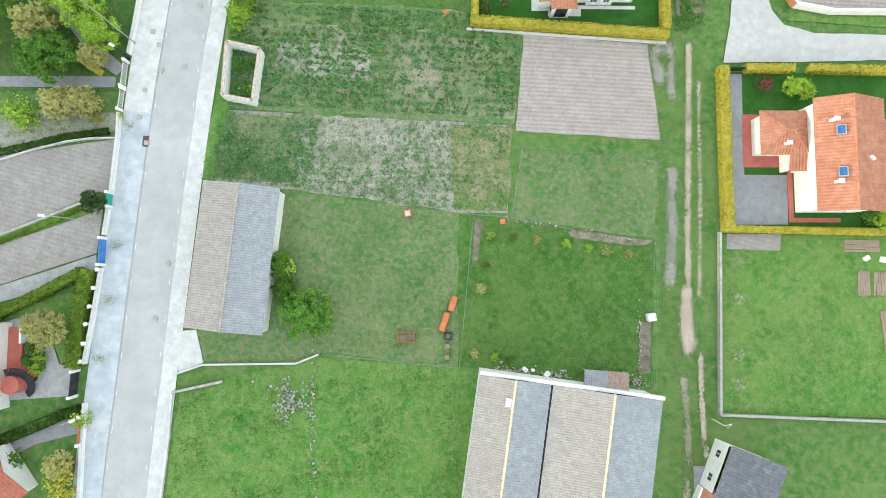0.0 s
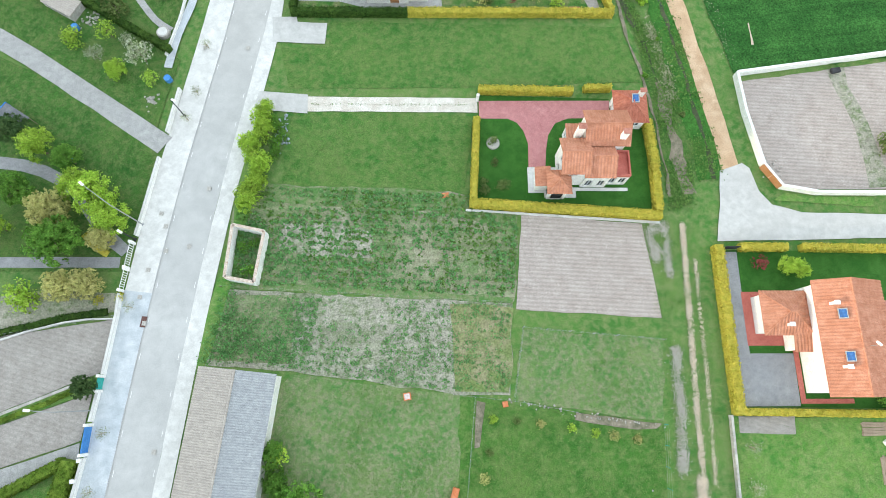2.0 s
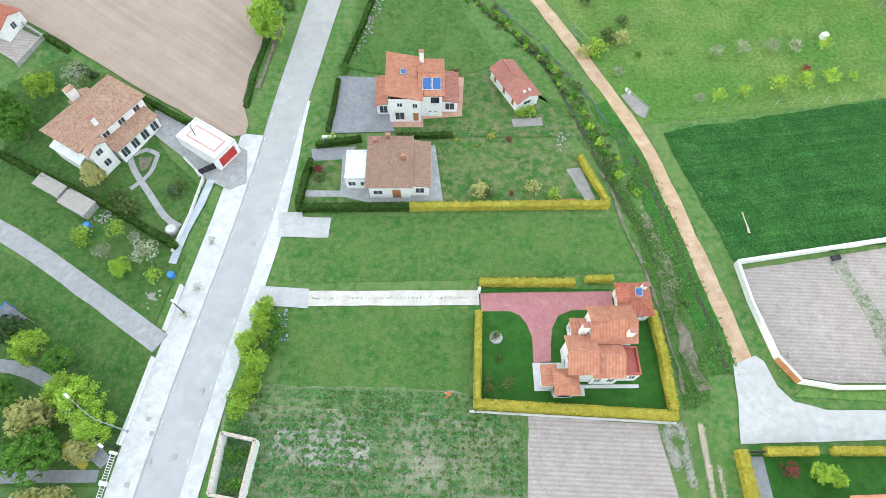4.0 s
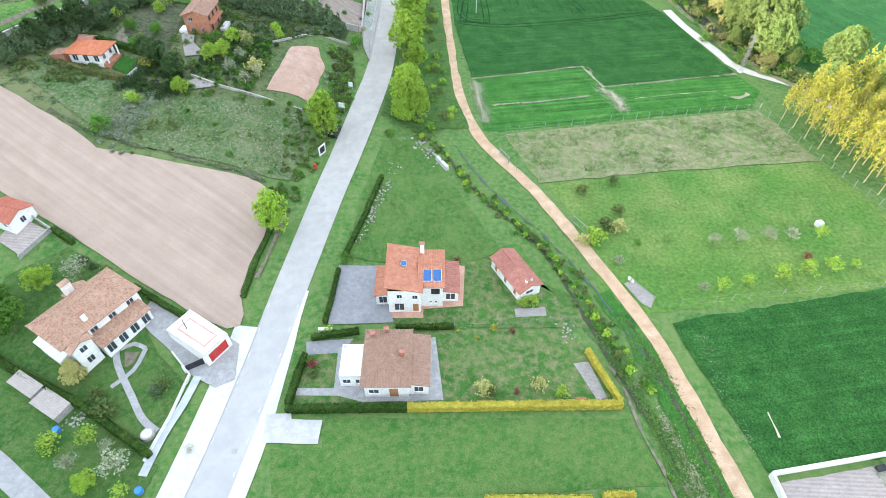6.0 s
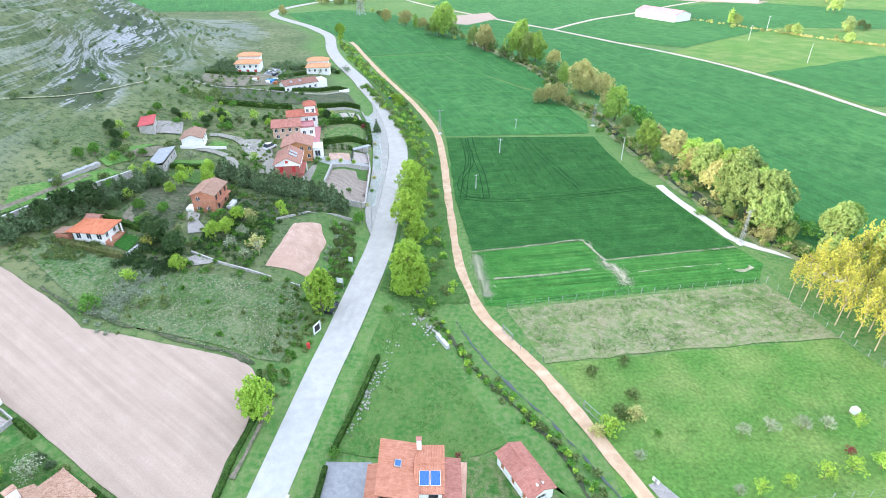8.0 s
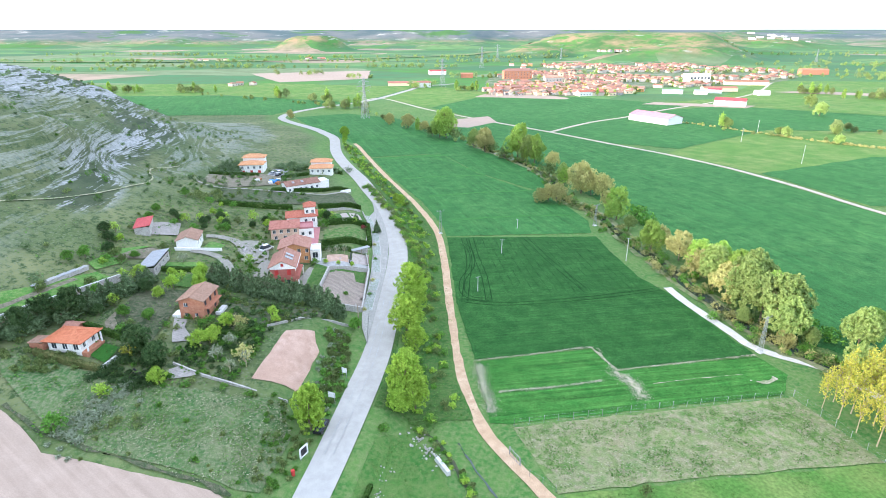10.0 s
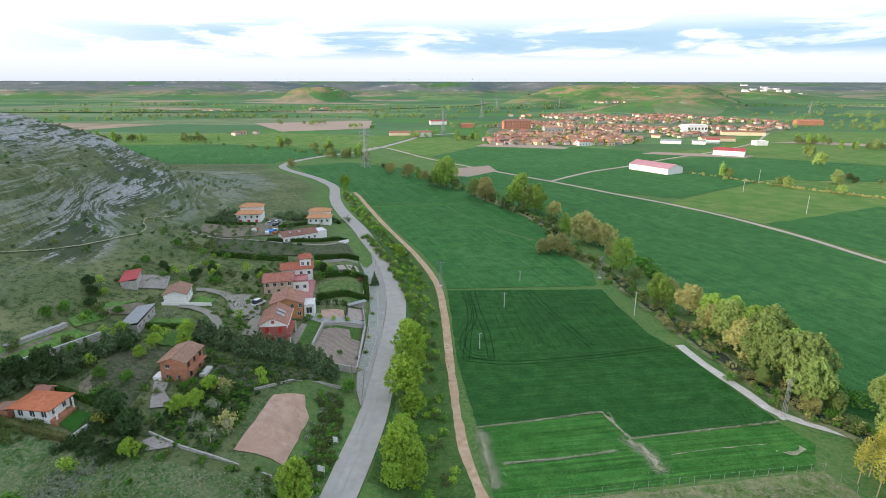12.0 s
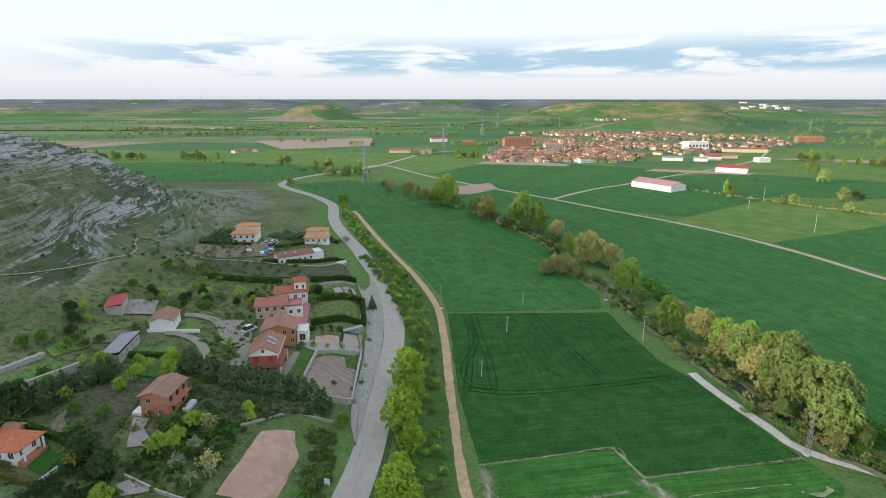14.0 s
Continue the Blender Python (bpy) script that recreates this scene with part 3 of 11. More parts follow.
def ground_z(x, y):
    if y > 640:
        return far_relief(x, y)
    if y < 160 and x < -125:
        # unseen rise added to the south-west; it keeps the low sun off the valley
        west = 57 * ease(125, 290, -x) * ease(-420, -250, y)
        if y < 55:
            return west
    elif y < 55:
        return 0.0
    else:
        west = 0.0
    c, z = lerp(y, ROAD), lerp(y, ROAD_RISE)
    d = c - 4.6 - x
    if d <= 0:
        return z * (1 - ease(0, 9, x - c - 4.2))
    v = z + lerp(y, BANK) * ease(2.5, 12, d) + lerp(y, SLOPE) * d + lerp(y, SLOPE_UP) * max(0, d - 60)
    steep = lerp(y, HILL_FADE) * max(0, d - lerp(y, [(250, 105), (330, 75)]))
    v += 0.35 * steep
    if steep > 0:
        v += min(1, steep / 25) * (4.5 * noise.fractal((x * 0.02, y * 0.02, 1.0), 0.8, 2.0, 4) + 3.0 * noise.noise((x * 0.011, y * 0.016, 6.0)))
        # worn terraces along the contour
        v += min(1, steep / 20) * 0.34 * math.sin(v * 1.9 + 2.2 * noise.noise((x * 0.03, y * 0.03, 8.0)))
        if -240 < x < -80 and 170 < y < 430:
            v += min(1, steep / 12) * hill_forms(x, y)
    v = v if v < 45 else 45 + 13 * (1 - math.exp(-(v - 45) / 13))
    return max(v, west)


def axis(parts):
    out = [parts[0][0]]
    for a, b, step in parts:
        n = max(1, round((b - a) / step))
        out += [a + (b - a) * (k + 1) / n for k in range(n)]
    return out


gx = axis([(-5000, -2000, 250), (-2000, -800, 80), (-800, -340, 23), (-340, -110, 2.5), (-110, 4, 2), (4, 120, 6), (120, 400, 20), (400, 1600, 50), (1600, 5000, 250)])
gy = axis([(-600, -60, 60), (-60, 60, 10), (60, 300, 4), (300, 560, 4), (560, 640, 10), (640, 1200, 40), (1200, 3700, 45), (3700, 4980, 120)])
gv = [(x, y, ground_z(x, y)) for y in gy for x in gx]
nx = len(gx)
gf = [(j * nx + i, j * nx + i + 1, (j + 1) * nx + i + 1, (j + 1) * nx + i) for j in range(len(gy) - 1) for i in range(nx - 1)]


def land_material():
    """Meadow near by; limestone scrub on the slope; a patchwork of fields and scrub hills far off, by the mesh's own cover values."""
    m = surface("open_land", [(0.078, 0.182, 0.038), (0.134, 0.206, 0.058), (0.050, 0.146, 0.029), (0.16, 0.21, 0.078)], (0.03, 0.2, 1.0, 5.0), bump=0.4, contrast=(0.4, 0.66))
    n, l = m.node_tree.nodes, m.node_tree.links
    p = n["Principled BSDF"]
    near = p.inputs["Base Color"].links[0].from_socket
    geo = n.new("ShaderNodeNewGeometry")

    def tex(scale_xyz, scale, detail=6.0, kind="ShaderNodeTexNoise", turn=0.0):
        mp = n.new("ShaderNodeMapping")
        mp.inputs["Scale"].default_value = scale_xyz
        mp.inputs["Rotation"].default_value = (0, 0, turn)
        l.new(geo.outputs["Position"], mp.inputs[0])
        t = n.new(kind)
        t.inputs["Scale"].default_value = scale
        if kind == "ShaderNodeTexNoise":
            t.inputs["Detail"].default_value = detail
            t.inputs["Roughness"].default_value = 0.65
        l.new(mp.outputs[0], t.inputs["Vector"])
        return t

    def mixc(fac, a, b):
        mx = n.new("ShaderNodeMix")
        mx.data_type = "RGBA"
        for i, v in ((0, fac), (6, a), (7, b)):
            if isinstance(v, (tuple, float)):
                mx.inputs[i].default_value = v
            else:
                l.new(v, mx.inputs[i])
        return mx.outputs[2]

    def span(value, lo, hi):
        r = n.new("ShaderNodeMapRange")
        r.inputs["From Min"].default_value, r.inputs["From Max"].default_value = lo, hi
        l.new(value, r.inputs["Value"])
        return r.outputs[0]

    def cover(name):
        a = n.new("ShaderNodeAttribute")
        a.attribute_name = name
        return a.outputs["Fac"]

    # slope: dark turf with bare limestone in bands along the contour
    turf = mixc(span(tex((1, 1, 1), 0.03).outputs[0], 0.38, 0.62), (0.086, 0.122, 0.046, 1), (0.190, 0.200, 0.092, 1))
    turf = mixc(span(tex((1, 1, 1), 0.5, 9.0).outputs[0], 0.48, 0.60), turf, (0.048, 0.080, 0.028, 1))
    turf = mixc(span(tex((1, 1, 1), 1.7, 8.0).outputs[0], 0.52, 0.62), turf, (0.150, 0.172, 0.096, 1))
    stone = mixc(span(tex((1, 1, 1), 0.8).outputs[0], 0.35, 0.65), (0.17, 0.176, 0.186, 1), (0.46, 0.466, 0.475, 1))
    bands = tex((0.013, 0.013, 0.10), 1.0, 8.0)
    fine_bands = tex((0.040, 0.040, 1.15), 1.0, 14.0)
    both = n.new("ShaderNodeMath")
    both.operation = "MULTIPLY_ADD"
    l.new(fine_bands.outputs[0], both.inputs[0])
    both.inputs[1].default_value = 1.3
    l.new(bands.outputs[0], both.inputs[2])
    crumbs = n.new("ShaderNodeMath")
    crumbs.operation = "MULTIPLY_ADD"
    l.new(tex((1, 1, 1), 0.7, 10.0).outputs[0], crumbs.inputs[0])
    crumbs.inputs[1].default_value = 0.30
    l.new(both.outputs[0], crumbs.inputs[2])
    thin = mixc(span(tex((0.05, 0.05, 0.6), 1.0, 8.0).outputs[0], 0.35, 0.65), (0.034, 0.050, 0.030, 1), (0.080, 0.100, 0.056, 1))
    scree = mixc(span(crumbs.outputs[0], 1.285, 1.35), thin, stone)
    scree = mixc(cover("bare"), turf, scree)
    col = mixc(cover("scrub"), near, scree)
    # far plain: long field strips with haze mixed into their colours, then scrub hills
    cell = tex((0.0042, 0.0075, 0.0), 1.0, kind="ShaderNodeTexVoronoi", turn=0.35)
    ramp = n.new("ShaderNodeValToRGB")
    ramp.color_ramp.interpolation = "CONSTANT"
    el = ramp.color_ramp.elements
    el[0].position, el[0].color = 0.0, (0.086, 0.195, 0.068, 1)
    el[1].position, el[1].color = 0.22, (0.058, 0.152, 0.066, 1)
    for pos, c in ((0.42, (0.135, 0.240, 0.080, 1)), (0.58, (0.070, 0.172, 0.070, 1)), (0.72, (0.180, 0.230, 0.118, 1)), (0.82, (0.36, 0.27, 0.20, 1)), (0.88, (0.075, 0.20, 0.04, 1))):
        e = el.new(pos)
        e.color = c
    sep = n.new("ShaderNodeSeparateColor")
    l.new(cell.outputs["Color"], sep.inputs[0])
    l.new(sep.outputs[0], ramp.inputs[0])
    strips = mixc(span(tex((1, 1, 1), 0.02).outputs[0], 0.4, 0.8), ramp.outputs[0], (0.09, 0.125, 0.05, 1))
    col = mixc(cover("plain"), col, strips)
    moor = mixc(span(tex((1, 1, 4), 0.008, 9.0).outputs[0], 0.42, 0.6), (0.07, 0.145, 0.045, 1), (0.31, 0.225, 0.125, 1))
    moor = mixc(span(tex((1, 1, 3), 0.018, 9.0).outputs[0], 0.5, 0.6), moor, (0.085, 0.20, 0.045, 1))
    moor = mixc(span(tex((1, 1, 6), 0.013, 9.0).outputs[0], 0.60, 0.70), moor, (0.48, 0.45, 0.40, 1))
    col = mixc(cover("moor"), col, moor)
    # plateau scrub shifted to blue-grey, the haze of distance painted in
    hazed_heath = mixc(span(tex((1, 1, 5), 0.0030, 8.0).outputs[0], 0.42, 0.6), (0.085, 0.118, 0.118, 1), (0.165, 0.168, 0.158, 1))
    hazed_heath = mixc(span(tex((1, 1, 9), 0.0065, 9.0).outputs[0], 0.58, 0.66), hazed_heath, (0.40, 0.38, 0.34, 1))
    hazed_heath = mixc(span(tex((1, 1.6, 3), 0.0022, 6.0).outputs[0], 0.54, 0.60), hazed_heath, (0.075, 0.16, 0.045, 1))
    col = mixc(cover("hazed_heath"), col, hazed_heath)
    l.new(col, p.inputs["Base Color"])
    return m


def bare_rock(x, y, w):
    """Where the limestone shows: the hilltop, the scree below its brow and the floor of the gully; also the spur's east
    side, darkened for its shade.
    """
    top = ease(-176, -204, x + 0.9 * w) * ease(225, 262, y + w) * ease(470, 410, y)
    scree = 1 - ease(0.55, 1.1, math.hypot((x + 172 + 0.2 * (y - 370)) / 22, (y - 368) / 52) + 0.02 * w)
    gully = 1 - ease(3, 10, abs(near_line(x, y, GULLY)[0]) + 0.5 * w)
    south = ease(-150, -172, x + 0.8 * w) * ease(262, 235, y) * ease(150, 185, y) * 0.6
    # dark thin turf painted on the spur's east side in place of shade
    e = near_line(x, y, SPUR)[0]
    flank_shade = 0.6 * ease(1, 4, e) * ease(12, 8, e) * ease(196, 215, y) * ease(330, 310, y)
    return max(0.86 * top, 0.9 * scree, 0.85 * gully, south, flank_shade, 0.34 * ease(-98, -135, x + 0.8 * w))


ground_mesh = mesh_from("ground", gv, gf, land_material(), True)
covers = {k: [] for k in ("scrub", "bare", "plain", "moor", "hazed_heath")}
for x, y, z in gv:
    c = lerp(y, ROAD)
    d = c - x
    w = 14 * noise.noise((x * 0.03, y * 0.03, 5))
    covers["scrub"].append(ease(6, 22, d + 0.4 * w) * ease(96, 130, y) * ease(640, 560, y) if y < 640 else 0.0)
    covers["bare"].append(bare_rock(x, y, w) if 150 < y < 520 and d > 40 else 0.0)
    covers["plain"].append(ease(640, 760, y) if y > 640 else 0.0)
    covers["moor"].append(ease(6, 22, z) if y > 1200 else 0.0)
    covers["hazed_heath"].append(ease(2550, 2950, y) * ease(8, 40, z) if y > 2500 else 0.0)
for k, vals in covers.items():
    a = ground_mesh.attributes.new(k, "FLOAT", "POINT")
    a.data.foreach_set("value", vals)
tagged(new("ground", ground_mesh), "open valley floor of grass rising to a limestone hill", "ground", kind="structure")


LAYER = [0]


def drape(name, pts, material, label, lift=0.05, wobble=0.35, category="field", long_edge=0.0, kind="structure"):
    """A piece of land of the given outline laid on the ground, with a slightly uneven edge."""
    LAYER[0] += 1
    lift += 0.0006 * LAYER[0]
    outline = []
    for i, p in enumerate(pts):
        a, b = Vector(p).to_3d(), Vector(pts[(i + 1) % len(pts)]).to_3d()
        n = max(1, int((b - a).length / max(2.0, wobble * 6)))
        side = (b - a).normalized().cross(Vector((0, 0, 1)))
        for k in range(n):
            q = a.lerp(b, k / n)
            if wobble:
                q = q + side * wobble * noise.noise((q.x * 0.35, q.y * 0.35, 2.0)) * 1.6
            outline.append(q)
    bm = bmesh.new()
    bm.faces.new([bm.verts.new((q.x, q.y, 0)) for q in outline])
    bm.normal_update()
    bmesh.ops.triangulate(bm, faces=bm.faces[:], ngon_method="EAR_CLIP")
    if long_edge:
        for _ in range(6):
            es = [e for e in bm.edges if e.calc_length() > long_edge]
            if not es:
                break
            bmesh.ops.subdivide_edges(bm, edges=es, cuts=1)
            bm.normal_update()
            bmesh.ops.triangulate(bm, faces=bm.faces[:])
    for v in bm.verts:
        v.co.z = ground_z(v.co.x, v.co.y) + lift
    for f in bm.faces:
        f.smooth = True
    bm.normal_update()
    if sum(f.normal.z for f in bm.faces) < 0:
        bmesh.ops.reverse_faces(bm, faces=bm.faces[:])
    me = bpy.data.meshes.new(name)
    bm.to_mesh(me)
    bm.free()
    me.materials.append(material)
    return tagged(new(name, me), label, category, kind=kind)


def ribbon(name, pts, o0, o1, material, label, lift=0.1, step=3.0, ragged=0.0, category="road", across=3, kind="structure"):
    """A strip along a line, from o0 to o1 metres to its right, laid on the ground. o0, o1, lift: numbers, or functions of y."""
    LAYER[0] += 1
    layer = 0.0006 * LAYER[0]
    line = curve_through(pts, step)
    verts, faces = [], []
    for i, q in enumerate(line):
        a, b = line[max(i - 1, 0)], line[min(i + 1, len(line) - 1)]
        side = (b - a).normalized().cross(Vector((0, 0, 1)))
        lo = o0(q.y) if callable(o0) else o0
        hi = o1(q.y) if callable(o1) else o1
        lo += ragged * noise.noise((q.x * 0.4, q.y * 0.4, 11)) * 2
        hi += ragged * noise.noise((q.x * 0.4, q.y * 0.4, 23)) * 2
        for k in range(across):
            w = q + side * (lo + (hi - lo) * k / (across - 1))
            verts.append((w.x, w.y, ground_z(w.x, w.y) + layer + (lift(q.y) if callable(lift) else lift)))
    for i in range(len(line) - 1):
        for k in range(across - 1):
            a = i * across + k
            faces.append((a, a + 1, a + across + 1, a + across))
    return tagged(new(name, mesh_from(name, verts, faces, material, True)), label, category, kind=kind)


# ---- roads and tracks ----
road_line = [(x, y) for y, x in ROAD if y <= 547]
road_end = [(-147, 565), (-143, 592), (-122, 633), (-91, 672), (-71.5, 715), (-45, 800), (-27, 859), (20, 900)]


def road_material():
    """Worn asphalt, pale near the houses; further on its colour is dimmed to imitate a change of exposure."""
    m = surface("worn_asphalt", [(0.440, 0.436, 0.428), (0.485, 0.481, 0.473), (0.400, 0.396, 0.390)], (0.09, 0.5, 5.0), rough=0.85, bump=0.06, grain=0.08)
    n, l = m.node_tree.nodes, m.node_tree.links
    p = n["Principled BSDF"]
    tone = p.inputs["Base Color"].links[0].from_socket
    geo, split_xyz, along = n.new("ShaderNodeNewGeometry"), n.new("ShaderNodeSeparateXYZ"), n.new("ShaderNodeMapRange")
    l.new(geo.outputs["Position"], split_xyz.inputs[0])
    l.new(split_xyz.outputs[1], along.inputs["Value"])
    along.inputs["From Min"].default_value, along.inputs["From Max"].default_value = 40.0, 150.0
    mix = n.new("ShaderNodeMix")
    mix.data_type, mix.blend_type = "RGBA", "MULTIPLY"
    l.new(along.outputs[0], mix.inputs[0])
    l.new(tone, mix.inputs[6])
    mix.inputs[7].default_value = (0.88, 0.835, 0.765, 1)
    l.new(mix.outputs[2], p.inputs["Base Color"])
    return m


ribbon("road", road_line + road_end, lambda y: -lerp(y, [(60, 2.75), (100, 3.0), (140, 3.2), (165, 2.7), (260, 2.7), (300, 3.3)]), lambda y: lerp(y, [(60, 2.75), (100, 3.0), (140, 3.6), (600, 3.6)]), road_material(), "worn grey asphalt road through the valley", lambda y: lerp(y, [(95, 0.10), (135, 0.26)]), across=5, step=2.0)
ribbon("pavement", [(-41.8, -60), (-39.6, -27), (-38.4, -14), (-35.6, 15), (-34.9, 21.2)], -6.4, -2.75, PAVING, "blue-grey concrete pavement along the garden walls", 0.13, across=4, category="pavement")
ribbon("pavement", [(-34.9, 21.2), (-33.2, 35), (-29, 61), (-26.9, 78)], -6.4, -2.75, CONCRETE, "pale concrete pavement along the garden walls", 0.13, across=4, category="pavement")
ribbon("pavement", road_line[:7] + [(-25.6, 86)], 2.75, lambda y: lerp(y, [(-30, 4.7), (60, 5.0), (86, 3.2)]), CONCRETE, "white concrete road shoulder", 0.11, ragged=0.05, across=3, category="pavement")
SEAM = surface("dark_tar_seam", [(0.34, 0.34, 0.335), (0.40, 0.395, 0.385)], (0.6, 4.0), rough=0.8)
ribbon("road_seam", road_line[9:24], 0.35, 0.44, SEAM, "dark tar seam along the middle of the road", 0.33, ragged=0.06, across=2, step=0.9)
ribbon("road_seam", road_line[9:18], -1.3, -1.22, SEAM, "thin dark crack along the lane", 0.33, ragged=0.1, across=2, step=0.8)
ribbon("gutter", road_line[:7], -2.80, -2.70, SEAM, "dark gutter line along the pavement", 0.145, ragged=0.05, across=2, category="gutter")
dirt_line = [(41.3, 36), (40.2, 44), (39.2, 50), (37.0, 62), (35.0, 72), (32.7, 80.3), (22.9, 103.8), (18.9, 112.4), (8.7, 131), (4.6, 150), (3.2, 170), (2.3, 189), (0.9, 220), (-2.0, 250), (-12, 287), (-29, 335), (-45.6, 386), (-59, 428), (-72, 452)]
ribbon("dirt_track", dirt_line, -1.25, 1.25, DIRT, "ochre dirt track beside the ditch", 0.13, ragged=0.18, across=4)
ribbon("dirt_track", [(97, 138), (94.5, 143.5), (90.4, 152.5), (79.4, 161.2), (76.2, 171.3), (72.2, 186), (70.3, 197)], -1.3, 1.3, CHALK, "white gravel track along the stream", 0.14, ragged=0.2)
ribbon("dirt_track", [(-91, 672), (-71, 712), (-13, 612), (40, 538), (85, 479.5), (118, 432), (143, 398), (163, 364), (179.3, 322.8), (189.9, 281.3), (215, 190)], -1.7, 1.7, FARMTRACK, "long pale farm track across the wheat plain", 0.2, ragged=0.3, step=8)
ribbon("dirt_track", [(85, 480), (128, 528), (172.4, 563), (223, 610), (304.8, 676.5), (398.9, 771), (510, 930), (605, 1040)], -1.7, 1.7, FARMTRACK, "pale farm track leading to the village", 0.22, ragged=0.3, step=8)
drape("road", [(37.6, 28.7), (120, 30.5), (120, 33.6), (61.4, 32.6), (50, 32.9), (46, 34), (44.4, 36), (43.6, 39.5), (42.6, 40.2), (39.3, 39), (38.6, 34)], LANECRETE, "pale concrete lane joining the dirt track", 0.15, 0.1, "road")

# ---- fields and plots ----
drape("field", [(2.2, 8.4), (27.8, 4.9), (27, -14), (2, -11.3)], MOWN, "lush green mown garden plot inside a wire fence", 0.05)
drape("field", [(-19, 11.3), (1.4, 8.7), (4, 8.3), (2.2, -11.2), (-15.6, -9.5), (-18.5, -10.7), (-31, -10.8), (-31, -6)], WORN, "worn green paddock beside the long shed", 0.045)
drape("field", [(-33.2, -14), (-27.5, -12.7), (-15.6, -9.8), (2, -11.6), (4.6, -11.8), (2, -60), (-37, -60), (-34.6, -27)], LUSH, "bright green meadow beside the road", 0.04)
drape("field", [(10.6, 16.8), (28.8, 15.4), (27.8, 5.1), (9.1, 7.9)], WORN, "fenced patch of yellow-green grass", 0.05)
drape("field", [(10.9, 32.4), (27.5, 31.2), (28.9, 18.2), (9.8, 19.4)], TILLED_S, "freshly tilled pale brown garden plot with furrows", 0.07, 0.15)
drape("field", [(-29.6, 22.2), (9.2, 20.3), (8.6, 8.5), (1.4, 8.7), (-19, 11.4), (-30.6, 12.4)], SPARSE, "dry pale soil with sparse weeds", 0.05)
drape("field", [(-28, 37), (3.3, 35.4), (10.6, 32.4), (9.5, 20.5), (-28.8, 22.8)], WEEDY, "weedy fallow plot with pale bare patches", 0.055)
drape("field", [(-22, 48.2), (4.6, 47.2), (3.2, 36), (-22, 36.5)], MEADOW, "plain green meadow plot", 0.05)
drape("field", [(-22, 51.4), (4.8, 51.9), (29.6, 52.9), (27, 62.4), (-16.6, 62.8), (-16.6, 58.4), (-23.6, 58.2)], MEADOW, "green meadow strip between the houses", 0.05)
drape("field", [(36.5, 5.8), (35.8, -17.3), (80, -19.2), (80, 5.4)], LUSH, "bright green orchard lawn inside a low wall", 0.05)
drape("field", [(44.2, 53.2), (68, 57), (90, 59), (90, 36.3), (60.7, 36.4), (52.4, 36.3), (48, 37.2), (46, 39.8)], TILLED_S, "pale tilled plot inside a white wall", 0.06, 0.1)
drape("field", [(57.5, 55.3), (60.2, 55.8), (64, 37), (60.5, 36.6), (60, 46)], SPARSE, "strip of weeds across the tilled plot", 0.075, 0.5)
drape("field", [(37.6, 79.0), (41.5, 80.0), (79, 86.6), (170, 100), (170, 72), (68, 57.6), (43.4, 54.6), (41.5, 62)], WHEAT, "dark green field of young wheat", 0.12)
drape("field", [(27.5, 84), (34, 80.8), (79.1, 86.8), (88, 104), (82, 121.6), (21.5, 114.4), (26, 104)], PASTURE, "orchard meadow of short yellow-green grass", 0.05)
drape("field", [(14.6, 131.8), (76.7, 141.6), (82, 122.6), (20.4, 114.9)], ROUGHGRASS, "rough dry grass behind a wire fence", 0.055)
drape("field", [(10.2, 133), (8.4, 155.6), (37.8, 161.6), (41.2, 151.7), (77.2, 158), (80.5, 150), (75.5, 142.4), (14.4, 133)], WHEAT_L, "bright green strips of young wheat", 0.08)
drape("field", [(41.2, 151.7), (77.2, 158), (79, 149), (75.5, 142.4), (46, 138.2), (41.5, 140), (38, 146)], WHEAT_L, "mown strip of bright young wheat", 0.11)
drape("field", [(8.2, 156.4), (37.9, 162.0), (41.3, 152.2), (77.4, 158.4), (72.2, 179), (69.5, 192), (64, 205), (61, 228), (60, 243), (2.2, 242), (3.4, 215), (4.6, 187)], WHEAT, "dark green wheat field with tractor lines", 0.12)
drape("field", [(2.0, 243.5), (59, 247), (61.5, 262), (55, 292), (30, 331), (20.5, 344.8), (-1, 398), (-43, 385), (-26, 334), (-9, 290), (1, 255)], WHEAT_N, "dark green wheat field beyond the first", 0.12)
drape("field", [(-1, 399), (21, 346), (31, 332), (57, 296), (62, 300), (56, 340), (46, 371), (25, 421), (0, 500), (-40, 552), (-90, 585), (-134, 560), (-92, 470), (-62, 432), (-44, 388)], WHEAT_N, "broad dark wheat field below the hill", 0.11)
drape("field", [(92, 165), (110, 150), (215, 190), (187, 282), (176.5, 323), (161, 363), (141, 396.5), (116, 430.5), (83, 477.5), (38, 536), (3, 506), (30, 425), (50, 376), (62, 345), (70, 305), (82, 268), (84, 222), (90, 195)], WHEAT_N, "broad dark wheat plain beyond the stream", 0.11)
drape("field", [(165.5, 365), (146, 398), (160, 412), (260, 488), (420, 470), (420, 330), (193, 283), (184, 333)], PASTURE, "pale green field beside the farm track", 0.1, 1.0)
drape("field", [(178, 345), (270, 387), (420, 395), (420, 250), (195, 283)], WHEAT_N, "dark wheat beyond the farm track", 0.13, 1.0)
drape("field", [(121, 433.5), (87.5, 480), (130, 526), (174, 561), (225, 608), (300, 640), (420, 560), (420, 475), (260, 489), (159, 413)], WHEAT_N, "wheat field round the long barn", 0.12, 1.0)
drape("field", [(42, 540), (84.5, 484), (126, 530), (170, 566), (221, 613), (262, 646), (240, 668), (160, 722), (40, 716), (-12, 626)], WHEAT_N, "wheat field before the village", 0.12, 1.0)
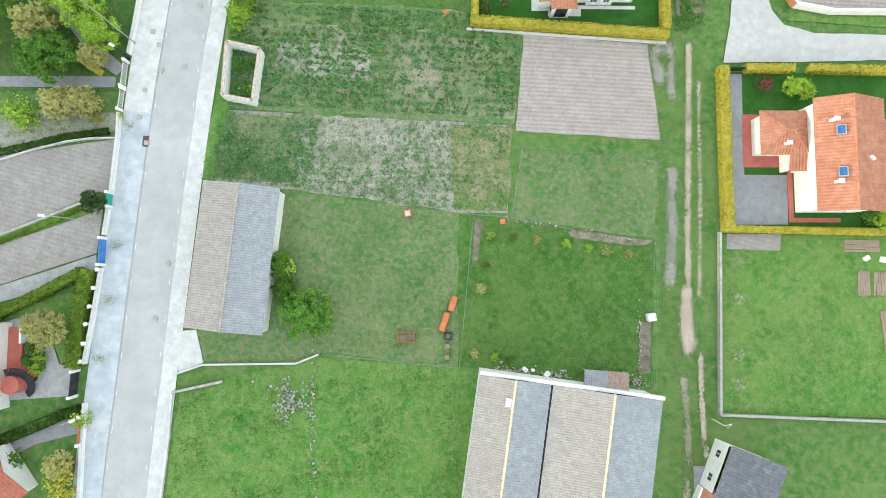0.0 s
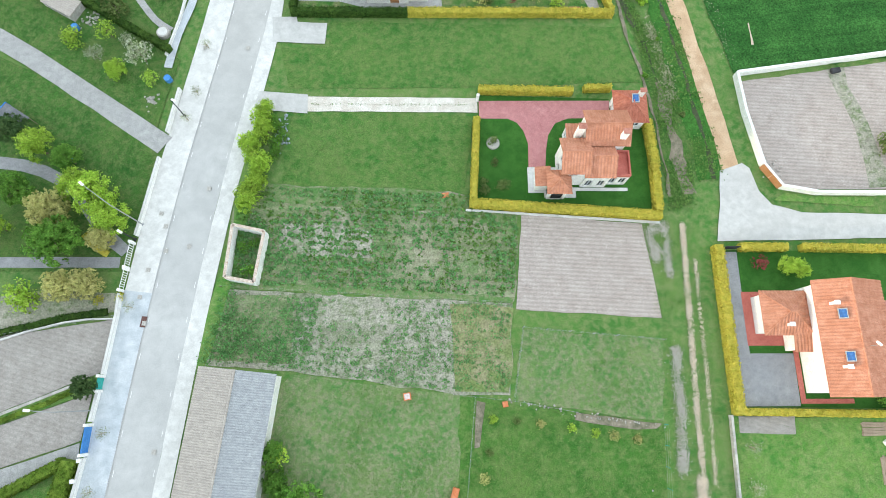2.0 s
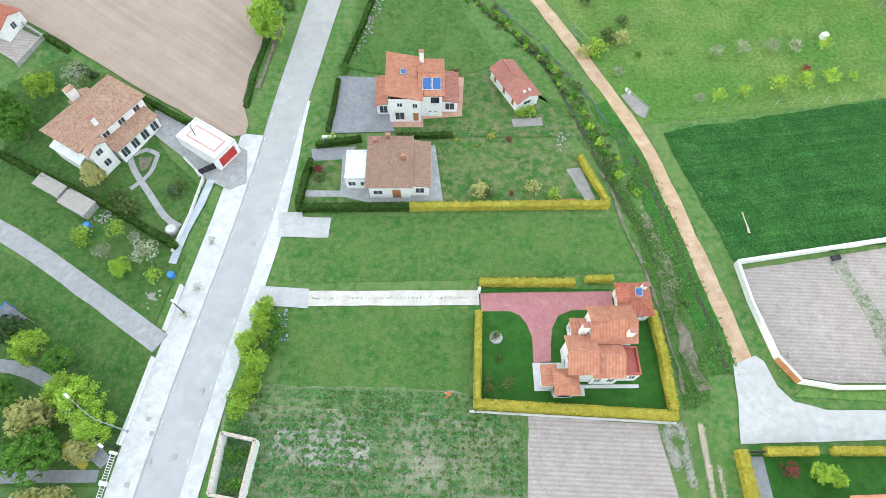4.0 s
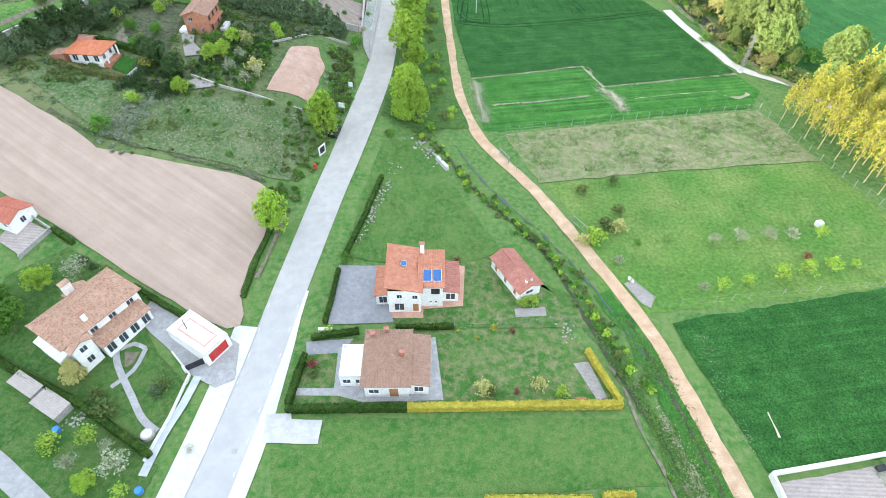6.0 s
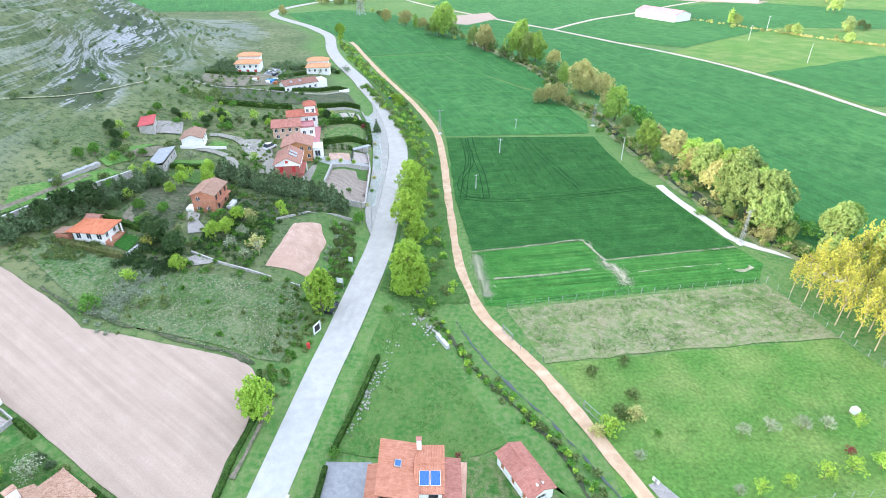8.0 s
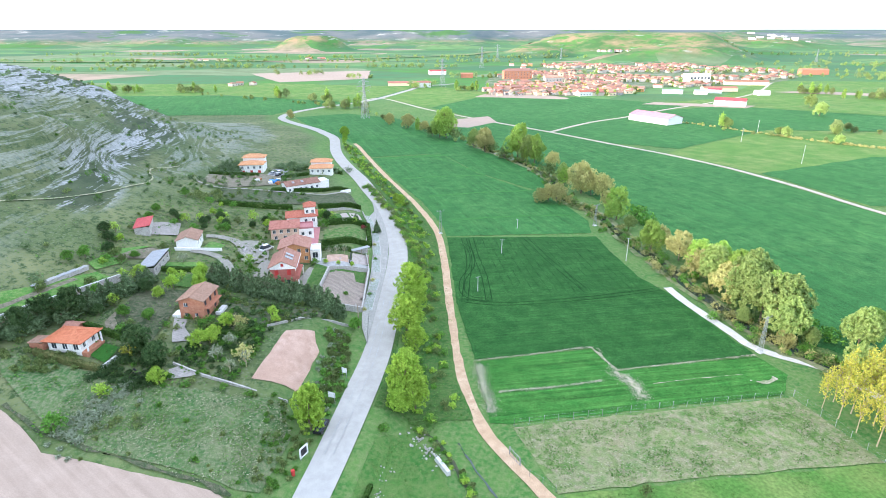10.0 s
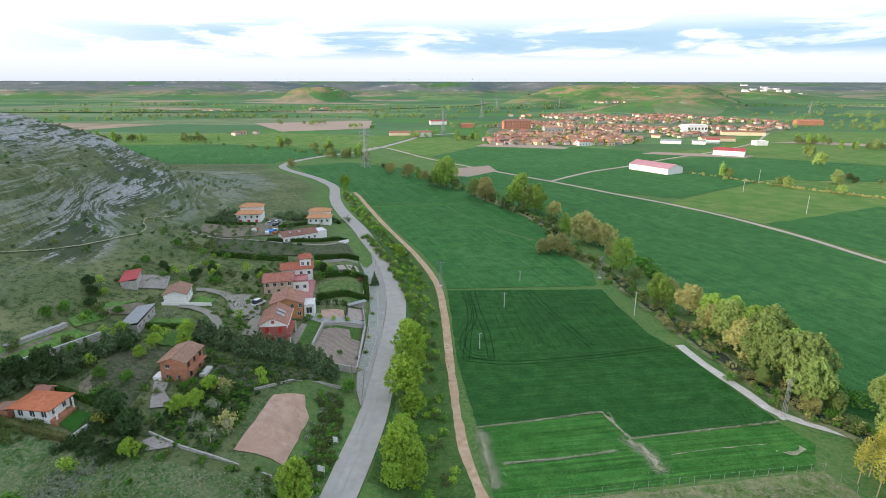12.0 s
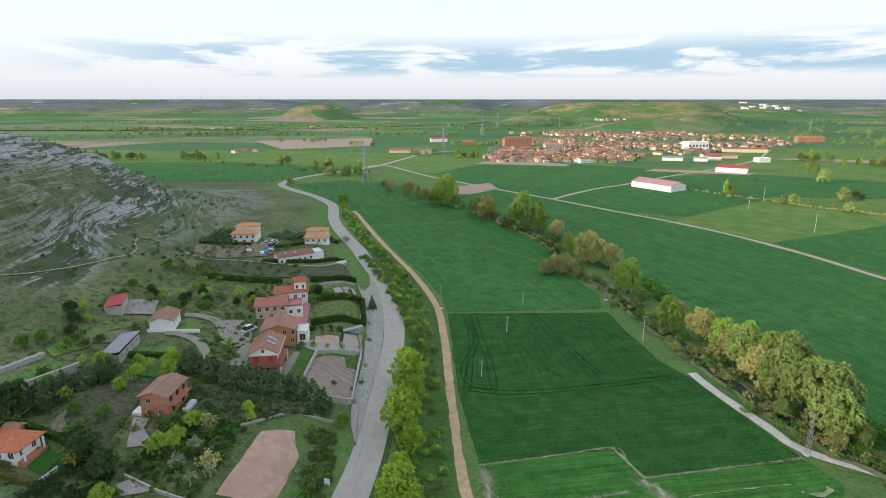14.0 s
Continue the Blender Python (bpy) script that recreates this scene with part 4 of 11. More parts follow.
drape("field", [(-70, 716), (-14, 627), (38, 716), (62, 772), (0, 850), (-30, 830)], PASTURE, "green field by the village road", 0.12, 1.0)
drape("field", [(40, 727), (141, 700), (150, 712), (125, 752), (62, 774)], TILLED, "ploughed strip at the edge of the village", 0.2, 1.0)
drape("field", [(2, 508), (22, 501), (48, 531), (43, 565), (10, 545)], TILLED, "ploughed patch beside the stream", 0.2, 1.0)
drape("field", [(-350, 1106), (-140, 1185), (-120, 990), (-247, 924)], TILLED, "wide ploughed field far across the plain", 0.25, 2.0)
drape("field", [(-560, 560), (-160, 575), (-150, 600), (-96, 672), (-260, 740), (-600, 720)], WHEAT_N, "dark wheat field behind the hill", 0.12, 2.0)
drape("field", [(-600, 725), (-262, 745), (-98, 676), (-76, 722), (-36, 850), (-250, 910), (-600, 880)], PASTURE, "light green field far behind the hill", 0.12, 2.0)
drape("field", [(240, 668), (312, 702), (508, 950), (700, 930), (700, 600), (420, 562), (303, 642)], PASTURE, "green pasture beside the village", 0.13, 2.0)
drape("field", [(215, 655), (235, 672), (330, 640), (310, 620)], TILLED, "narrow ploughed strip", 0.25, 1.0)
drape("field", [(420, 780), (480, 790), (640, 705), (600, 690)], TILLED, "brown strip of tilled soil", 0.25, 1.0)
# the slope on the left of the road
drape("field", [(-98, 132), (-97, 113), (-79.1, 102.9), (-74.5, 100.3), (-66.5, 95.8), (-57.5, 90.3), (-47.7, 84.4), (-38.4, 79.2), (-34.4, 78), (-32.6, 78.6), (-32.4, 80.8), (-33.8, 85.3), (-33.5, 90.8), (-32.3, 97.5), (-32.2, 103), (-32.9, 107), (-34.2, 109), (-36.5, 110), (-45.2, 111.6), (-57.1, 113.6), (-66.8, 114.8), (-71.8, 118.8), (-79, 123), (-86, 127)], TILLED, "large ploughed field of reddish tan soil", 0.16, 0.15, long_edge=4.0)
drape("field", [(-35.4, 152.4), (-29.4, 154.5), (-28.6, 151), (-27.4, 149), (-29, 135.4), (-34, 135.6), (-38.4, 136)], SAND, "bare sandy soil clearing with tyre marks", 0.18, 0.25, long_edge=3.0)
drape("field", [(-34, 111), (-45, 114), (-59, 117), (-68.5, 120), (-76, 125.4), (-85, 131), (-88, 136.4), (-82, 136), (-70, 134), (-55, 132), (-40, 131), (-31, 131.5), (-28, 124), (-30, 112)], SLOPEMEADOW, "rough uneven grassland above the road", 0.14, 1.2, long_edge=4.0)
drape("field", [(-16.6, 93), (2.6, 91.6), (11, 95), (-1, 122), (-6, 130), (-12.3, 126), (-15.5, 108)], MEADOW, "triangular meadow between road and ditch", 0.1, long_edge=3.0)
drape("field", [(8, 94), (26, 82), (28, 70), (32.8, 57), (36, 46), (35, 34), (31.5, 33), (30.8, 48), (29, 62), (24.5, 75), (17, 88)], GARDEN, "rank grass and scrub along the ditch", 0.06, 0.5)

# ---- builders of things ----
rng = np.random.default_rng(7)


def leaf_quads(centres, size, lift=0.8, spread=0.35, facing=None):
    """Small tilted leaf-clump faces at the given places; facing: the way each looks, roughly."""
    n = len(centres)
    nor = rng.normal(size=(n, 3)) + (0, 0, lift) if facing is None else facing + rng.normal(size=(n, 3)) * 0.75 + (0, 0, 0.3)
    nor /= np.linalg.norm(nor, axis=1)[:, None]
    ref = rng.normal(size=(n, 3))
    u = np.cross(nor, ref)
    u /= np.linalg.norm(u, axis=1)[:, None] + 1e-9
    v = np.cross(nor, u)
    s = size * rng.uniform(1 - spread, 1 + spread, (n, 1))
    t = s * rng.uniform(0.55, 1.0, (n, 1))
    quad = np.stack([centres - u * s, centres - v * t * 0.9, centres + u * s, centres + v * t], 1).reshape(-1, 3)
    return quad.tolist(), [(4 * i, 4 * i + 1, 4 * i + 2, 4 * i + 3) for i in range(n)]


def crown_points(shape, n, height, radius, base, clumps):
    """Leaf places and their facings: leaves round many small twigs that cover the lobes of the crown, with gaps between the lobes."""
    mid, half = (height + base) / 2, (height - base) / 2
    lobes = []
    if shape in ("poplar", "cone"):
        for k in range(14 if shape == "poplar" else 12):
            u = (k + 0.5) / (14 if shape == "poplar" else 12)
            a = k * 2.4 + rng.uniform(-0.4, 0.4)
            wide = radius * ((math.sin(math.pi * min(1, (u + 0.16) / 1.16)) ** 0.8) if shape == "poplar" else (1.04 - u))
            r = wide * 0.48
            size = max(0.12 * radius, wide * 0.62)
            lobes.append((np.array((r * math.cos(a), r * math.sin(a), base + (height - base) * (0.06 + 0.86 * u))), np.array((size, size, max(size * (1.5 if shape == "poplar" else 1.2), half * 0.16)))))
    else:
        lobes.append((np.array((0, 0, mid + half * 0.22)), np.array((radius * 0.55, radius * 0.55, half * 0.74))))
        for k in range(7):
            a = k * math.tau / 7 + rng.uniform(-0.35, 0.35)
            r = radius * rng.uniform(0.46, 0.62)
            low = rng.uniform(-0.45, 0.25)
            size = radius * rng.uniform(0.36, 0.50)
            lobes.append((np.array((r * math.cos(a), r * math.sin(a), mid + half * low)), np.array((size, size, half * rng.uniform(0.42, 0.62)))))
        for k in range(3):
            a = k * math.tau / 3 + rng.uniform(-0.5, 0.5)
            r = radius * rng.uniform(0.2, 0.34)
            size = radius * rng.uniform(0.26, 0.36)
            lobes.append((np.array((r * math.cos(a), r * math.sin(a), mid + half * rng.uniform(0.42, 0.62))), np.array((size, size, half * rng.uniform(0.32, 0.42)))))
    places, ways = [], []
    twigs = max(6, clumps * 3)
    per = max(3, n // twigs)
    weight = np.array([l[1][0] * l[1][2] for l in lobes])
    pick = rng.choice(len(lobes), twigs, p=weight / weight.sum())
    for i in pick:
        c, e = lobes[i]
        d = rng.normal(size=3) + (0, 0, 0.25)
        d /= np.linalg.norm(d)
        q = c + d * e * rng.uniform(0.80, 1.06)
        if any(j != i and (((q - c2) / e2) ** 2).sum() < 0.55 for j, (c2, e2) in enumerate(lobes)) and rng.uniform() < 0.8:
            q = c + d * e * rng.uniform(0.9, 1.1)
        big = 0.85 * radius / math.sqrt(twigs) * 2.0
        off = rng.normal(size=(per, 3)) * (big * 0.5, big * 0.5, big * 0.62)
        places.append(q + off)
        way = d + off / big * 0.55 + (0, 0, 0.25)
        ways.append(way / (np.linalg.norm(way, axis=1)[:, None] + 1e-6))
    pts, way = np.concatenate(places), np.concatenate(ways)
    pts[:, 2] = np.maximum(pts[:, 2], base * 0.6 + 0.05)
    return pts, way


def trunk_mesh(name, height, radius, base, bark, limbs=6, thick=0.2):
    bm = bmesh.new()
    top = base + (height - base) * 0.75
    pts = [Vector((0, 0, -0.3))]
    for k in range(1, 4):
        pts.append(Vector((rng.normal() * 0.05 * radius, rng.normal() * 0.05 * radius, top * k / 3)))
    for k in range(3):
        add_rod(bm, pts[k], pts[k + 1], thick * (1 - 0.28 * k), thick * (1 - 0.28 * (k + 1)))
    for _ in range(limbs):
        a, u = rng.uniform(0, math.tau), rng.uniform(0.35, 0.95)
        z0 = max(base * 0.8, top * u * 0.8)
        add_rod(bm, (0, 0, z0), (math.cos(a) * radius * 0.7, math.sin(a) * radius * 0.7, min(height * 0.92, z0 + (height - z0) * rng.uniform(0.35, 0.7))), thick * 0.4, thick * 0.12, 5)
    return bm_mesh(name, bm, bark)


KINDS = {
    "broad": ("tree", "broad leafy green tree with a full crown", "tree", "round", 7.0, 3.4, 1.2, LEAF, BARK, 9000, 0.13, 100, 0.20),
    "lime": ("tree", "lime-green young tree in spring leaf", "tree", "round", 5.5, 2.6, 1.0, LEAF_LIME, BARK, 6000, 0.11, 46, 0.14),
    "roadside": ("poplar_tree", "tall lime-green leafy roadside poplar", "tree", "round", 11.0, 3.9, 0.5, LEAF_LIME, BARK, 14000, 0.15, 180, 0.22),
    "gold": ("poplar_tree", "slim poplar with golden spring leaves on a pale trunk", "tree", "poplar", 13.5, 1.9, 3.0, LEAF_GOLD, BARK_PALE, 2100, 0.13, 90, 0.14),
    "willow": ("willow_tree", "grey-green willow on the stream bank", "tree", "round", 14.0, 5.6, 0.4, LEAF_WILLOW, BARK, 20000, 0.19, 260, 0.3),
    "tan": ("willow_tree", "budding tan willow on the stream bank", "tree", "round", 9.0, 4.4, 0.3, LEAF_TAN, BARK, 11000, 0.16, 170, 0.22),
    "limewillow": ("willow_tree", "bright green willow on the stream bank", "tree", "round", 11.5, 4.6, 0.4, LEAF_WILLOW_B, BARK, 14000, 0.17, 190, 0.24),
    "conifer": ("conifer_tree", "dark green pointed garden conifer", "tree", "cone", 7.0, 2.8, 0.3, LEAF_DARK, BARK, 6000, 0.16, 100, 0.16),
    "cypress": ("cypress_tree", "dense dark cypress in a row", "tree", "cone", 5.2, 2.1, 0.1, LEAF_DARK, BARK, 5200, 0.14, 90, 0.14),
    "pine": ("pine_tree", "dark round-topped garden pine tree", "tree", "round", 6.5, 3.0, 0.9, LEAF_PINE, BARK, 9000, 0.14, 120, 0.2),
    "olive": ("shrub", "olive-green rounded leafy garden shrub", "shrub", "round", 1.7, 1.1, 0.1, LEAF_OLIVE, BARK, 420, 0.11, 26, 0.05),
    "bush": ("shrub", "green leafy rounded wild bush", "shrub", "round", 1.6, 1.2, 0.05, LEAF, BARK, 460, 0.12, 26, 0.05),
    "limebush": ("shrub", "bright lime-green leafy spring bush", "shrub", "round", 1.8, 1.3, 0.05, LEAF_LIME, BARK, 480, 0.12, 26, 0.05),
    "goldbush": ("shrub", "small rounded yellow flowering bush", "shrub", "round", 1.1, 0.75, 0.05, LEAF_GOLD, BARK, 260, 0.09, 18, 0.04),
    "redbush": ("shrub", "small rounded red-leaved garden bush", "shrub", "round", 1.2, 0.8, 0.1, surface("red_leaves", [(0.20, 0.05, 0.05), (0.28, 0.08, 0.07)], (0.5, 5.0), leaf=0.35), BARK, 240, 0.09, 18, 0.04),
    "blossom": ("fruit_tree", "small fruit tree in pale blossom", "tree", "round", 2.9, 1.5, 0.7, BLOSSOM, BARK, 620, 0.10, 34, 0.08),
    "orchard": ("fruit_tree", "small green fruit tree in an orchard", "tree", "round", 2.8, 1.45, 0.7, LEAF_LIME, BARK, 560, 0.11, 32, 0.08),
    "bare": ("fruit_tree", "bare young fruit tree with pale twigs", "tree", "round", 2.4, 1.1, 0.5, BLOSSOM, BARK_PALE, 130, 0.07, 30, 0.06),
    "tanshrub": ("shrub", "dry tan twiggy thicket shrub", "shrub", "round", 1.8, 1.4, 0.05, LEAF_TAN, BARK, 420, 0.13, 26, 0.05),
    "fartree": ("tree", "distant rounded olive-green field tree", "tree", "round", 9.0, 4.4, 0.5, LEAF_FAR, BARK, 1600, 0.36, 60, 0.25),
    "farpoplar": ("poplar_tree", "distant upright lime-green poplar tree", "tree", "poplar", 13.0, 2.6, 1.0, LEAF_WILLOW_B, BARK, 1500, 0.34, 60, 0.25),
    "farlime": ("tree", "distant light grey-green field tree", "tree", "round", 8.0, 4.0, 0.5, LEAF_WILLOW, BARK, 1600, 0.36, 60, 0.25),
}
FIRST = {}


def plant(kind, x, y, s=1.0, tall=1.0, group=""):
    name, label, cat, shape, height, radius, base, leaf, bark, n, size, clumps, thick = KINDS[kind]
    m = pose(x, y, ground_z(x, y), 0, 0, rng.uniform(0, 360))
    slot = (kind, int(rng.integers(0, 3)))
    if slot in FIRST:
        ob, s0, t0 = FIRST[slot]
        copy = copy_thing(ob, m @ Matrix.Diagonal((s / s0, s / s0, s * tall / (s0 * t0), 1)))
        return tagged(copy, label, cat, group) if group else copy
    ob = thing(name, label, cat, m @ Matrix.Diagonal((s, s, s * tall, 1)), group)
    part("trunk", trunk_mesh("trunk", height, radius, base, bark, thick=thick, limbs=9 if "bare" in kind or kind == "gold" else 6), bark, ob)
    spots, ways = crown_points(shape, n, height, radius, base, clumps)
    q, f = leaf_quads(spots, size, facing=ways)
    part("crown", mesh_from("crown", q, f, leaf), leaf, ob)
    FIRST[slot] = (ob, s, tall)
    return ob


def thicket(name, spots, height, radius, count, size, material, label, category="scrub"):
    """Many wild shrubs that nobody could count, as one mesh. spots: (x, y, scale)."""
    cloud, ways = [], []
    for x, y, k in spots:
        pts, way = crown_points("round", count, height, radius, 0.05, 12)
        cloud.append(pts * k + (x, y, ground_z(x, y)))
        ways.append(way)
    q, f = leaf_quads(np.concatenate(cloud), size, facing=np.concatenate(ways))
    return tagged(new(name, mesh_from(name, q, f, material)), label, category, kind="stuff")


def litter(name, line, width, count, size, material, label, category="stones", high=0.012):
    """Loose pale clods and straw strewn along a line, as one mesh."""
    pts = curve_through(line, 0.5)
    out = []
    for _ in range(count):
        p = pts[int(rng.integers(0, len(pts)))]
        x, y = p.x + rng.normal() * width * 0.5, p.y + rng.normal() * width * 0.5
        if noise.noise((x * 0.5, y * 0.5, 9)) > rng.uniform(-0.6, 0.3):
            out.append((x, y, ground_z(x, y) + 0.185 + abs(rng.normal()) * high))
    q, f = leaf_quads(np.array(out), size, lift=9.0)
    return tagged(new(name, mesh_from(name, q, f, material)), label, category, kind="stuff")


def scatter(name, outline, count, size, material, label, category, flat=0.5, clump=5, spread=0.35, high=0.15):
    """Low leaf tufts scattered over a piece of land, as one uncountable thing."""
    xs, ys = [p[0] for p in outline], [p[1] for p in outline]
    pts = []
    while len(pts) < count:
        x, y = rng.uniform(min(xs), max(xs)), rng.uniform(min(ys), max(ys))
        inside = False
        for i in range(len(outline)):
            (x1, y1), (x2, y2) = outline[i], outline[i - 1]
            if (y1 > y) != (y2 > y) and x < (x2 - x1) * (y - y1) / (y2 - y1) + x1:
                inside = not inside
        if not inside or noise.noise((x * 0.16, y * 0.16, len(label))) < rng.uniform(-0.35, 0.35):
            continue
        z = ground_z(x, y)
        for _ in range(clump):
            px, py = x + rng.normal() * spread, y + rng.normal() * spread
            pts.append((px, py, z + 0.08 + abs(rng.normal()) * high))
    q, f = leaf_quads(np.array(pts), size, lift=flat * 3)
    return tagged(new(name, mesh_from(name, q, f, material)), label, category, kind="stuff")


def hedge(pts, width, height, material, label, name="hedge", leaves=26, size=0.13):
    """A clipped hedge along a line: an uneven core covered with leaf faces."""
    bm = bmesh.new()
    cloud = []
    for (x0, y0), (x1, y1) in zip(pts, pts[1:]):
        a, b = Vector((x0, y0, 0)), Vector((x1, y1, 0))
        run = b - a
        length = run.length
        d = run.normalized()
        side = d.cross(Vector((0, 0, 1)))
        n = max(1, int(length / 0.8))
        prev = None
        for k in range(n + 1):
            q = a + d * (length * k / n)
            g = ground_z(q.x, q.y)
            w = width / 2 * (0.88 + 0.16 * noise.noise((q.x, q.y, 1)))
            hh = height * (0.93 + 0.08 * noise.noise((q.x * 0.9, q.y * 0.9, 4)))
            ring = [bm.verts.new((*(q + side * (w * sx)).to_2d(), g + z)) for sx, z in ((-1, -0.1), (-1, hh * 0.9), (-0.8, hh), (0.8, hh), (1, hh * 0.9), (1, -0.1))]
            if prev:
                for i in range(5):
                    bm.faces.new((prev[i], prev[i + 1], ring[i + 1], ring[i]))
            else:
                bm.faces.new(ring)
            prev = ring
        bm.faces.new(prev[::-1])
        cnt = int(length * (width + 2 * height) * leaves)
        s = rng.uniform(0, length, cnt)
        t = rng.uniform(0, width + 2 * height, cnt)
        for si, ti in zip(s, t):
            q = a + d * float(si)
            g = ground_z(q.x, q.y)
            if ti < height:
                o, z = -width / 2, ti
            elif ti < height + width:
                o, z = ti - height - width / 2, height
            else:
                o, z = width / 2, width + 2 * height - ti
            q = q + side * (o * 0.97)
            cloud.append((q.x, q.y, g + max(0.05, z) + rng.normal() * 0.04))
    bmesh.ops.recalc_face_normals(bm, faces=bm.faces)
    vs = [tuple(v.co) for v in bm.verts]
    bm.verts.index_update()
    fs = [tuple(v.index for v in f.verts) for f in bm.faces]
    bm.free()
    ob = thing(name, label, "hedge")
    part("inner_growth", mesh_from("inner_growth", vs, fs, material), material, ob)
    q, f = leaf_quads(np.array(cloud), size, lift=0.6)
    part("foliage", mesh_from("foliage", q, f, material), material, ob)
    return ob


def wall_run(pts, height, thick, material, label, name="garden_wall", coping=None, category="wall", base=0.0):
    """A free-standing wall along a line, with its coping as a part."""
    ob = thing(name, label, category)
    bm, cap = bmesh.new(), bmesh.new()
    for (x0, y0), (x1, y1) in zip(pts, pts[1:]):
        a, b = Vector((x0, y0, 0)), Vector((x1, y1, 0))
        n = max(1, int((b - a).length / 6))
        side = (b - a).normalized().cross(Vector((0, 0, 1)))
        for k in range(n):
            p, q = a.lerp(b, k / n), a.lerp(b, (k + 1) / n)
            for mesh, w, z0, z1 in ((bm, thick / 2, -0.4, height), (cap, thick / 2 + 0.04, height, height + 0.07)):
                if mesh is cap and not coping:
                    continue
                ring = []
                for e in (p, q):
                    g = ground_z(e.x, e.y) + base
                    for o, z in ((-w, z0), (w, z0), (w, z1), (-w, z1)):
                        ring.append(mesh.verts.new((*(e + side * o).to_2d(), g + z)))
                for f in ((0, 1, 2, 3), (7, 6, 5, 4), (0, 4, 5, 1), (1, 5, 6, 2), (2, 6, 7, 3), (3, 7, 4, 0)):
                    mesh.faces.new([ring[i] for i in f])
    part("masonry", bm, material, ob)
    if coping:
        part("coping", cap, coping, ob)
    else:
        cap.free()
    return ob


POST = {}


def fence(pts, spacing, height, label, mat_post=STEEL, r=0.035, wires=3, name="wire_fence", net=None):
    """Posts at even steps, each a part, and the strands between them."""
    ob = thing(name, label, "fence")
    key = (height, r, mat_post.name)
    if key not in POST:
        POST[key] = bm_mesh("post", rods(((0, 0, -0.2), (0, 0, height), r, r * 0.9, 5)), mat_post)
    strand = bmesh.new()
    for (x0, y0), (x1, y1) in zip(pts, pts[1:]):
        n = max(1, round(math.hypot(x1 - x0, y1 - y0) / spacing))
        places = [(x0 + (x1 - x0) * k / n, y0 + (y1 - y0) * k / n) for k in range(n + 1)]
        for x, y in places:
            part("post", POST[key], mat_post, ob, at=pose(x, y, ground_z(x, y), rng.normal() * 2, rng.normal() * 2, 0))
        for (ax, ay), (bx, by) in zip(places, places[1:]):
            for w in range(wires):
                z = height * (0.95 - 0.85 * w / max(1, wires - 1)) if wires > 1 else height * 0.95
                add_rod(strand, (ax, ay, ground_z(ax, ay) + z), (bx, by, ground_z(bx, by) + z), 0.007, 0.007, 3)
    tagged(part("wire", strand, net or STEEL, ob), kind="stuff")
    return ob


# ---- houses ----


def ribs(bm, o, u, v, n, length, top, period=0.40, amp=0.085, thick=0.14):
    """A closed roof slope whose upper face is folded into tile columns or corrugations; top(s): how far up at s along the eave."""
    o, u, v, n = Vector(o), Vector(u), Vector(v), Vector(n)
    cols = max(2, int(length / period))
    prev = first = None
    for k in range(cols * 2 + 1):
        s = length * k / (cols * 2)
        lift = n * (amp if k % 2 else 0.0)
        up = v * max(0.02, top(s))
        q = [bm.verts.new(p) for p in (o + u * s + lift, o + u * s + up + lift, o + u * s + up - n * thick, o + u * s - n * thick)]
        if prev:
            for a in range(4):
                b = (a + 1) % 4
                bm.faces.new((prev[a], q[a], q[b], prev[b]))
        else:
            first = q
        prev = q
    bm.faces.new(first)
    bm.faces.new(prev[::-1])


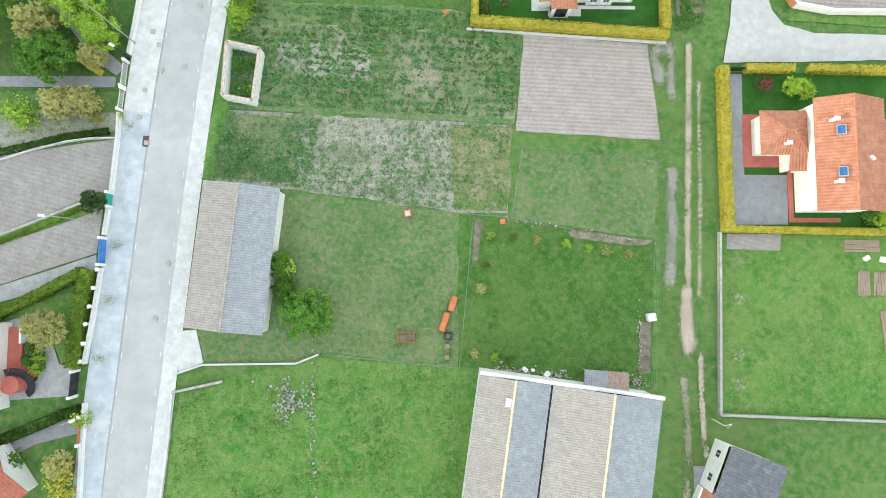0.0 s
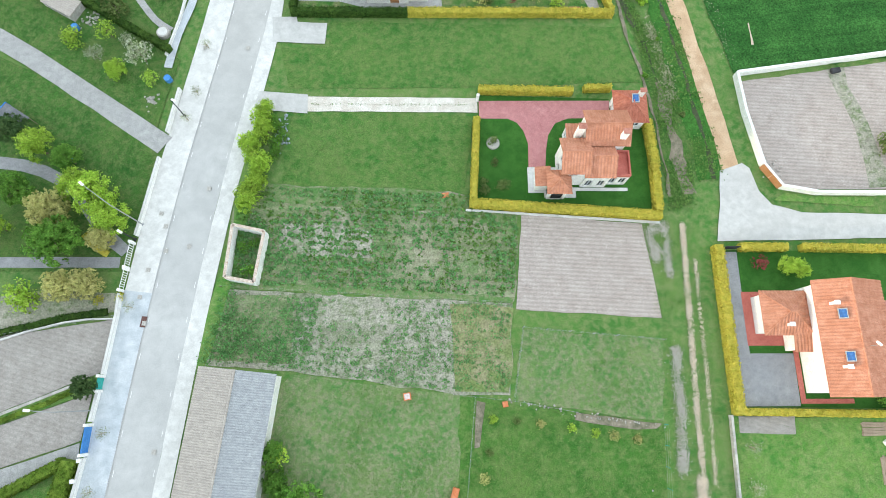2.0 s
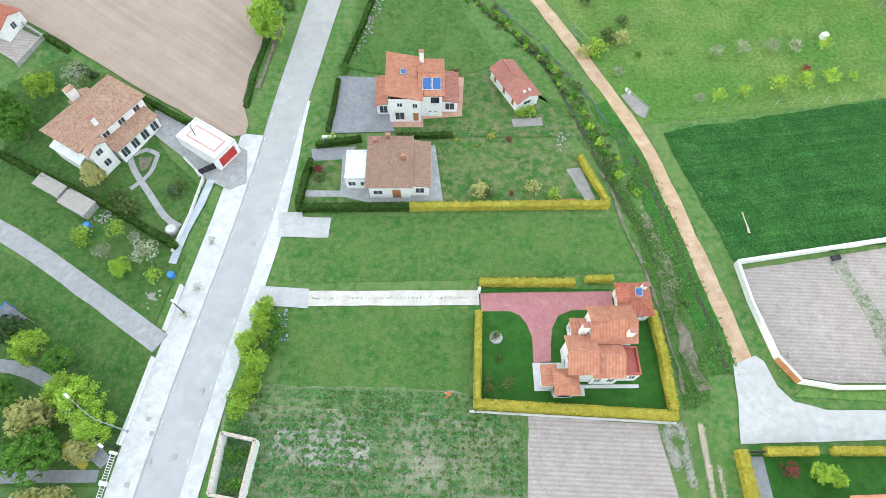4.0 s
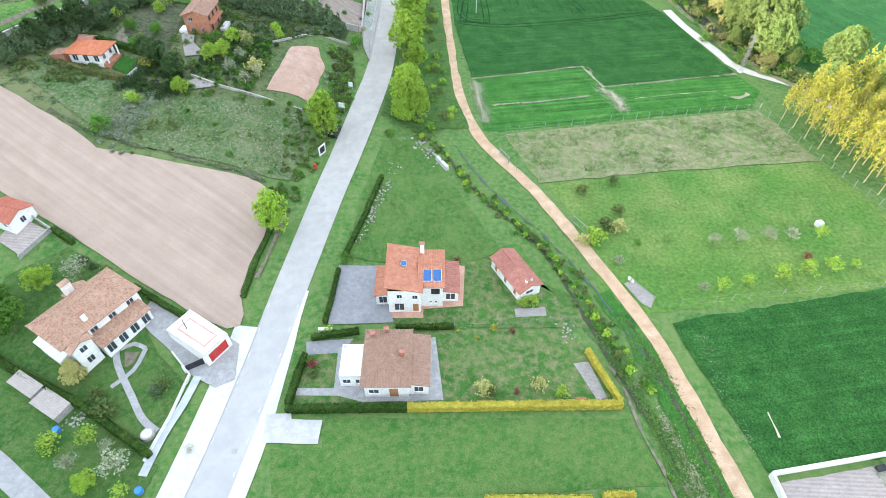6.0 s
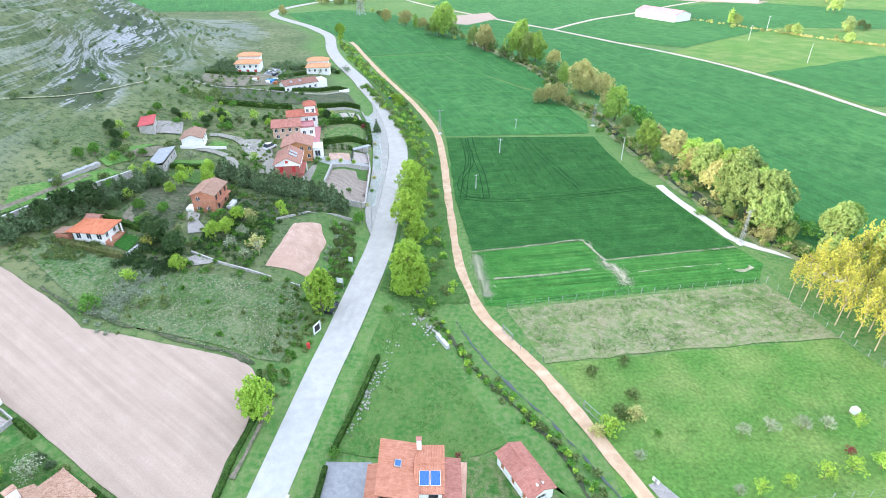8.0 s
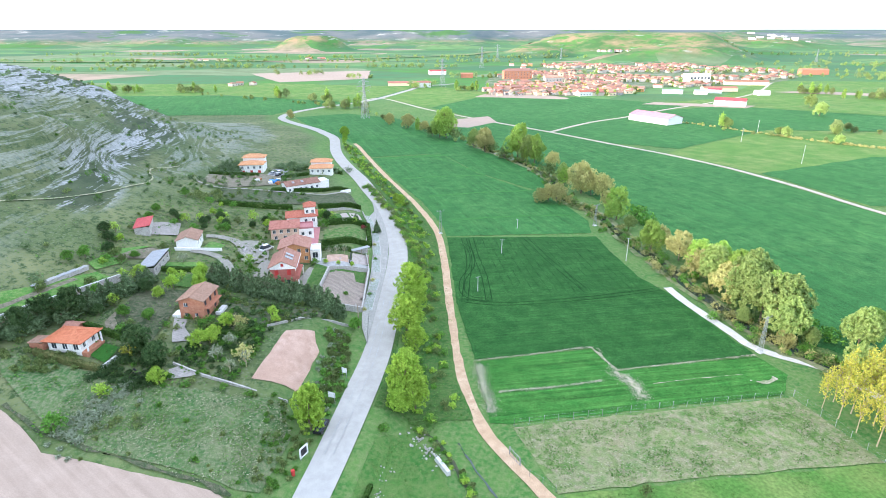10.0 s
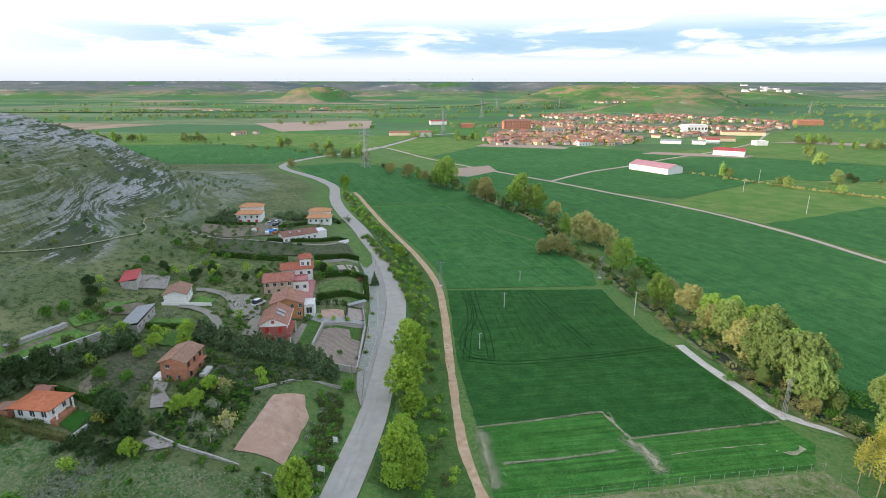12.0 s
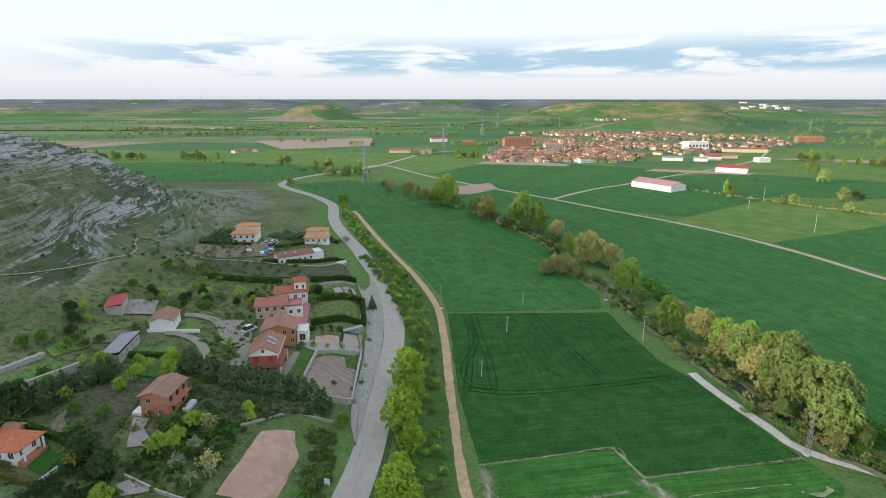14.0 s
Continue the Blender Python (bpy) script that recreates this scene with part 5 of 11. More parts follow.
def roof(parent, x0, x1, y0, y1, ze, rise, kind, material, period=0.40, amp=0.085, caps=True, ridge_at=0.5, label=""):
    """Each slope and each row of ridge tiles is a part."""
    def slope(a, b, c, d, top=None):
        """Eave a to b, ridge corners c, d above them."""
        a, b, c, d = (Vector(p) for p in (a, b, c, d))
        u = (b - a).normalized()
        v = (c + d) / 2 - a
        v = v - u * v.dot(u)
        run = v.length
        v.normalize()
        nor = u.cross(v)
        if nor.z < 0:
            nor = -nor
        L = (b - a).length
        bm = bmesh.new()
        ribs(bm, a, u, v, nor, L, (lambda s: run) if top is None else (lambda s: run * top(s / L)), period, amp)
        part("roof_slope", bm, material, parent, label)

    def ridge(a, b, r=0.13):
        if caps:
            part("ridge_tiles", rods((Vector(a) + Vector((0, 0, 0.03)), Vector(b) + Vector((0, 0, 0.03)), r, r, 6)), material, parent)

    zr = ze + rise
    if kind == "gx":
        ym = y0 + (y1 - y0) * ridge_at
        slope((x0, y0, ze), (x1, y0, ze), (x1, ym, zr), (x0, ym, zr))
        slope((x1, y1, ze), (x0, y1, ze), (x0, ym, zr), (x1, ym, zr))
        ridge((x0, ym, zr), (x1, ym, zr))
    elif kind == "gy":
        xm = x0 + (x1 - x0) * ridge_at
        slope((x1, y0, ze), (x1, y1, ze), (xm, y1, zr), (xm, y0, zr))
        slope((x0, y1, ze), (x0, y0, ze), (xm, y0, zr), (xm, y1, zr))
        ridge((xm, y0, zr), (xm, y1, zr))
    elif kind in ("mono_e", "mono_w", "mono_s", "mono_n"):
        if kind == "mono_e":
            slope((x1, y0, ze), (x1, y1, ze), (x0, y1, zr), (x0, y0, zr))
        elif kind == "mono_w":
            slope((x0, y1, ze), (x0, y0, ze), (x1, y0, zr), (x1, y1, zr))
        elif kind == "mono_s":
            slope((x0, y0, ze), (x1, y0, ze), (x1, y1, zr), (x0, y1, zr))
        else:
            slope((x1, y1, ze), (x0, y1, ze), (x0, y0, zr), (x1, y0, zr))
    elif kind == "hip":
        lx, ly = x1 - x0, y1 - y0
        w = min(lx, ly) / 2
        xm, ym = (x0 + x1) / 2, (y0 + y1) / 2
        if lx >= ly:
            r0, r1 = (x0 + w, ym, zr), (x1 - w, ym, zr)
        else:
            r0, r1 = (xm, y0 + w, zr), (xm, y1 - w, zr)
        corners = [(x0, y0, ze), (x1, y0, ze), (x1, y1, ze), (x0, y1, ze)]

        def hip_top(L):
            return lambda f: min(1.0, f * L / w, (1 - f) * L / w)
        if lx >= ly:
            slope(corners[0], corners[1], r1, r0, hip_top(lx))
            slope(corners[2], corners[3], r0, r1, hip_top(lx))
            slope(corners[1], corners[2], r1, r1, hip_top(ly))
            slope(corners[3], corners[0], r0, r0, hip_top(ly))
            ends = ((corners[0], r0), (corners[3], r0), (corners[1], r1), (corners[2], r1))
        else:
            slope(corners[1], corners[2], r1, r0, hip_top(ly))
            slope(corners[3], corners[0], r0, r1, hip_top(ly))
            slope(corners[0], corners[1], r0, r0, hip_top(lx))
            slope(corners[2], corners[3], r1, r1, hip_top(lx))
            ends = ((corners[0], r0), (corners[1], r0), (corners[2], r1), (corners[3], r1))
        for a, b in ends:
            ridge(a, b, 0.12)
        if Vector(r0) != Vector(r1):
            ridge(r0, r1)
    elif kind == "flat":
        part("roof_slab", box(x0, x1, y0, y1, ze, ze + 0.18), material, parent, label)
        for a, b, c, d in ((x0, x1, y0, y0 + 0.2), (x0, x1, y1 - 0.2, y1), (x0, x0 + 0.2, y0 + 0.2, y1 - 0.2), (x1 - 0.2, x1, y0 + 0.2, y1 - 0.2)):
            part("parapet", box(a, b, c, d, ze + 0.184, ze + 0.184 + max(0.1, rise)), material, parent)


PANE_CACHE = {}


def walls(parent, x0, x1, y0, y1, z1, material, openings=(), gable=None, rise=0.0, ridge_at=0.5, z0=-0.6, frame_mat=None, label=""):
    """Outer walls with real recesses for windows and doors. openings: (side, middle, sill, width, height, kind)."""
    frame_mat = frame_mat or WHITEPAINT
    bm = bmesh.new()
    sides = {"S": ((x0, y0), (1, 0), x1 - x0), "E": ((x1, y0), (0, 1), y1 - y0), "N": ((x1, y1), (-1, 0), x1 - x0), "W": ((x0, y1), (0, -1), y1 - y0)}
    for key, (o, d, L) in sides.items():
        holes = [(max(0.1, u - w / 2), min(L - 0.1, u + w / 2), sill, min(z1 - 0.05, sill + hh), kind) for s, u, sill, w, hh, kind in openings if s == key]
        us = sorted({0.0, L, *(h[0] for h in holes), *(h[1] for h in holes)})
        zs = sorted({z0, z1, *(h[2] for h in holes), *(h[3] for h in holes)})
        inward = Vector((-d[1], d[0], 0))

        def at(u, z, deep=0.0):
            return Vector((o[0] + d[0] * u, o[1] + d[1] * u, z)) + inward * deep
        for u0, u1 in zip(us, us[1:]):
            for a, b in zip(zs, zs[1:]):
                mu, mz = (u0 + u1) / 2, (a + b) / 2
                if any(h[0] < mu < h[1] and h[2] < mz < h[3] for h in holes):
                    continue
                bm.faces.new([bm.verts.new(p) for p in (at(u0, a), at(u1, a), at(u1, b), at(u0, b))])
        for u0, u1, a, b, kind in holes:
            deep = 0.22
            for q in (((u0, a), (u1, a)), ((u1, a), (u1, b)), ((u1, b), (u0, b)), ((u0, b), (u0, a))):
                (ua, za), (ub, zb) = q
                bm.faces.new([bm.verts.new(p) for p in (at(ua, za), at(ub, zb), at(ub, zb, deep), at(ua, za, deep))])
            w, hh = u1 - u0, b - a
            turn = Matrix(((d[0], inward.x, 0, 0), (d[1], inward.y, 0, 0), (0, 0, 1, 0), (0, 0, 0, 1)))
            place = Matrix.Translation(at((u0 + u1) / 2, a, 0.12)) @ turn
            ck = (round(w, 2), round(hh, 2), kind, frame_mat.name)
            if ck not in PANE_CACHE:
                if kind == "plain":
                    PANE_CACHE[ck] = (bm_mesh("window", box(-w / 2, w / 2, 0.02, 0.06, 0, hh), GLASS), None)
                elif kind == "window":
                    fm = bmesh.new()
                    for q in ((-w / 2, -w / 2 + 0.07, 0, 0.08, 0, hh), (w / 2 - 0.07, w / 2, 0, 0.08, 0, hh), (-w / 2 + 0.07, w / 2 - 0.07, 0, 0.08, hh - 0.07, hh), (-w / 2 + 0.07, w / 2 - 0.07, 0, 0.08, 0, 0.07), (-0.03, 0.03, 0, 0.07, 0.07, hh - 0.07)):
                        add_box(fm, *q)
                    PANE_CACHE[ck] = (bm_mesh("window", fm, frame_mat), bm_mesh("pane", box(-w / 2 + 0.07, w / 2 - 0.07, 0.03, 0.05, 0.07, hh - 0.07), GLASS))
                else:
                    mat = {"door": PLANK, "red": REDPAINT, "garage": WHITEPAINT, "dark": DARKMETAL, "white": WHITEPAINT}[kind]
                    fm = bmesh.new()
                    add_box(fm, -w / 2, w / 2, 0, 0.06, 0, hh)
                    for k in range(3):
                        add_box(fm, -w / 2 + 0.1, w / 2 - 0.1, -0.03, -0.003, hh * (k / 3 + 0.05), hh * (k / 3 + 0.28))
                    PANE_CACHE[ck] = (bm_mesh("door", fm, mat), None)
            f, g = PANE_CACHE[ck]
            ob = part("window" if kind in ("window", "plain") else "door", f, frame_mat, parent, at=place)
            if g:
                part("pane", g, GLASS, ob)
    if gable == "x":
        ym = y0 + (y1 - y0) * ridge_at
        for x in (x0, x1):
            bm.faces.new([bm.verts.new(p) for p in ((x, y0, z1), (x, y1, z1), (x, ym, z1 + rise))])
    elif gable == "y":
        xm = x0 + (x1 - x0) * ridge_at
        for y in (y0, y1):
            bm.faces.new([bm.verts.new(p) for p in ((x0, y, z1), (x1, y, z1), (xm, y, z1 + rise))])
    bmesh.ops.remove_doubles(bm, verts=bm.verts[:], dist=0.0005)
    return part("wall", bm, material, parent, label)


def block(parent, x0, x1, y0, y1, eave, rise, kind, wall_mat, roof_mat, openings=(), over=0.4, ridge_at=0.5, period=0.40, amp=0.085, low=-0.6, frame_mat=None, caps=True):
    """One box of a house with its roof."""
    gable = {"gx": "x", "gy": "y"}.get(kind)
    run = (y1 - y0) / 2 if kind == "gx" else (x1 - x0) / 2
    drop = 0.0
    if gable:
        drop = rise * over / (run + over)
    walls(parent, x0, x1, y0, y1, eave - (0.0 if gable else 0.0), wall_mat, openings, gable, rise * run / (run + over) - 0.08, ridge_at, low, frame_mat)
    if kind == "flat":
        roof(parent, x0, x1, y0, y1, eave + 0.004, rise, "flat", roof_mat)
    elif kind:
        roof(parent, x0 - over, x1 + over, y0 - over, y1 + over, eave - drop + 0.1, rise, kind, roof_mat, period, amp, caps, ridge_at)


def chimney(parent, x, y, z0, z1, material, w=0.35, cap=None):
    bm = box(x - w, x + w, y - w * 0.7, y + w * 0.7, z0, z1, 0.02)
    ob = part("chimney", bm, material, parent)
    part("chimney_cap", box(x - w - 0.1, x + w + 0.1, y - w * 0.7 - 0.1, y + w * 0.7 + 0.1, z1 + 0.003, z1 + 0.1), cap or TILE_RED, ob)
    return ob


def row(side, length, n, sill, w=1.0, hh=1.2, kind="window"):
    return [(side, length * (k + 0.5) / n, sill, w, hh, kind) for k in range(n)]


# ---- masts, lamps, vehicles ----


def pylon(x, y, height, turn=0.0, label="tall lattice steel power pylon on the plain"):
    ob = thing("power_pylon", label, "pylon", pose(x, y, ground_z(x, y), 0, 0, turn), "power pylons")
    bm = bmesh.new()
    w0, w1, waist = height * 0.085, height * 0.022, height * 0.62

    def half(z):
        return w0 + (w1 - w0) * min(1, z / waist)
    levels = [0, 0.16, 0.30, 0.42, 0.52, 0.62, 0.72, 0.82, 0.92, 1.0]
    th = 0.10 + height * 0.0022
    for a, b in zip(levels, levels[1:]):
        za, zb = a * height, b * height
        ha, hb = half(za), half(zb)
        for k in range(4):
            sx, sy = ((-1, -1), (1, -1), (1, 1), (-1, 1))[k]
            tx, ty = ((1, -1), (1, 1), (-1, 1), (-1, -1))[k]
            add_rod(bm, (sx * ha, sy * ha, za), (sx * hb, sy * hb, zb), th, th, 4)
            add_rod(bm, (sx * ha, sy * ha, za), (tx * hb, ty * hb, zb), th * 0.6, th * 0.6, 4)
            add_rod(bm, (tx * ha, ty * ha, za), (sx * hb, sy * hb, zb), th * 0.6, th * 0.6, 4)
    part("lattice_mast", bm, STEEL, ob)
    for z, w in ((0.68, 0.15), (0.80, 0.19), (0.91, 0.15)):
        bm = bmesh.new()
        for s in (-1, 1):
            for q in (-1, 1):
                add_rod(bm, (0, q * w1, z * height), (s * w * height, 0, z * height + 0.2), th * 0.8, th * 0.6, 4)
            add_rod(bm, (0, 0, (z + 0.05) * height), (s * w * height, 0, z * height + 0.2), th * 0.7, th * 0.5, 4)
            add_rod(bm, (s * w * height, 0, z * height + 0.2), (s * w * height, 0, z * height - 1.6), 0.12, 0.12, 5)
        part("cross_arm", bm, STEEL, ob)
    return ob


def lattice_pole(x, y, height, turn=0.0):
    ob = thing("utility_pole", "galvanised lattice power pole with a short crossarm", "pole", pose(x, y, ground_z(x, y), 0, 0, turn), "power poles")
    bm = bmesh.new()
    n = 8
    for k in range(n):
        za, zb = height * k / n, height * (k + 1) / n
        ha, hb = 0.42 - 0.24 * k / n, 0.42 - 0.24 * (k + 1) / n
        for s, t in ((1, 1), (1, -1), (-1, -1), (-1, 1)):
            add_rod(bm, (s * ha, t * ha, za), (s * hb, t * hb, zb), 0.05, 0.05, 4)
            add_rod(bm, (s * ha, t * ha, za), (t * hb, -s * hb, zb), 0.025, 0.025, 3)
    part("lattice_mast", bm, STEEL, ob)
    part("foundation", box(-0.7, 0.7, -0.7, 0.7, -0.3, 0.25, 0.04), CONCRETE, ob)
    bm = bmesh.new()
    add_rod(bm, (-1.5, 0, height - 0.3), (1.5, 0, height - 0.3), 0.07, 0.07, 4)
    for s in (-1.4, 0, 1.4):
        add_rod(bm, (s, 0, height - 0.3), (s, 0, height + 0.2), 0.07, 0.05, 6)
    part("cross_arm", bm, STEEL, ob)
    return ob


def slim_pole(x, y, height, mat=None, label="slim concrete power pole in the field"):
    ob = thing("utility_pole", label, "pole", pose(x, y, ground_z(x, y), 0, 0, rng.uniform(0, 180)), "power poles")
    mat = mat or CONCRETE
    part("mast", rods(((0, 0, -0.3), (0, 0, height), 0.15, 0.09, 8)), mat, ob)
    part("cross_arm", rods(((-0.8, 0, height - 0.25), (0.8, 0, height - 0.25), 0.05, 0.05, 4), ((-0.7, 0, height - 0.25), (-0.7, 0, height + 0.1), 0.05, 0.04, 5), ((0.7, 0, height - 0.25), (0.7, 0, height + 0.1), 0.05, 0.04, 5)), STEEL, ob)
    return ob


def street_lamp(x, y, height, arm, turn, mat=None):
    ob = thing("street_lamp", "tall grey street lamp with a curved arm", "lamp", pose(x, y, ground_z(x, y), 0, 0, turn), "street lamps")
    mat = mat or STEEL
    bm = bmesh.new()
    add_rod(bm, (0, 0, 0), (0, 0, height * 0.93), 0.09, 0.06, 8)
    add_rod(bm, (0, 0, height * 0.93), (arm * 0.3, 0, height), 0.05, 0.05, 6)
    add_rod(bm, (arm * 0.3, 0, height), (arm, 0, height + 0.1), 0.05, 0.04, 6)
    part("pole", bm, mat, ob)
    part("lamp_head", box(arm - 0.1, arm + 0.65, -0.16, 0.16, height + 0.02, height + 0.2, 0.05), WHITEPAINT, ob)
    part("base_plate", box(-0.2, 0.2, -0.2, 0.2, 0.1, 0.16), mat, ob)
    return ob


def car(x, y, turn, paint, label, z=None, van=False):
    ob = thing("van" if van else "car", label, "car", pose(x, y, (ground_z(x, y) if z is None else z) + 0.12, 0, 0, turn))
    hh = 1.9 if van else 1.45
    prof = [(-2.1, 0.35), (2.1, 0.35), (2.12, 0.75), (1.2, 0.95), (-2.05, 1.0), (-2.15, 0.7)]
    top = [(1.25, 0.95), (0.55, hh), (-1.7 if van else -1.35, hh), (-2.05, 1.0)]

    def loft(pts, w, taper):
        bm = bmesh.new()
        sides = [[bm.verts.new((px, s * (w - taper * max(0, pz - 1.0)), pz)) for px, pz in pts] for s in (-1, 1)]
        bm.faces.new(sides[0][::-1])
        bm.faces.new(sides[1])
        for i in range(len(pts)):
            j = (i + 1) % len(pts)
            bm.faces.new((sides[0][i], sides[0][j], sides[1][j], sides[1][i]))
        bmesh.ops.bevel(bm, geom=bm.edges[:], offset=0.06, segments=2, affect="EDGES")
        return bm
    part("body", loft(prof, 0.86, 0), paint, ob)
    part("cabin", loft(top, 0.80, 0.28), GLASS, ob, "dark tinted windows")
    part("roof", box(-1.25, 0.5, -0.62, 0.62, hh - 0.02, hh + 0.03, 0.02), paint, ob)
    for sx in (-1.35, 1.35):
        for sy in (-0.8, 0.8):
            w = part("wheel", rods(((sx, sy - 0.1, 0.3), (sx, sy + 0.1, 0.3), 0.31, 0.31, 14)), RUBBER, ob)
            part("rim", rods(((sx, sy - 0.11, 0.3), (sx, sy + 0.11, 0.3), 0.18, 0.18, 10)), STEEL, w)
    return ob


def stones(name, centre, spread, count, size, label, turn=0.0, material=None):
    """A heap of broken stones, each its own lump."""
    vs, fs = [], []
    c, s = math.cos(radians(turn)), math.sin(radians(turn))
    ico = [(0, 0, 1), (0.9, 0, 0.2), (0.2, 0.9, 0.25), (-0.85, 0.4, 0.2), (-0.6, -0.7, 0.25), (0.4, -0.9, 0.2), (0, 0, -0.7)]
    tri = [(0, i, i % 5 + 1) for i in range(1, 6)] + [(6, i % 5 + 1, i) for i in range(1, 6)]
    for _ in range(count):
        a, b = rng.normal() * spread[0] * 0.5, rng.normal() * spread[1] * 0.5
        x, y = centre[0] + a * c - b * s, centre[1] + a * s + b * c
        near = max(0, 1 - math.hypot(a / spread[0], b / spread[1]))
        k = size * rng.uniform(0.4, 1.3)
        z = ground_z(x, y) + 0.08 + rng.uniform(0, 0.7) * near * size * 2
        m = Euler(rng.uniform(0, 6, 3)).to_matrix()
        base = len(vs)
        for p in ico:
            q = m @ Vector(p) * k * float(rng.uniform(0.75, 1.15))
            vs.append((x + q.x, y + q.y, z + q.z * 0.8))
        fs += [tuple(base + i for i in t) for t in tri]
    return tagged(new(name, mesh_from(name, vs, fs, material or ROCK)), label, "rubble", kind="stuff")

# ---- houses near the camera ----


def at_ground(x, y, turn=0.0, up=0.0):
    return pose(x, y, ground_z(x, y) + up, 0, 0, turn)


def skylight(parent, m, pane=None):
    fr = bmesh.new()
    for q in ((-0.5, 0.5, -0.62, -0.5), (-0.5, 0.5, 0.5, 0.62), (-0.5, -0.4, -0.5, 0.5), (0.4, 0.5, -0.5, 0.5)):
        add_box(fr, *q, 0, 0.16)
    ob = part("skylight", fr, STEEL, parent, at=m)
    part("pane", box(-0.4, 0.4, -0.5, 0.5, 0.05, 0.1), pane or SOLAR, ob)


# villa with the pink drive inside a clipped hedge
drape("lawn", [(4.6, 34.4), (29.2, 32.8), (29.2, 46.6), (24.4, 47), (24.4, 50.2), (5.4, 50.6)], LAWN, "dark trimmed lawn of the hedged garden", 0.06, 0.0, "lawn")
drape("driveway", [(5.4, 49.7), (24.4, 49.9), (24.2, 47.1), (18.2, 47.0), (16.3, 46.2), (15.2, 44.3), (14.8, 42), (14.6, 39.6), (12.2, 39.4), (12.3, 43), (11.7, 45.0), (10.8, 46.3), (9.5, 46.9), (5.4, 46.9)], PINK, "smooth pink paved driveway", 0.09, 0.0, "driveway")
drape("terrace", [(12.0, 39.4), (16, 39.4), (16, 36.4), (25.9, 36.4), (25.9, 35.9), (18.6, 35.9), (18.6, 34.9), (14.2, 34.9), (14.2, 35.6), (12.0, 35.6)], CONCRETE, "white paved terrace round the villa", 0.14, 0.0, "terrace")
house_a = thing("house", "white two-storey villa with orange tiled roofs and red driveway", "house")
block(house_a, 19.4, 24.6, 40.8, 45.2, 5.2, 1.5, "gx", WHITEWALL, TILE, row("N", 5.2, 2, 3.4) + row("E", 4.4, 1, 3.4), 0.45)
block(house_a, 16.0, 19.2, 36.8, 41.2, 5.0, 1.5, "gx", WHITEWALL, TILE, row("S", 3.2, 1, 3.2) + row("W", 4.4, 1, 3.0) + row("W", 4.4, 1, 0.8), 0.4)
block(house_a, 19.2, 22.6, 36.5, 40.8, 4.5, 1.5, "gx", WHITEWALL, TILE, row("S", 3.4, 2, 0.5, 0.9, 2.0) + row("S", 3.4, 2, 3.0, 0.9, 1.1), 0.4)
block(house_a, 14.4, 16.8, 34.7, 37.2, 3.3, 1.2, "hip", WHITEWALL, TILE, [("S", 1.2, 0.1, 1.6, 2.4, "dark"), ("W", 1.25, 0.1, 1.5, 2.4, "dark")], 0.45)
block(house_a, 12.8, 14.4, 35.9, 38.2, 2.5, 0.35, "mono_w", WHITEWALL, TILE, [("W", 1.2, 0.8, 0.9, 1.1, "window")], 0.25)
block(house_a, 22.6, 25.4, 36.9, 40.6, 2.7, 0.5, "flat", WHITEWALL, REDPAVE, row("S", 2.8, 2, 0.5, 0.9, 1.9) + row("E", 3.7, 2, 0.8))
block(house_a, 24.4, 28.4, 45.4, 49.6, 2.7, 1.5, "hip", WHITEWALL, TILE_BRICK, [("S", 2.9, 0.9, 1.1, 1.0, "window"), ("S", 1.2, 0.9, 0.8, 1.0, "window"), ("W", 2.1, 0.0, 2.6, 2.3, "garage")], 0.4)
block(house_a, 17.2, 19.0, 41.2, 44.5, 2.9, 0.6, "mono_n", WHITEWALL, TILE, row("W", 3.3, 2, 0.8), 0.2)
chimney(house_a, 18.2, 42.2, 4.0, 7.2, WHITEWALL, 0.45)
chimney(house_a, 23.9, 41.4, 4.5, 7.4, WHITEWALL, 0.4)
chimney(house_a, 27.6, 48.8, 3.0, 4.9, WHITEWALL, 0.35)
skylight(house_a, pose(26.6, 47.9, 4.35, 12, 0, 0))
for x, y, s in ((7.2, 43.2, 0.9), (7.4, 40.0, 0.75), (8.4, 36.4, 1.2), (5.9, 35.9, 1.0), (5.8, 37.2, 0.7)):
    plant("olive", x, y, s * 0.8, 1.1)
solid("planter_ring", rods(((7.3, 43.0, 0.05), (7.3, 43.0, 0.35), 0.95, 0.9, 20)), STONEWALL, "round stone planter ring on the lawn", "planter")
HY = "clipped yellow-green hedge round the villa garden"
hedge([(4.3, 34.0), (5.0, 46.6)], 0.9, 1.5, HEDGE_Y, HY)
hedge([(3.8, 33.8), (29.9, 32.1)], 1.2, 1.6, HEDGE_Y, HY)
hedge([(29.6, 32.8), (29.7, 40), (29.3, 46.4)], 1.1, 1.6, HEDGE_Y, HY)
hedge([(5.3, 51.1), (19.0, 51.0)], 0.9, 1.5, HEDGE_Y, HY)
hedge([(20.6, 51.5), (24.6, 51.6)], 0.8, 1.4, HEDGE_Y, HY)
wall_run([(3.3, 33.0), (29.9, 31.3)], 0.35, 0.2, WHITEWALL, "low white kerb wall below the hedge", coping=CONCRETE)
part("gate_post", box(5.0, 5.4, 49.6, 50.0, 0, 1.7, 0.03), WHITEWALL, thing("gate", "white gate post at the pink drive", "gate"))
ribbon("farm_drive", [(-19.2, 49.0), (-8, 49.0), (5.2, 49.0)], -1.15, 1.15, CHALK, "pale gravel track to the villa drive", 0.10, ragged=0.05, across=3, step=2.2)
litter("weeds", [(-18.4, 49.0), (-8, 49.0), (4.6, 49.0)], 0.22, 420, 0.05, LEAF_GRASS, "thin weeds along the middle of the gravel track")
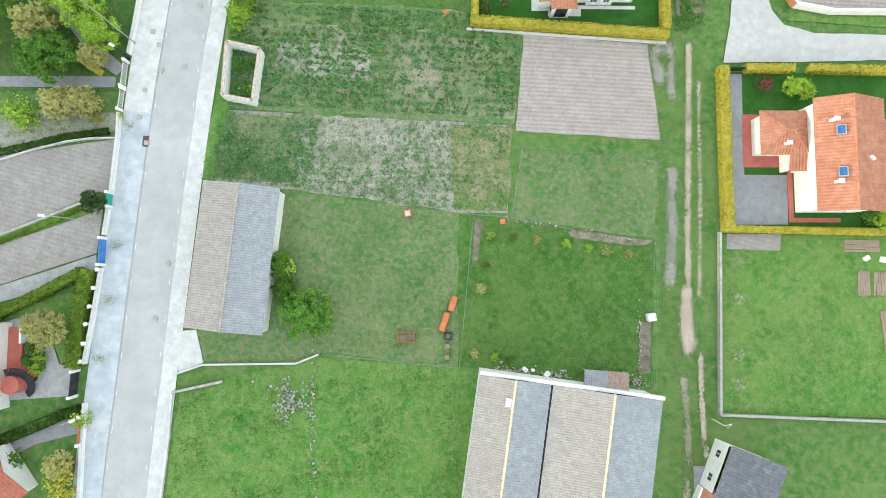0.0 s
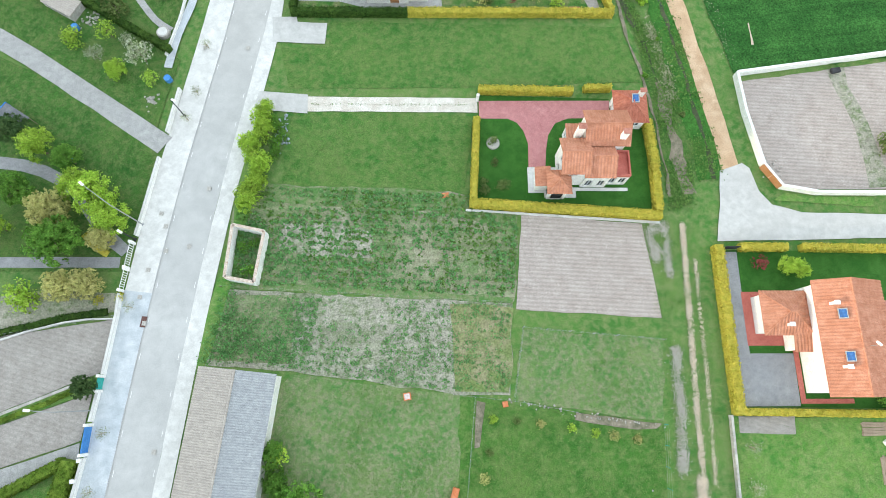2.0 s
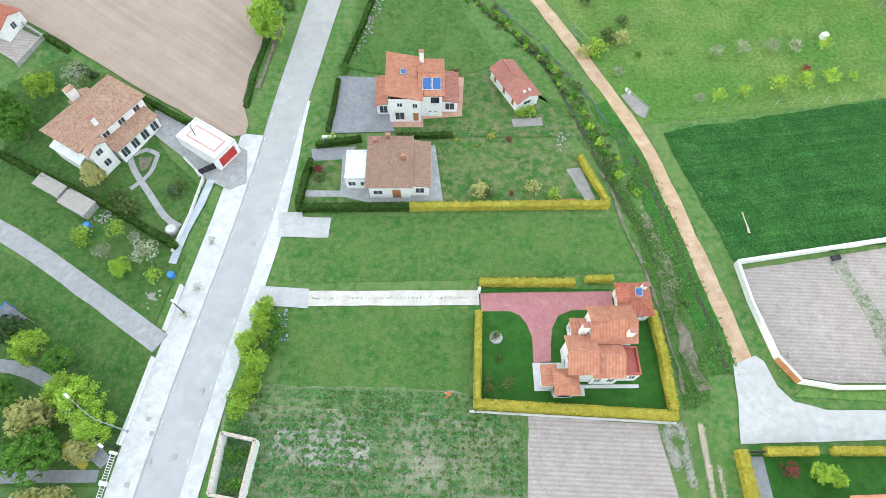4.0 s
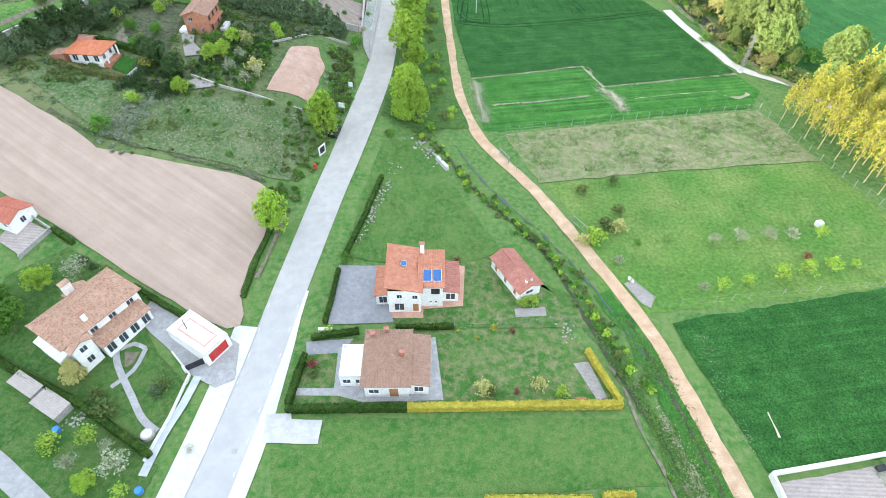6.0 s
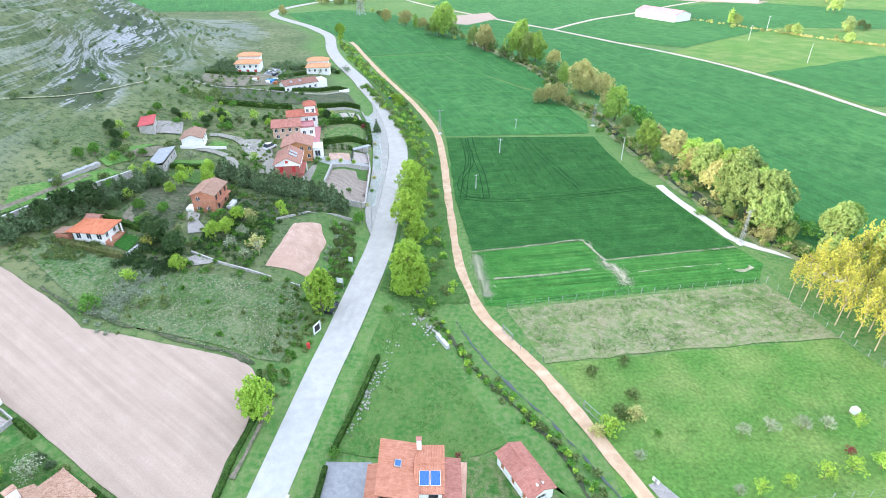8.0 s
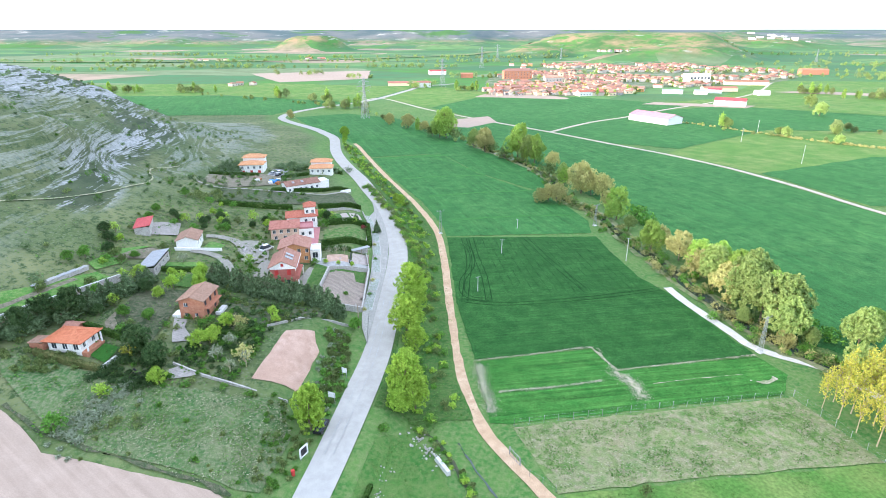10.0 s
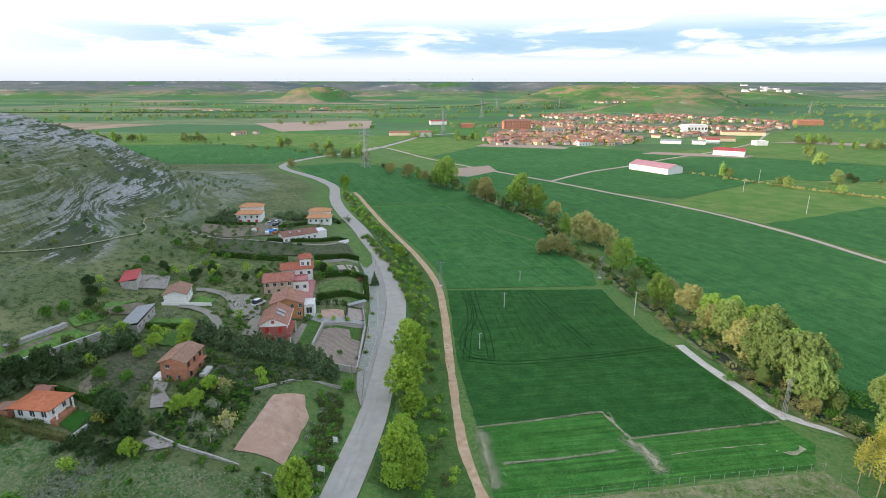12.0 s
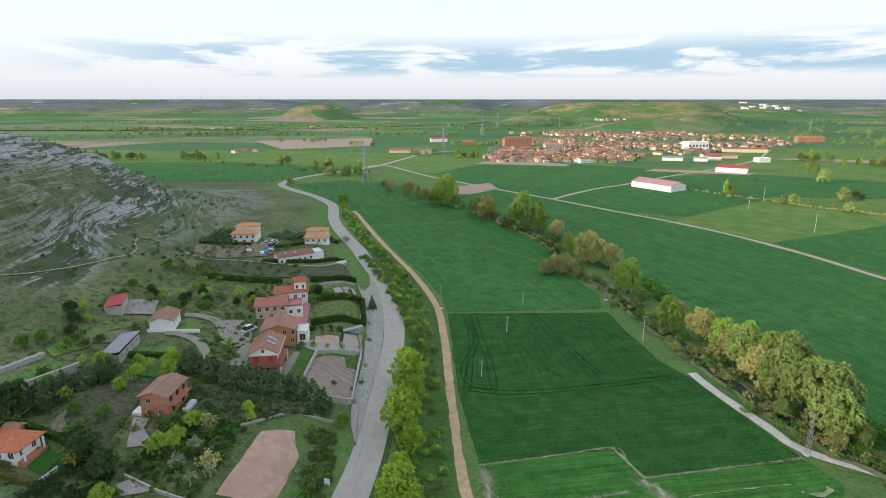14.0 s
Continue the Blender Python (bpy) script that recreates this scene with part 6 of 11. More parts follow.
drape("driveway", [(-26.2, 51.0), (-19.2, 50.5), (-19.1, 47.5), (-26.8, 48.1)], LANECRETE, "grey concrete apron leading off the road", 0.12, 0.0, "driveway")
drape("slab", [(-24.9, 59.1), (-17.2, 58.9), (-17.0, 62.4), (-21.4, 62.6), (-21.6, 63.4), (-25.2, 63.4)], LANECRETE, "broken pale concrete slab beside the road", 0.13, 0.1, "slab")

# house with the long orange roof and grey yard
drape("lawn", [(38.0, 7.0), (62, 6.6), (62, 27.4), (38.0, 27.4)], LAWN, "dark trimmed lawn round the orange-roofed house", 0.06, 0.0, "lawn")
drape("driveway", [(38.0, 27.2), (40.0, 27.2), (39.9, 13.6), (45.6, 13.6), (45.5, 7.0), (37.7, 7.0)], DRIVE, "grey tarmac yard and drive", 0.10, 0.0, "driveway")
drape("terrace", [(39.8, 21.7), (46.3, 21.7), (46.3, 7.9), (52.5, 7.9), (52.5, 7.3), (45.6, 7.3), (45.6, 14.6), (39.8, 14.6)], REDPAVE, "red paved path round the house", 0.12, 0.0, "terrace")
house_b = thing("house", "white house with a long orange tiled gable roof", "house")
block(house_b, 46.5, 54.4, 8.6, 21.8, 5.2, 1.9, "gy", WHITEWALL, TILE, row("S", 7.9, 3, 3.0) + row("S", 7.9, 2, 0.5, 1.2, 1.9), 0.5, 0.42)
block(house_b, 54.4, 57.0, 11.2, 19.6, 3.6, 0.8, "mono_e", WHITEWALL, TILE_RED, row("E", 8.4, 3, 0.9), 0.3)
block(house_b, 41.0, 46.5, 16.1, 20.9, 2.8, 1.4, "hip", WHITEWALL, TILE, row("S", 5.5, 2, 0.8, 1.1, 1.2), 0.45)
block(house_b, 44.6, 46.5, 13.9, 16.1, 2.6, 0.4, "mono_s", WHITEWALL, TILE, [("S", 0.9, 0.0, 1.0, 2.1, "door")], 0.3)
chimney(house_b, 47.6, 19.2, 5.4, 6.9, WHITEWALL, 0.24, WHITEPAINT)
chimney(house_b, 47.8, 11.6, 5.4, 6.9, WHITEWALL, 0.24, WHITEPAINT)
chimney(house_b, 43.4, 16.9, 3.2, 4.3, WHITEWALL, 0.24, WHITEPAINT)
skylight(house_b, pose(48.3, 17.9, 6.55, 0, -24, 0))
skylight(house_b, pose(48.3, 12.8, 6.55, 0, -24, 0))
aerial = thing("roof_aerial", "thin metal television aerial on the roof", "aerial", pose(50.8, 14.0, 6.6))
part("mast", rods(((0, 0, 0), (0, 0, 1.6), 0.03, 0.02, 5)), STEEL, aerial)
part("dish", rods(((0.3, 0.15, 1.0), (0.42, 0.25, 1.05), 0.35, 0.38, 14)), WHITEPAINT, aerial)
HB = "clipped yellow hedge round the orange-roofed house"
hedge([(37.1, 6.6), (37.1, 27.9)], 1.3, 1.5, HEDGE_Y, HB)
hedge([(40.2, 27.7), (46.6, 27.7)], 1.0, 1.4, HEDGE_Y, HB)
hedge([(48.6, 27.7), (62, 27.5)], 1.0, 1.4, HEDGE_Y, HB)
hedge([(36.5, 6.4), (62, 5.9)], 0.8, 1.3, HEDGE_Y, HB)
gate_b = thing("gate", "dark sliding metal gate at the yard", "gate")
part("gate_leaf", box(38.1, 40.0, 27.6, 27.68, 0.1, 1.4), DARKMETAL, gate_b)
plant("redbush", 42.6, 25.6, 1.5)
for x, y, s in ((46.2, 25.0, 0.55), (47.6, 24.6, 0.5), (57.2, 7.6, 0.5)):
    plant("lime", x, y, s)
plant("bush", 55.8, 8.0, 1.1)

# walls and beds of the plot south of it
wall_run([(36.2, 6.0), (35.5, -17.4), (80, -19.4)], 0.7, 0.22, STONEWALL, "low grey block wall round the orchard lawn", coping=STONEWALL)
drape("vegetable_bed", [(37.3, 5.8), (44.4, 5.8), (44.3, 3.6), (37.2, 3.8)], GRAVEL_SOIL, "tilled vegetable bed along the hedge", 0.08, 0.1, "bed")
for x, y in ((38.1, 2.1), (37.9, -2.5), (37.7, -9.6), (37.5, -13.6)):
    plant("bare", x, y, 0.95)
plant("bare", 38.6, -16.2, 0.5)


def plank_stack(x, y, turn, n, length, label):
    ob = thing("plank_stack", label, "planks", at_ground(x, y, turn))
    me = bm_mesh("plank", box(-length / 2, length / 2, -0.14, 0.14, 0, 0.06, 0.01), WOOD)
    for k in range(n):
        part("plank", me, WOOD, ob, at=pose(rng.normal() * 0.1, (k % 5 - 2) * 0.32, 0.05 + 0.075 * (k // 5), 0, 0, rng.normal() * 1.5))


plank_stack(55.2, 4.2, 0, 12, 4.6, "stack of grey weathered planks on the grass")
plank_stack(55.2, -0.7, 90, 10, 3.2, "short stack of weathered boards")
plank_stack(57.3, -0.7, 90, 12, 3.0, "stack of pale boards beside another")
plank_stack(58.2, -7, 95, 15, 5.2, "long stack of grey planks on the lawn")
for x, y in ((55.6, 2.6), (57.8, 2.4)):
    bm = bmesh.new()
    add_box(bm, -0.35, 0.35, -0.28, 0.28, 0, 0.5, 0.03)
    solid("crate", bm, WHITEPAINT, "white plastic crate on the grass", "crate", at_ground(x, y, 20 * x))

# long shed beside the road
shed1 = thing("shed", "long white shed with tan and blue-grey corrugated roof", "shed", pose(-25.5, 2.6, 0, 0, 0, -6.1))
walls(shed1, -4.3, 4.3, -8.8, 8.8, 3.9, WHITEWALL, row("E", 17.6, 4, 2.3, 1.4, 0.7), "y", 0.95)
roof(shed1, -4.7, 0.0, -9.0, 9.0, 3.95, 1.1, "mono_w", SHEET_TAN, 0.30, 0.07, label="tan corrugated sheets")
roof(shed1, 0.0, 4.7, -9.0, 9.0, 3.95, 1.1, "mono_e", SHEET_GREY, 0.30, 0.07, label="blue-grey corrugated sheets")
part("ridge_cap", rods(((0, -9.02, 5.12), (0, 9.02, 5.12), 0.16, 0.16, 6)), SHEET_TAN, shed1)
drape("apron", [(-33.4, -6.6), (-31.2, -6.4), (-30.2, -10.6), (-33.3, -11.8)], CONCRETE, "white concrete apron at the end of the shed", 0.12, 0.0, "apron")

# twin-gabled barn at the edge of the meadow
shed2 = thing("barn", "wide twin-gabled barn with tan and grey sheet roofs", "barn", pose(4.6, -11.0, 0, 0, 0, -8.2))
walls(shed2, 0.2, 21.6, -32, -0.3, 4.9, WHITEWALL, [("N", 5, 1.0, 1.5, 1.0, "window")])
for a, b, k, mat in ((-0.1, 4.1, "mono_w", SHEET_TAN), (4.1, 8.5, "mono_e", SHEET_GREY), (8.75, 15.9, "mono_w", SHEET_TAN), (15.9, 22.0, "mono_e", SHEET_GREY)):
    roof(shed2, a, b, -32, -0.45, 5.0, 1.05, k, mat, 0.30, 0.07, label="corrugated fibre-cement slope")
part("valley_gutter", box(8.4, 8.85, -32, -0.4, 4.75, 4.9), DARKMETAL, shed2)
for x in (4.1, 15.9):
    part("ridge_cap", rods(((x, -32, 6.08), (x, -0.4, 6.08), 0.15, 0.15, 6)), CREAM, shed2)
bm = bmesh.new()
for q in ((-0.1, 8.6), (8.6, 22.1)):
    ym = (q[0] + q[1]) / 2
    add_box(bm, q[0], q[1], -0.42, 0.0, 4.6, 5.35)
part("parapet", bm, WHITEWALL, shed2)
part("roof_light", box(3.2, 3.9, -3.6, -2.6, 5.85, 6.05, 0.03), WHITEPAINT, shed2)
lean = thing("lean_to", "patched lean-to with rusty and grey corrugated sheets", "shed", pose(17.6, -12.9, 0, 0, 0, -5))
roof(lean, 0, 2.9, -1.0, 1.6, 2.2, 0.35, "mono_n", SHEET_GREY, 0.2, 0.05, False)
roof(lean, 2.9, 5.6, -1.0, 1.6, 2.15, 0.3, "mono_n", surface("rusty_sheet", [(0.30, 0.20, 0.17), (0.42, 0.22, 0.17), (0.36, 0.33, 0.31)], (0.9, 3.0, 8.0), bump=0.2), 0.2, 0.05, False)
for px in (0.1, 2.8, 5.4):
    part("post", box(px, px + 0.12, 1.4, 1.52, 0, 2.2), WOOD, lean)
stones("rubble_heap", (8.6, -11.8), (3.6, 0.7), 60, 0.22, "row of pale stones and bags along the barn wall", -8)
stones("rubble_heap", (14.5, -12.4), (2.6, 0.6), 50, 0.2, "bricks and stones along the barn wall", -8)
stones("rubble_heap", (24.6, -13.0), (1.6, 0.8), 60, 0.17, "junk and bricks behind the barn", -8)
for x, y, s in ((10.6, -11.6, 0.8), (11.6, -11.7, 0.6), (13.4, -12.2, 0.9)):
    solid("sack", box(-0.45 * s, 0.45 * s, -0.35 * s, 0.35 * s, 0, 0.8 * s, 0.12), WHITEPAINT, "white builder's sack by the barn wall", "sack", at_ground(x, y, 30 * x))
drape("soil_bed", [(25.6, -5.6), (27.0, -5.6), (26.8, -12.2), (25.2, -12.2)], EARTH, "narrow earth bed edged with bricks", 0.08, 0.1, "bed")
stones("brick_edging", (25.5, -8.8), (0.3, 6), 50, 0.16, "row of loose bricks along the bed")
solid("water_tank", box(-0.55, 0.55, -0.5, 0.5, 0, 1.0, 0.1), WHITEPAINT, "white plastic water tank at the fence", "tank", at_ground(26.9, -5.0, 8))

# small slate-roofed house at the lane
house_s = thing("house", "small white house with a dark slate-grey roof", "house", pose(34.9, -20.1, 0, 0, 0, -22))
block(house_s, 0.2, 7.6, -6.4, -0.3, 3.4, 0.9, "mono_e", WHITEWALL, SHEET_DARK, row("W", 6.1, 2, 1.0) + row("S", 7.4, 2, 1.0), 0.2)
part("terrace", box(0.2, 4.2, -12, -6.5, 0, 0.4), TILE, house_s, "orange tiled terrace")
part("parapet", box(0.0, 0.25, -12, -6.5, 0, 1.2), WHITEWALL, house_s)
drape("driveway", [(32.0, -23.9), (34.2, -23.9), (34.0, -31), (32.0, -31)], DRIVE, "grey concrete patch by the lane", 0.09, 0.05, "driveway")
part("rail", rods(((34.6, -18.0, 0), (35.6, -18.6, 1.2), 0.04, 0.04, 5), ((35.6, -18.6, 1.2), (36.6, -18.4, 1.2), 0.04, 0.04, 5), ((36.6, -18.4, 1.2), (36.6, -19.2, 0), 0.04, 0.04, 5)), WHITEPAINT, thing("handrail", "white tubular handrail beside the small house", "rail"))

# roofless ruin overgrown inside
wall_run([(-27.5, 30.3), (-23.3, 29.4), (-24.1, 22.6), (-27.9, 23.3), (-27.5, 30.3)], 2.1, 0.32, WHITEWALL, "roofless white-walled ruin overgrown inside", "ruin", coping=surface("worn_brick_top", [(0.54, 0.46, 0.39), (0.62, 0.56, 0.50), (0.46, 0.34, 0.27)], (0.8, 4.0), bump=0.4), category="ruin")
for x, y, s in ((-25.2, 24.4, 0.9), (-26.4, 27.6, 0.8), (-25.0, 28.2, 0.7)):
    plant("bush", x, y, s)
# fences and things in the paddocks
wall_run([(-33.4, -11.9), (-30.2, -10.8), (-18.5, -10.7), (-15.7, -9.6)], 0.5, 0.22, CONCRETE, "low curved pale concrete wall")
wall_run([(-33.8, -14.2), (-27.7, -12.9)], 0.6, 0.3, STONEWALL, "low crumbling stone wall stub")
wall_run([(-34.0, -14.4), (-34.3, -20), (-35.3, -30)], 0.45, 0.3, CONCRETE, "low concrete edge wall of the road")
fence([(-15.6, -9.5), (2.0, -11.3)], 2.6, 1.1, "thin wire fence across the meadow")
fence([(4.1, 8.3), (2.2, -11.2)], 2.4, 1.3, "wire fence between the plots")
fence([(1.4, 8.6), (9.0, 7.8), (16.8, 6.4)], 2.4, 1.2, "wire fence at the plot corner")
fence([(9.0, 7.8), (10.5, 17.0), (28.8, 15.4)], 3.0, 1.3, "wire fence round the grass patch", STEEL, 0.05)
fence([(27.8, 4.9), (27.3, -5), (27.0, -14)], 2.4, 1.5, "green mesh fence along the lane", TEALPAINT, net=STEEL)
fence([(-28.8, 22.4), (-18, 21.8), (9.2, 20.2)], 4.5, 1.0, "sagging wire fence between fallow plots", WOOD, 0.045, 2)
drape("soil_bed", [(16.8, 6.4), (27.6, 4.9), (26.8, 4.3), (24.2, 4.2), (18, 5.1), (16.6, 5.5)], EARTH, "strip of bare pale soil along the wall", 0.09, 0.15, "bed")
stones("stone_row", (13.8, 7.0), (5, 0.3), 24, 0.15, "row of pale stones along the fence", -8)
stones("stone_row", (22, 5.4), (8, 0.3), 40, 0.15, "row of pale stones along the bed", -8)
drape("soil_bed", [(4.3, 7.8), (5.3, 7.6), (4.6, 2.2), (3.8, 2.2)], EARTH, "strip of bare soil along the fence", 0.09, 0.2, "bed")
for (x, y), k in zip(((6.3, 5.6), (9.3, 5.4), (12.2, 5.0), (16.1, 4.5), (19.0, 3.9), (21.3, 3.6), (24.2, 3.2), (5.7, 1.7), (5.1, -1.3), (4.1, -9.6), (6.7, -10.0), (8.8, -10.3)), ("limebush", "olive", "tanshrub", "limebush", "limebush", "tanshrub", "tanshrub", "olive", "tanshrub", "tanshrub", "limebush", "bush")):
    plant(k, x, y, 0.5, group="young shrubs in the plot")


def trough(x, y, turn, sx, sy, hh, mat, fill, label, name="trough"):
    ob = thing(name, label, "trough", at_ground(x, y, turn))
    bm = bmesh.new()
    for q in ((-sx, sx, -sy, -sy + 0.1), (-sx, sx, sy - 0.1, sy), (-sx, -sx + 0.1, -sy + 0.1, sy - 0.1), (sx - 0.1, sx, -sy + 0.1, sy - 0.1)):
        add_box(bm, *q, 0, hh)
    part("side", bm, mat, ob)
    part("filling", box(-sx + 0.1, sx - 0.1, -sy + 0.1, sy - 0.1, 0.05, hh * 0.7), fill, ob)


trough(-4.6, -7.4, -3, 1.05, 0.65, 0.8, RUST, EARTH, "rusty iron feeding trough on the grass")
trough(0.8, -7.3, 0, 0.5, 0.45, 0.7, DARKMETAL, EARTH, "small dark metal bin on the grass", "bin")
trough(-4.4, 8.4, 10, 0.45, 0.45, 0.9, ORANGEPAINT, WHITEPAINT, "small orange brick well head", "well")
for x, y, l, t in ((0.3, -5.5, 1.2, 72), (1.4, -3.2, 0.95, 74)):
    ob = thing("tank_trailer", "faded orange metal tank lying on the grass", "tank", at_ground(x, y, t))
    part("tank", rods(((-l, 0, 0.5), (l, 0, 0.5), 0.42, 0.42, 14)), ORANGEPAINT, ob)
    part("cradle", box(-l * 0.7, l * 0.7, -0.35, 0.35, 0.0, 0.2), RUST, ob)
for x, y in ((0.6, -10.0), (0.7, -8.6)):
    solid("crate", box(-0.3, 0.3, -0.3, 0.3, 0, 0.5, 0.03), WOOD, "small wooden crate by the fence", "crate", at_ground(x, y, 12))
solid("cover_slab", box(-0.5, 0.5, -0.35, 0.35, 0, 0.25, 0.04), ORANGEPAINT, "orange brick well cover in the meadow", "well", at_ground(0.5, 35.2, 8))
solid("manhole_lid", box(-0.35, 0.35, -0.35, 0.35, 0, 0.3, 0.05), ORANGEPAINT, "round reddish lid in the grass", "lid", at_ground(7.9, 7.4, 8))
stones("rubble_heap", (-19.3, -15.2), (2.2, 3.0), 150, 0.22, "heap of broken limestone rubble in the meadow")
stones("stone_row", (-16.4, -17), (0.5, 8), 50, 0.2, "line of half-buried stones in the meadow")
stones("stone_row", (-16.1, -27), (0.5, 8), 40, 0.2, "line of half-buried stones in the meadow")
plant("broad", -16.6, -4.3, 1.0, 0.8)
plant("limebush", -20.0, 1.6, 1.3)
plant("bush", -19.6, -1.4, 1.5)
plant("broad", -20.4, 1.9, 0.48, 1.0)
plant("broad", -20.0, -1.6, 0.42, 0.9)
plant("bush", -19.4, -3.2, 1.2)
for k in range(16):
    plant("limebush" if k % 3 else "lime", -25.6 + rng.normal() * 0.7, 33.5 + k * 0.92, 1.15 if k % 3 else 0.55, 1.1, "roadside thicket")
for k in range(5):
    plant("bush", -23.2 + rng.normal() * 0.5, 41 + k * 1.3, 0.9)
stones("junk_heap", (-22.5, 44), (0.9, 3.4), 60, 0.25, "heap of bluish junk beside the thicket", 0, surface("blue_grey_junk", [(0.30, 0.36, 0.44), (0.46, 0.50, 0.55)], (0.8, 4.0), leaf=0.3))
ribbon("verge", [(-30.8, 12), (-28.6, 22), (-27.4, 31), (-25.6, 47)], -0.9, 0.9, LUSH, "dark green overgrown verge", 0.07, ragged=0.4, category="verge")

# lane with wheel ruts and wet patches
GREYMUD = surface("grey_dried_mud", [(0.40, 0.37, 0.32), (0.48, 0.45, 0.40)], (0.6, 4.0), leaf=0.2)
litter("lane_rut", [(33.0, 31), (32.6, 20), (32.2, 8), (31.7, -7.8)], 0.42, 9000, 0.075, SANDCLOD, "bare sandy wheel rut of the grass lane", "lane", 0.01)
litter("lane_rut", [(31.7, -1.6), (31.6, -5), (31.9, -9)], 0.75, 5200, 0.085, SANDCLOD, "bare sandy patch in the grass lane", "lane", 0.01)
litter("lane_rut", [(33.3, -10), (33.3, -16), (33.6, -22.5)], 0.35, 3000, 0.08, SANDCLOD, "sandy wheel rut near the small house", "lane", 0.01)
litter("lane_rut", [(31.0, -13), (31.4, -20), (31.0, -28)], 0.5, 1500, 0.08, STRAW, "thin worn wheel rut in the grass", "lane", 0.01)
litter("lane_rut", [(34.2, 26), (33.8, 8), (33.4, -2)], 0.34, 1900, 0.07, SANDCLOD, "faint second wheel rut of the grass lane", "lane", 0.01)
litter("dried_mud", [(30.2, 14), (30.1, 6.9), (29.6, -0.5)], 0.75, 4200, 0.08, GREYMUD, "grey dried mud along the lane", "mud", 0.01)
litter("dried_mud", [(28.6, 31), (28.9, 26.5)], 0.9, 2600, 0.085, GREYMUD, "grey dried mud at the plot edge", "mud", 0.01)
litter("dried_mud", [(30.4, 31), (30.6, 24)], 0.6, 1200, 0.08, GREYMUD, "pale puddle rim beside the lane", "mud", 0.01)
# weeds and tufts on the plots


def weed_rows(outline, count, step, size, material, label, seed, dense):
    """Broad-leaved weeds that came up along the old drill rows, one leafy rosette after another."""
    xs, ys = [p[0] for p in outline], [p[1] for p in outline]
    pts = []
    while len(pts) < count:
        x, y = rng.uniform(min(xs), max(xs)), rng.uniform(min(ys), max(ys))
        y = round((y + 0.045 * x) / step) * step - 0.045 * x + rng.normal() * 0.2
        inside = False
        for i in range(len(outline)):
            (x1, y1), (x2, y2) = outline[i], outline[i - 1]
            if (y1 > y) != (y2 > y) and x < (x2 - x1) * (y - y1) / (y2 - y1) + x1:
                inside = not inside
        if not inside or noise.noise((x * 0.13, y * 0.13, seed)) + 0.5 * noise.noise((x * 0.4, y * 0.4, seed)) < rng.uniform(-0.5, 0.4) - dense:
            continue
        for _ in range(6):
            pts.append((x + rng.normal() * 0.13, y + rng.normal() * 0.13, 0.12 + abs(rng.normal()) * 0.12))
    q, f = leaf_quads(np.array(pts), size, lift=3.2)
    return tagged(new("weeds", mesh_from("weeds", q, f, material)), label, "weeds", kind="stuff")


FALLOW = [(-27.6, 36.4), (3.3, 35.2), (10.4, 32.2), (9.4, 21.2), (-28.0, 23)]
SPARSEPLOT = [(-29, 21.4), (9, 20), (8.4, 9), (1.4, 9), (-18.8, 11.8), (-30, 13)]
drape("field", [(-30, 13), (-29.2, 21.6), (-18.4, 21.2), (-19.4, 12.0)], WEEDY, "greener weedy end of the dry plot", 0.052, 1.0)
drape("field", [(1.0, 20.2), (9.2, 19.6), (8.4, 8.8), (1.8, 9.0)], ROUGHGRASS, "brownish grassy end of the dry plot", 0.052, 0.6)
drape("field", [(-28.6, 23.4), (9.4, 21.0), (9.3, 20.2), (-29, 22.2)], WORN, "grassy baulk between the two fallow plots", 0.06, 0.3)
drape("field", [(-28, 37), (3.3, 35.4), (10.6, 32.4), (10.2, 29.4), (2.6, 32.6), (-27.4, 34.0)], WORN, "greener grassy upper edge of the fallow plot", 0.06, 0.7)
drape("field", [(-21.5, 31.6), (-14, 31.2), (-8.6, 29.6), (-9.4, 26.8), (-17, 26.2), (-22, 27.6)], SPARSE, "barer pale patch in the fallow plot", 0.058, 1.2)
weed_rows(FALLOW, 8500, 0.95, 0.15, LEAF_SHADE, "rows of dark green weeds on the fallow plot", 3.0, 0.12)
weed_rows(FALLOW, 5000, 0.95, 0.13, LEAF_GRASS, "yellow-green weeds between the rows of the fallow plot", 8.0, 0.0)
weed_rows(SPARSEPLOT, 7000, 0.8, 0.09, LEAF_SHADE, "small green weeds in rows on the dry soil", 5.0, 0.05)
weed_rows([(-29, 21.4), (-16, 20.8), (-17.4, 11.8), (-30, 13)], 2400, 0.8, 0.11, LEAF_SHADE, "denser green weeds at the end of the dry plot", 6.0, 0.0)
scatter("weeds", [(-30.6, 12.4), (-28, 23), (-26.6, 32), (-24.4, 32), (-22.2, 26), (-22.6, 21), (-24, 14)], 3000, 0.12, LEAF_SHADE, "dark rank weeds round the ruin", "weeds", 0.5, 8, 0.35, 0.3)
scatter("grass_tufts", [(2.4, 8), (27.4, 4.7), (26.8, -11), (3, -10.6)], 6760, 0.055, LEAF_GRASS, "short clover tufts in the mown plot", "grass", 2.6, 5, 0.3, 0.02)
scatter("grass_tufts", [(36.8, 5.4), (36.2, -16.8), (62, -18.6), (62, 5)], 5460, 0.055, LEAF_GRASS, "short tufts in the orchard lawn", "grass", 2.6, 5, 0.3, 0.02)
scatter("grass_tufts", [(-18, 10.6), (1, 8.4), (2, -10.6), (-15, -9)], 5460, 0.055, LEAF_GRASS, "tufts of grass in the worn paddock", "grass", 2.6, 5, 0.35, 0.02)
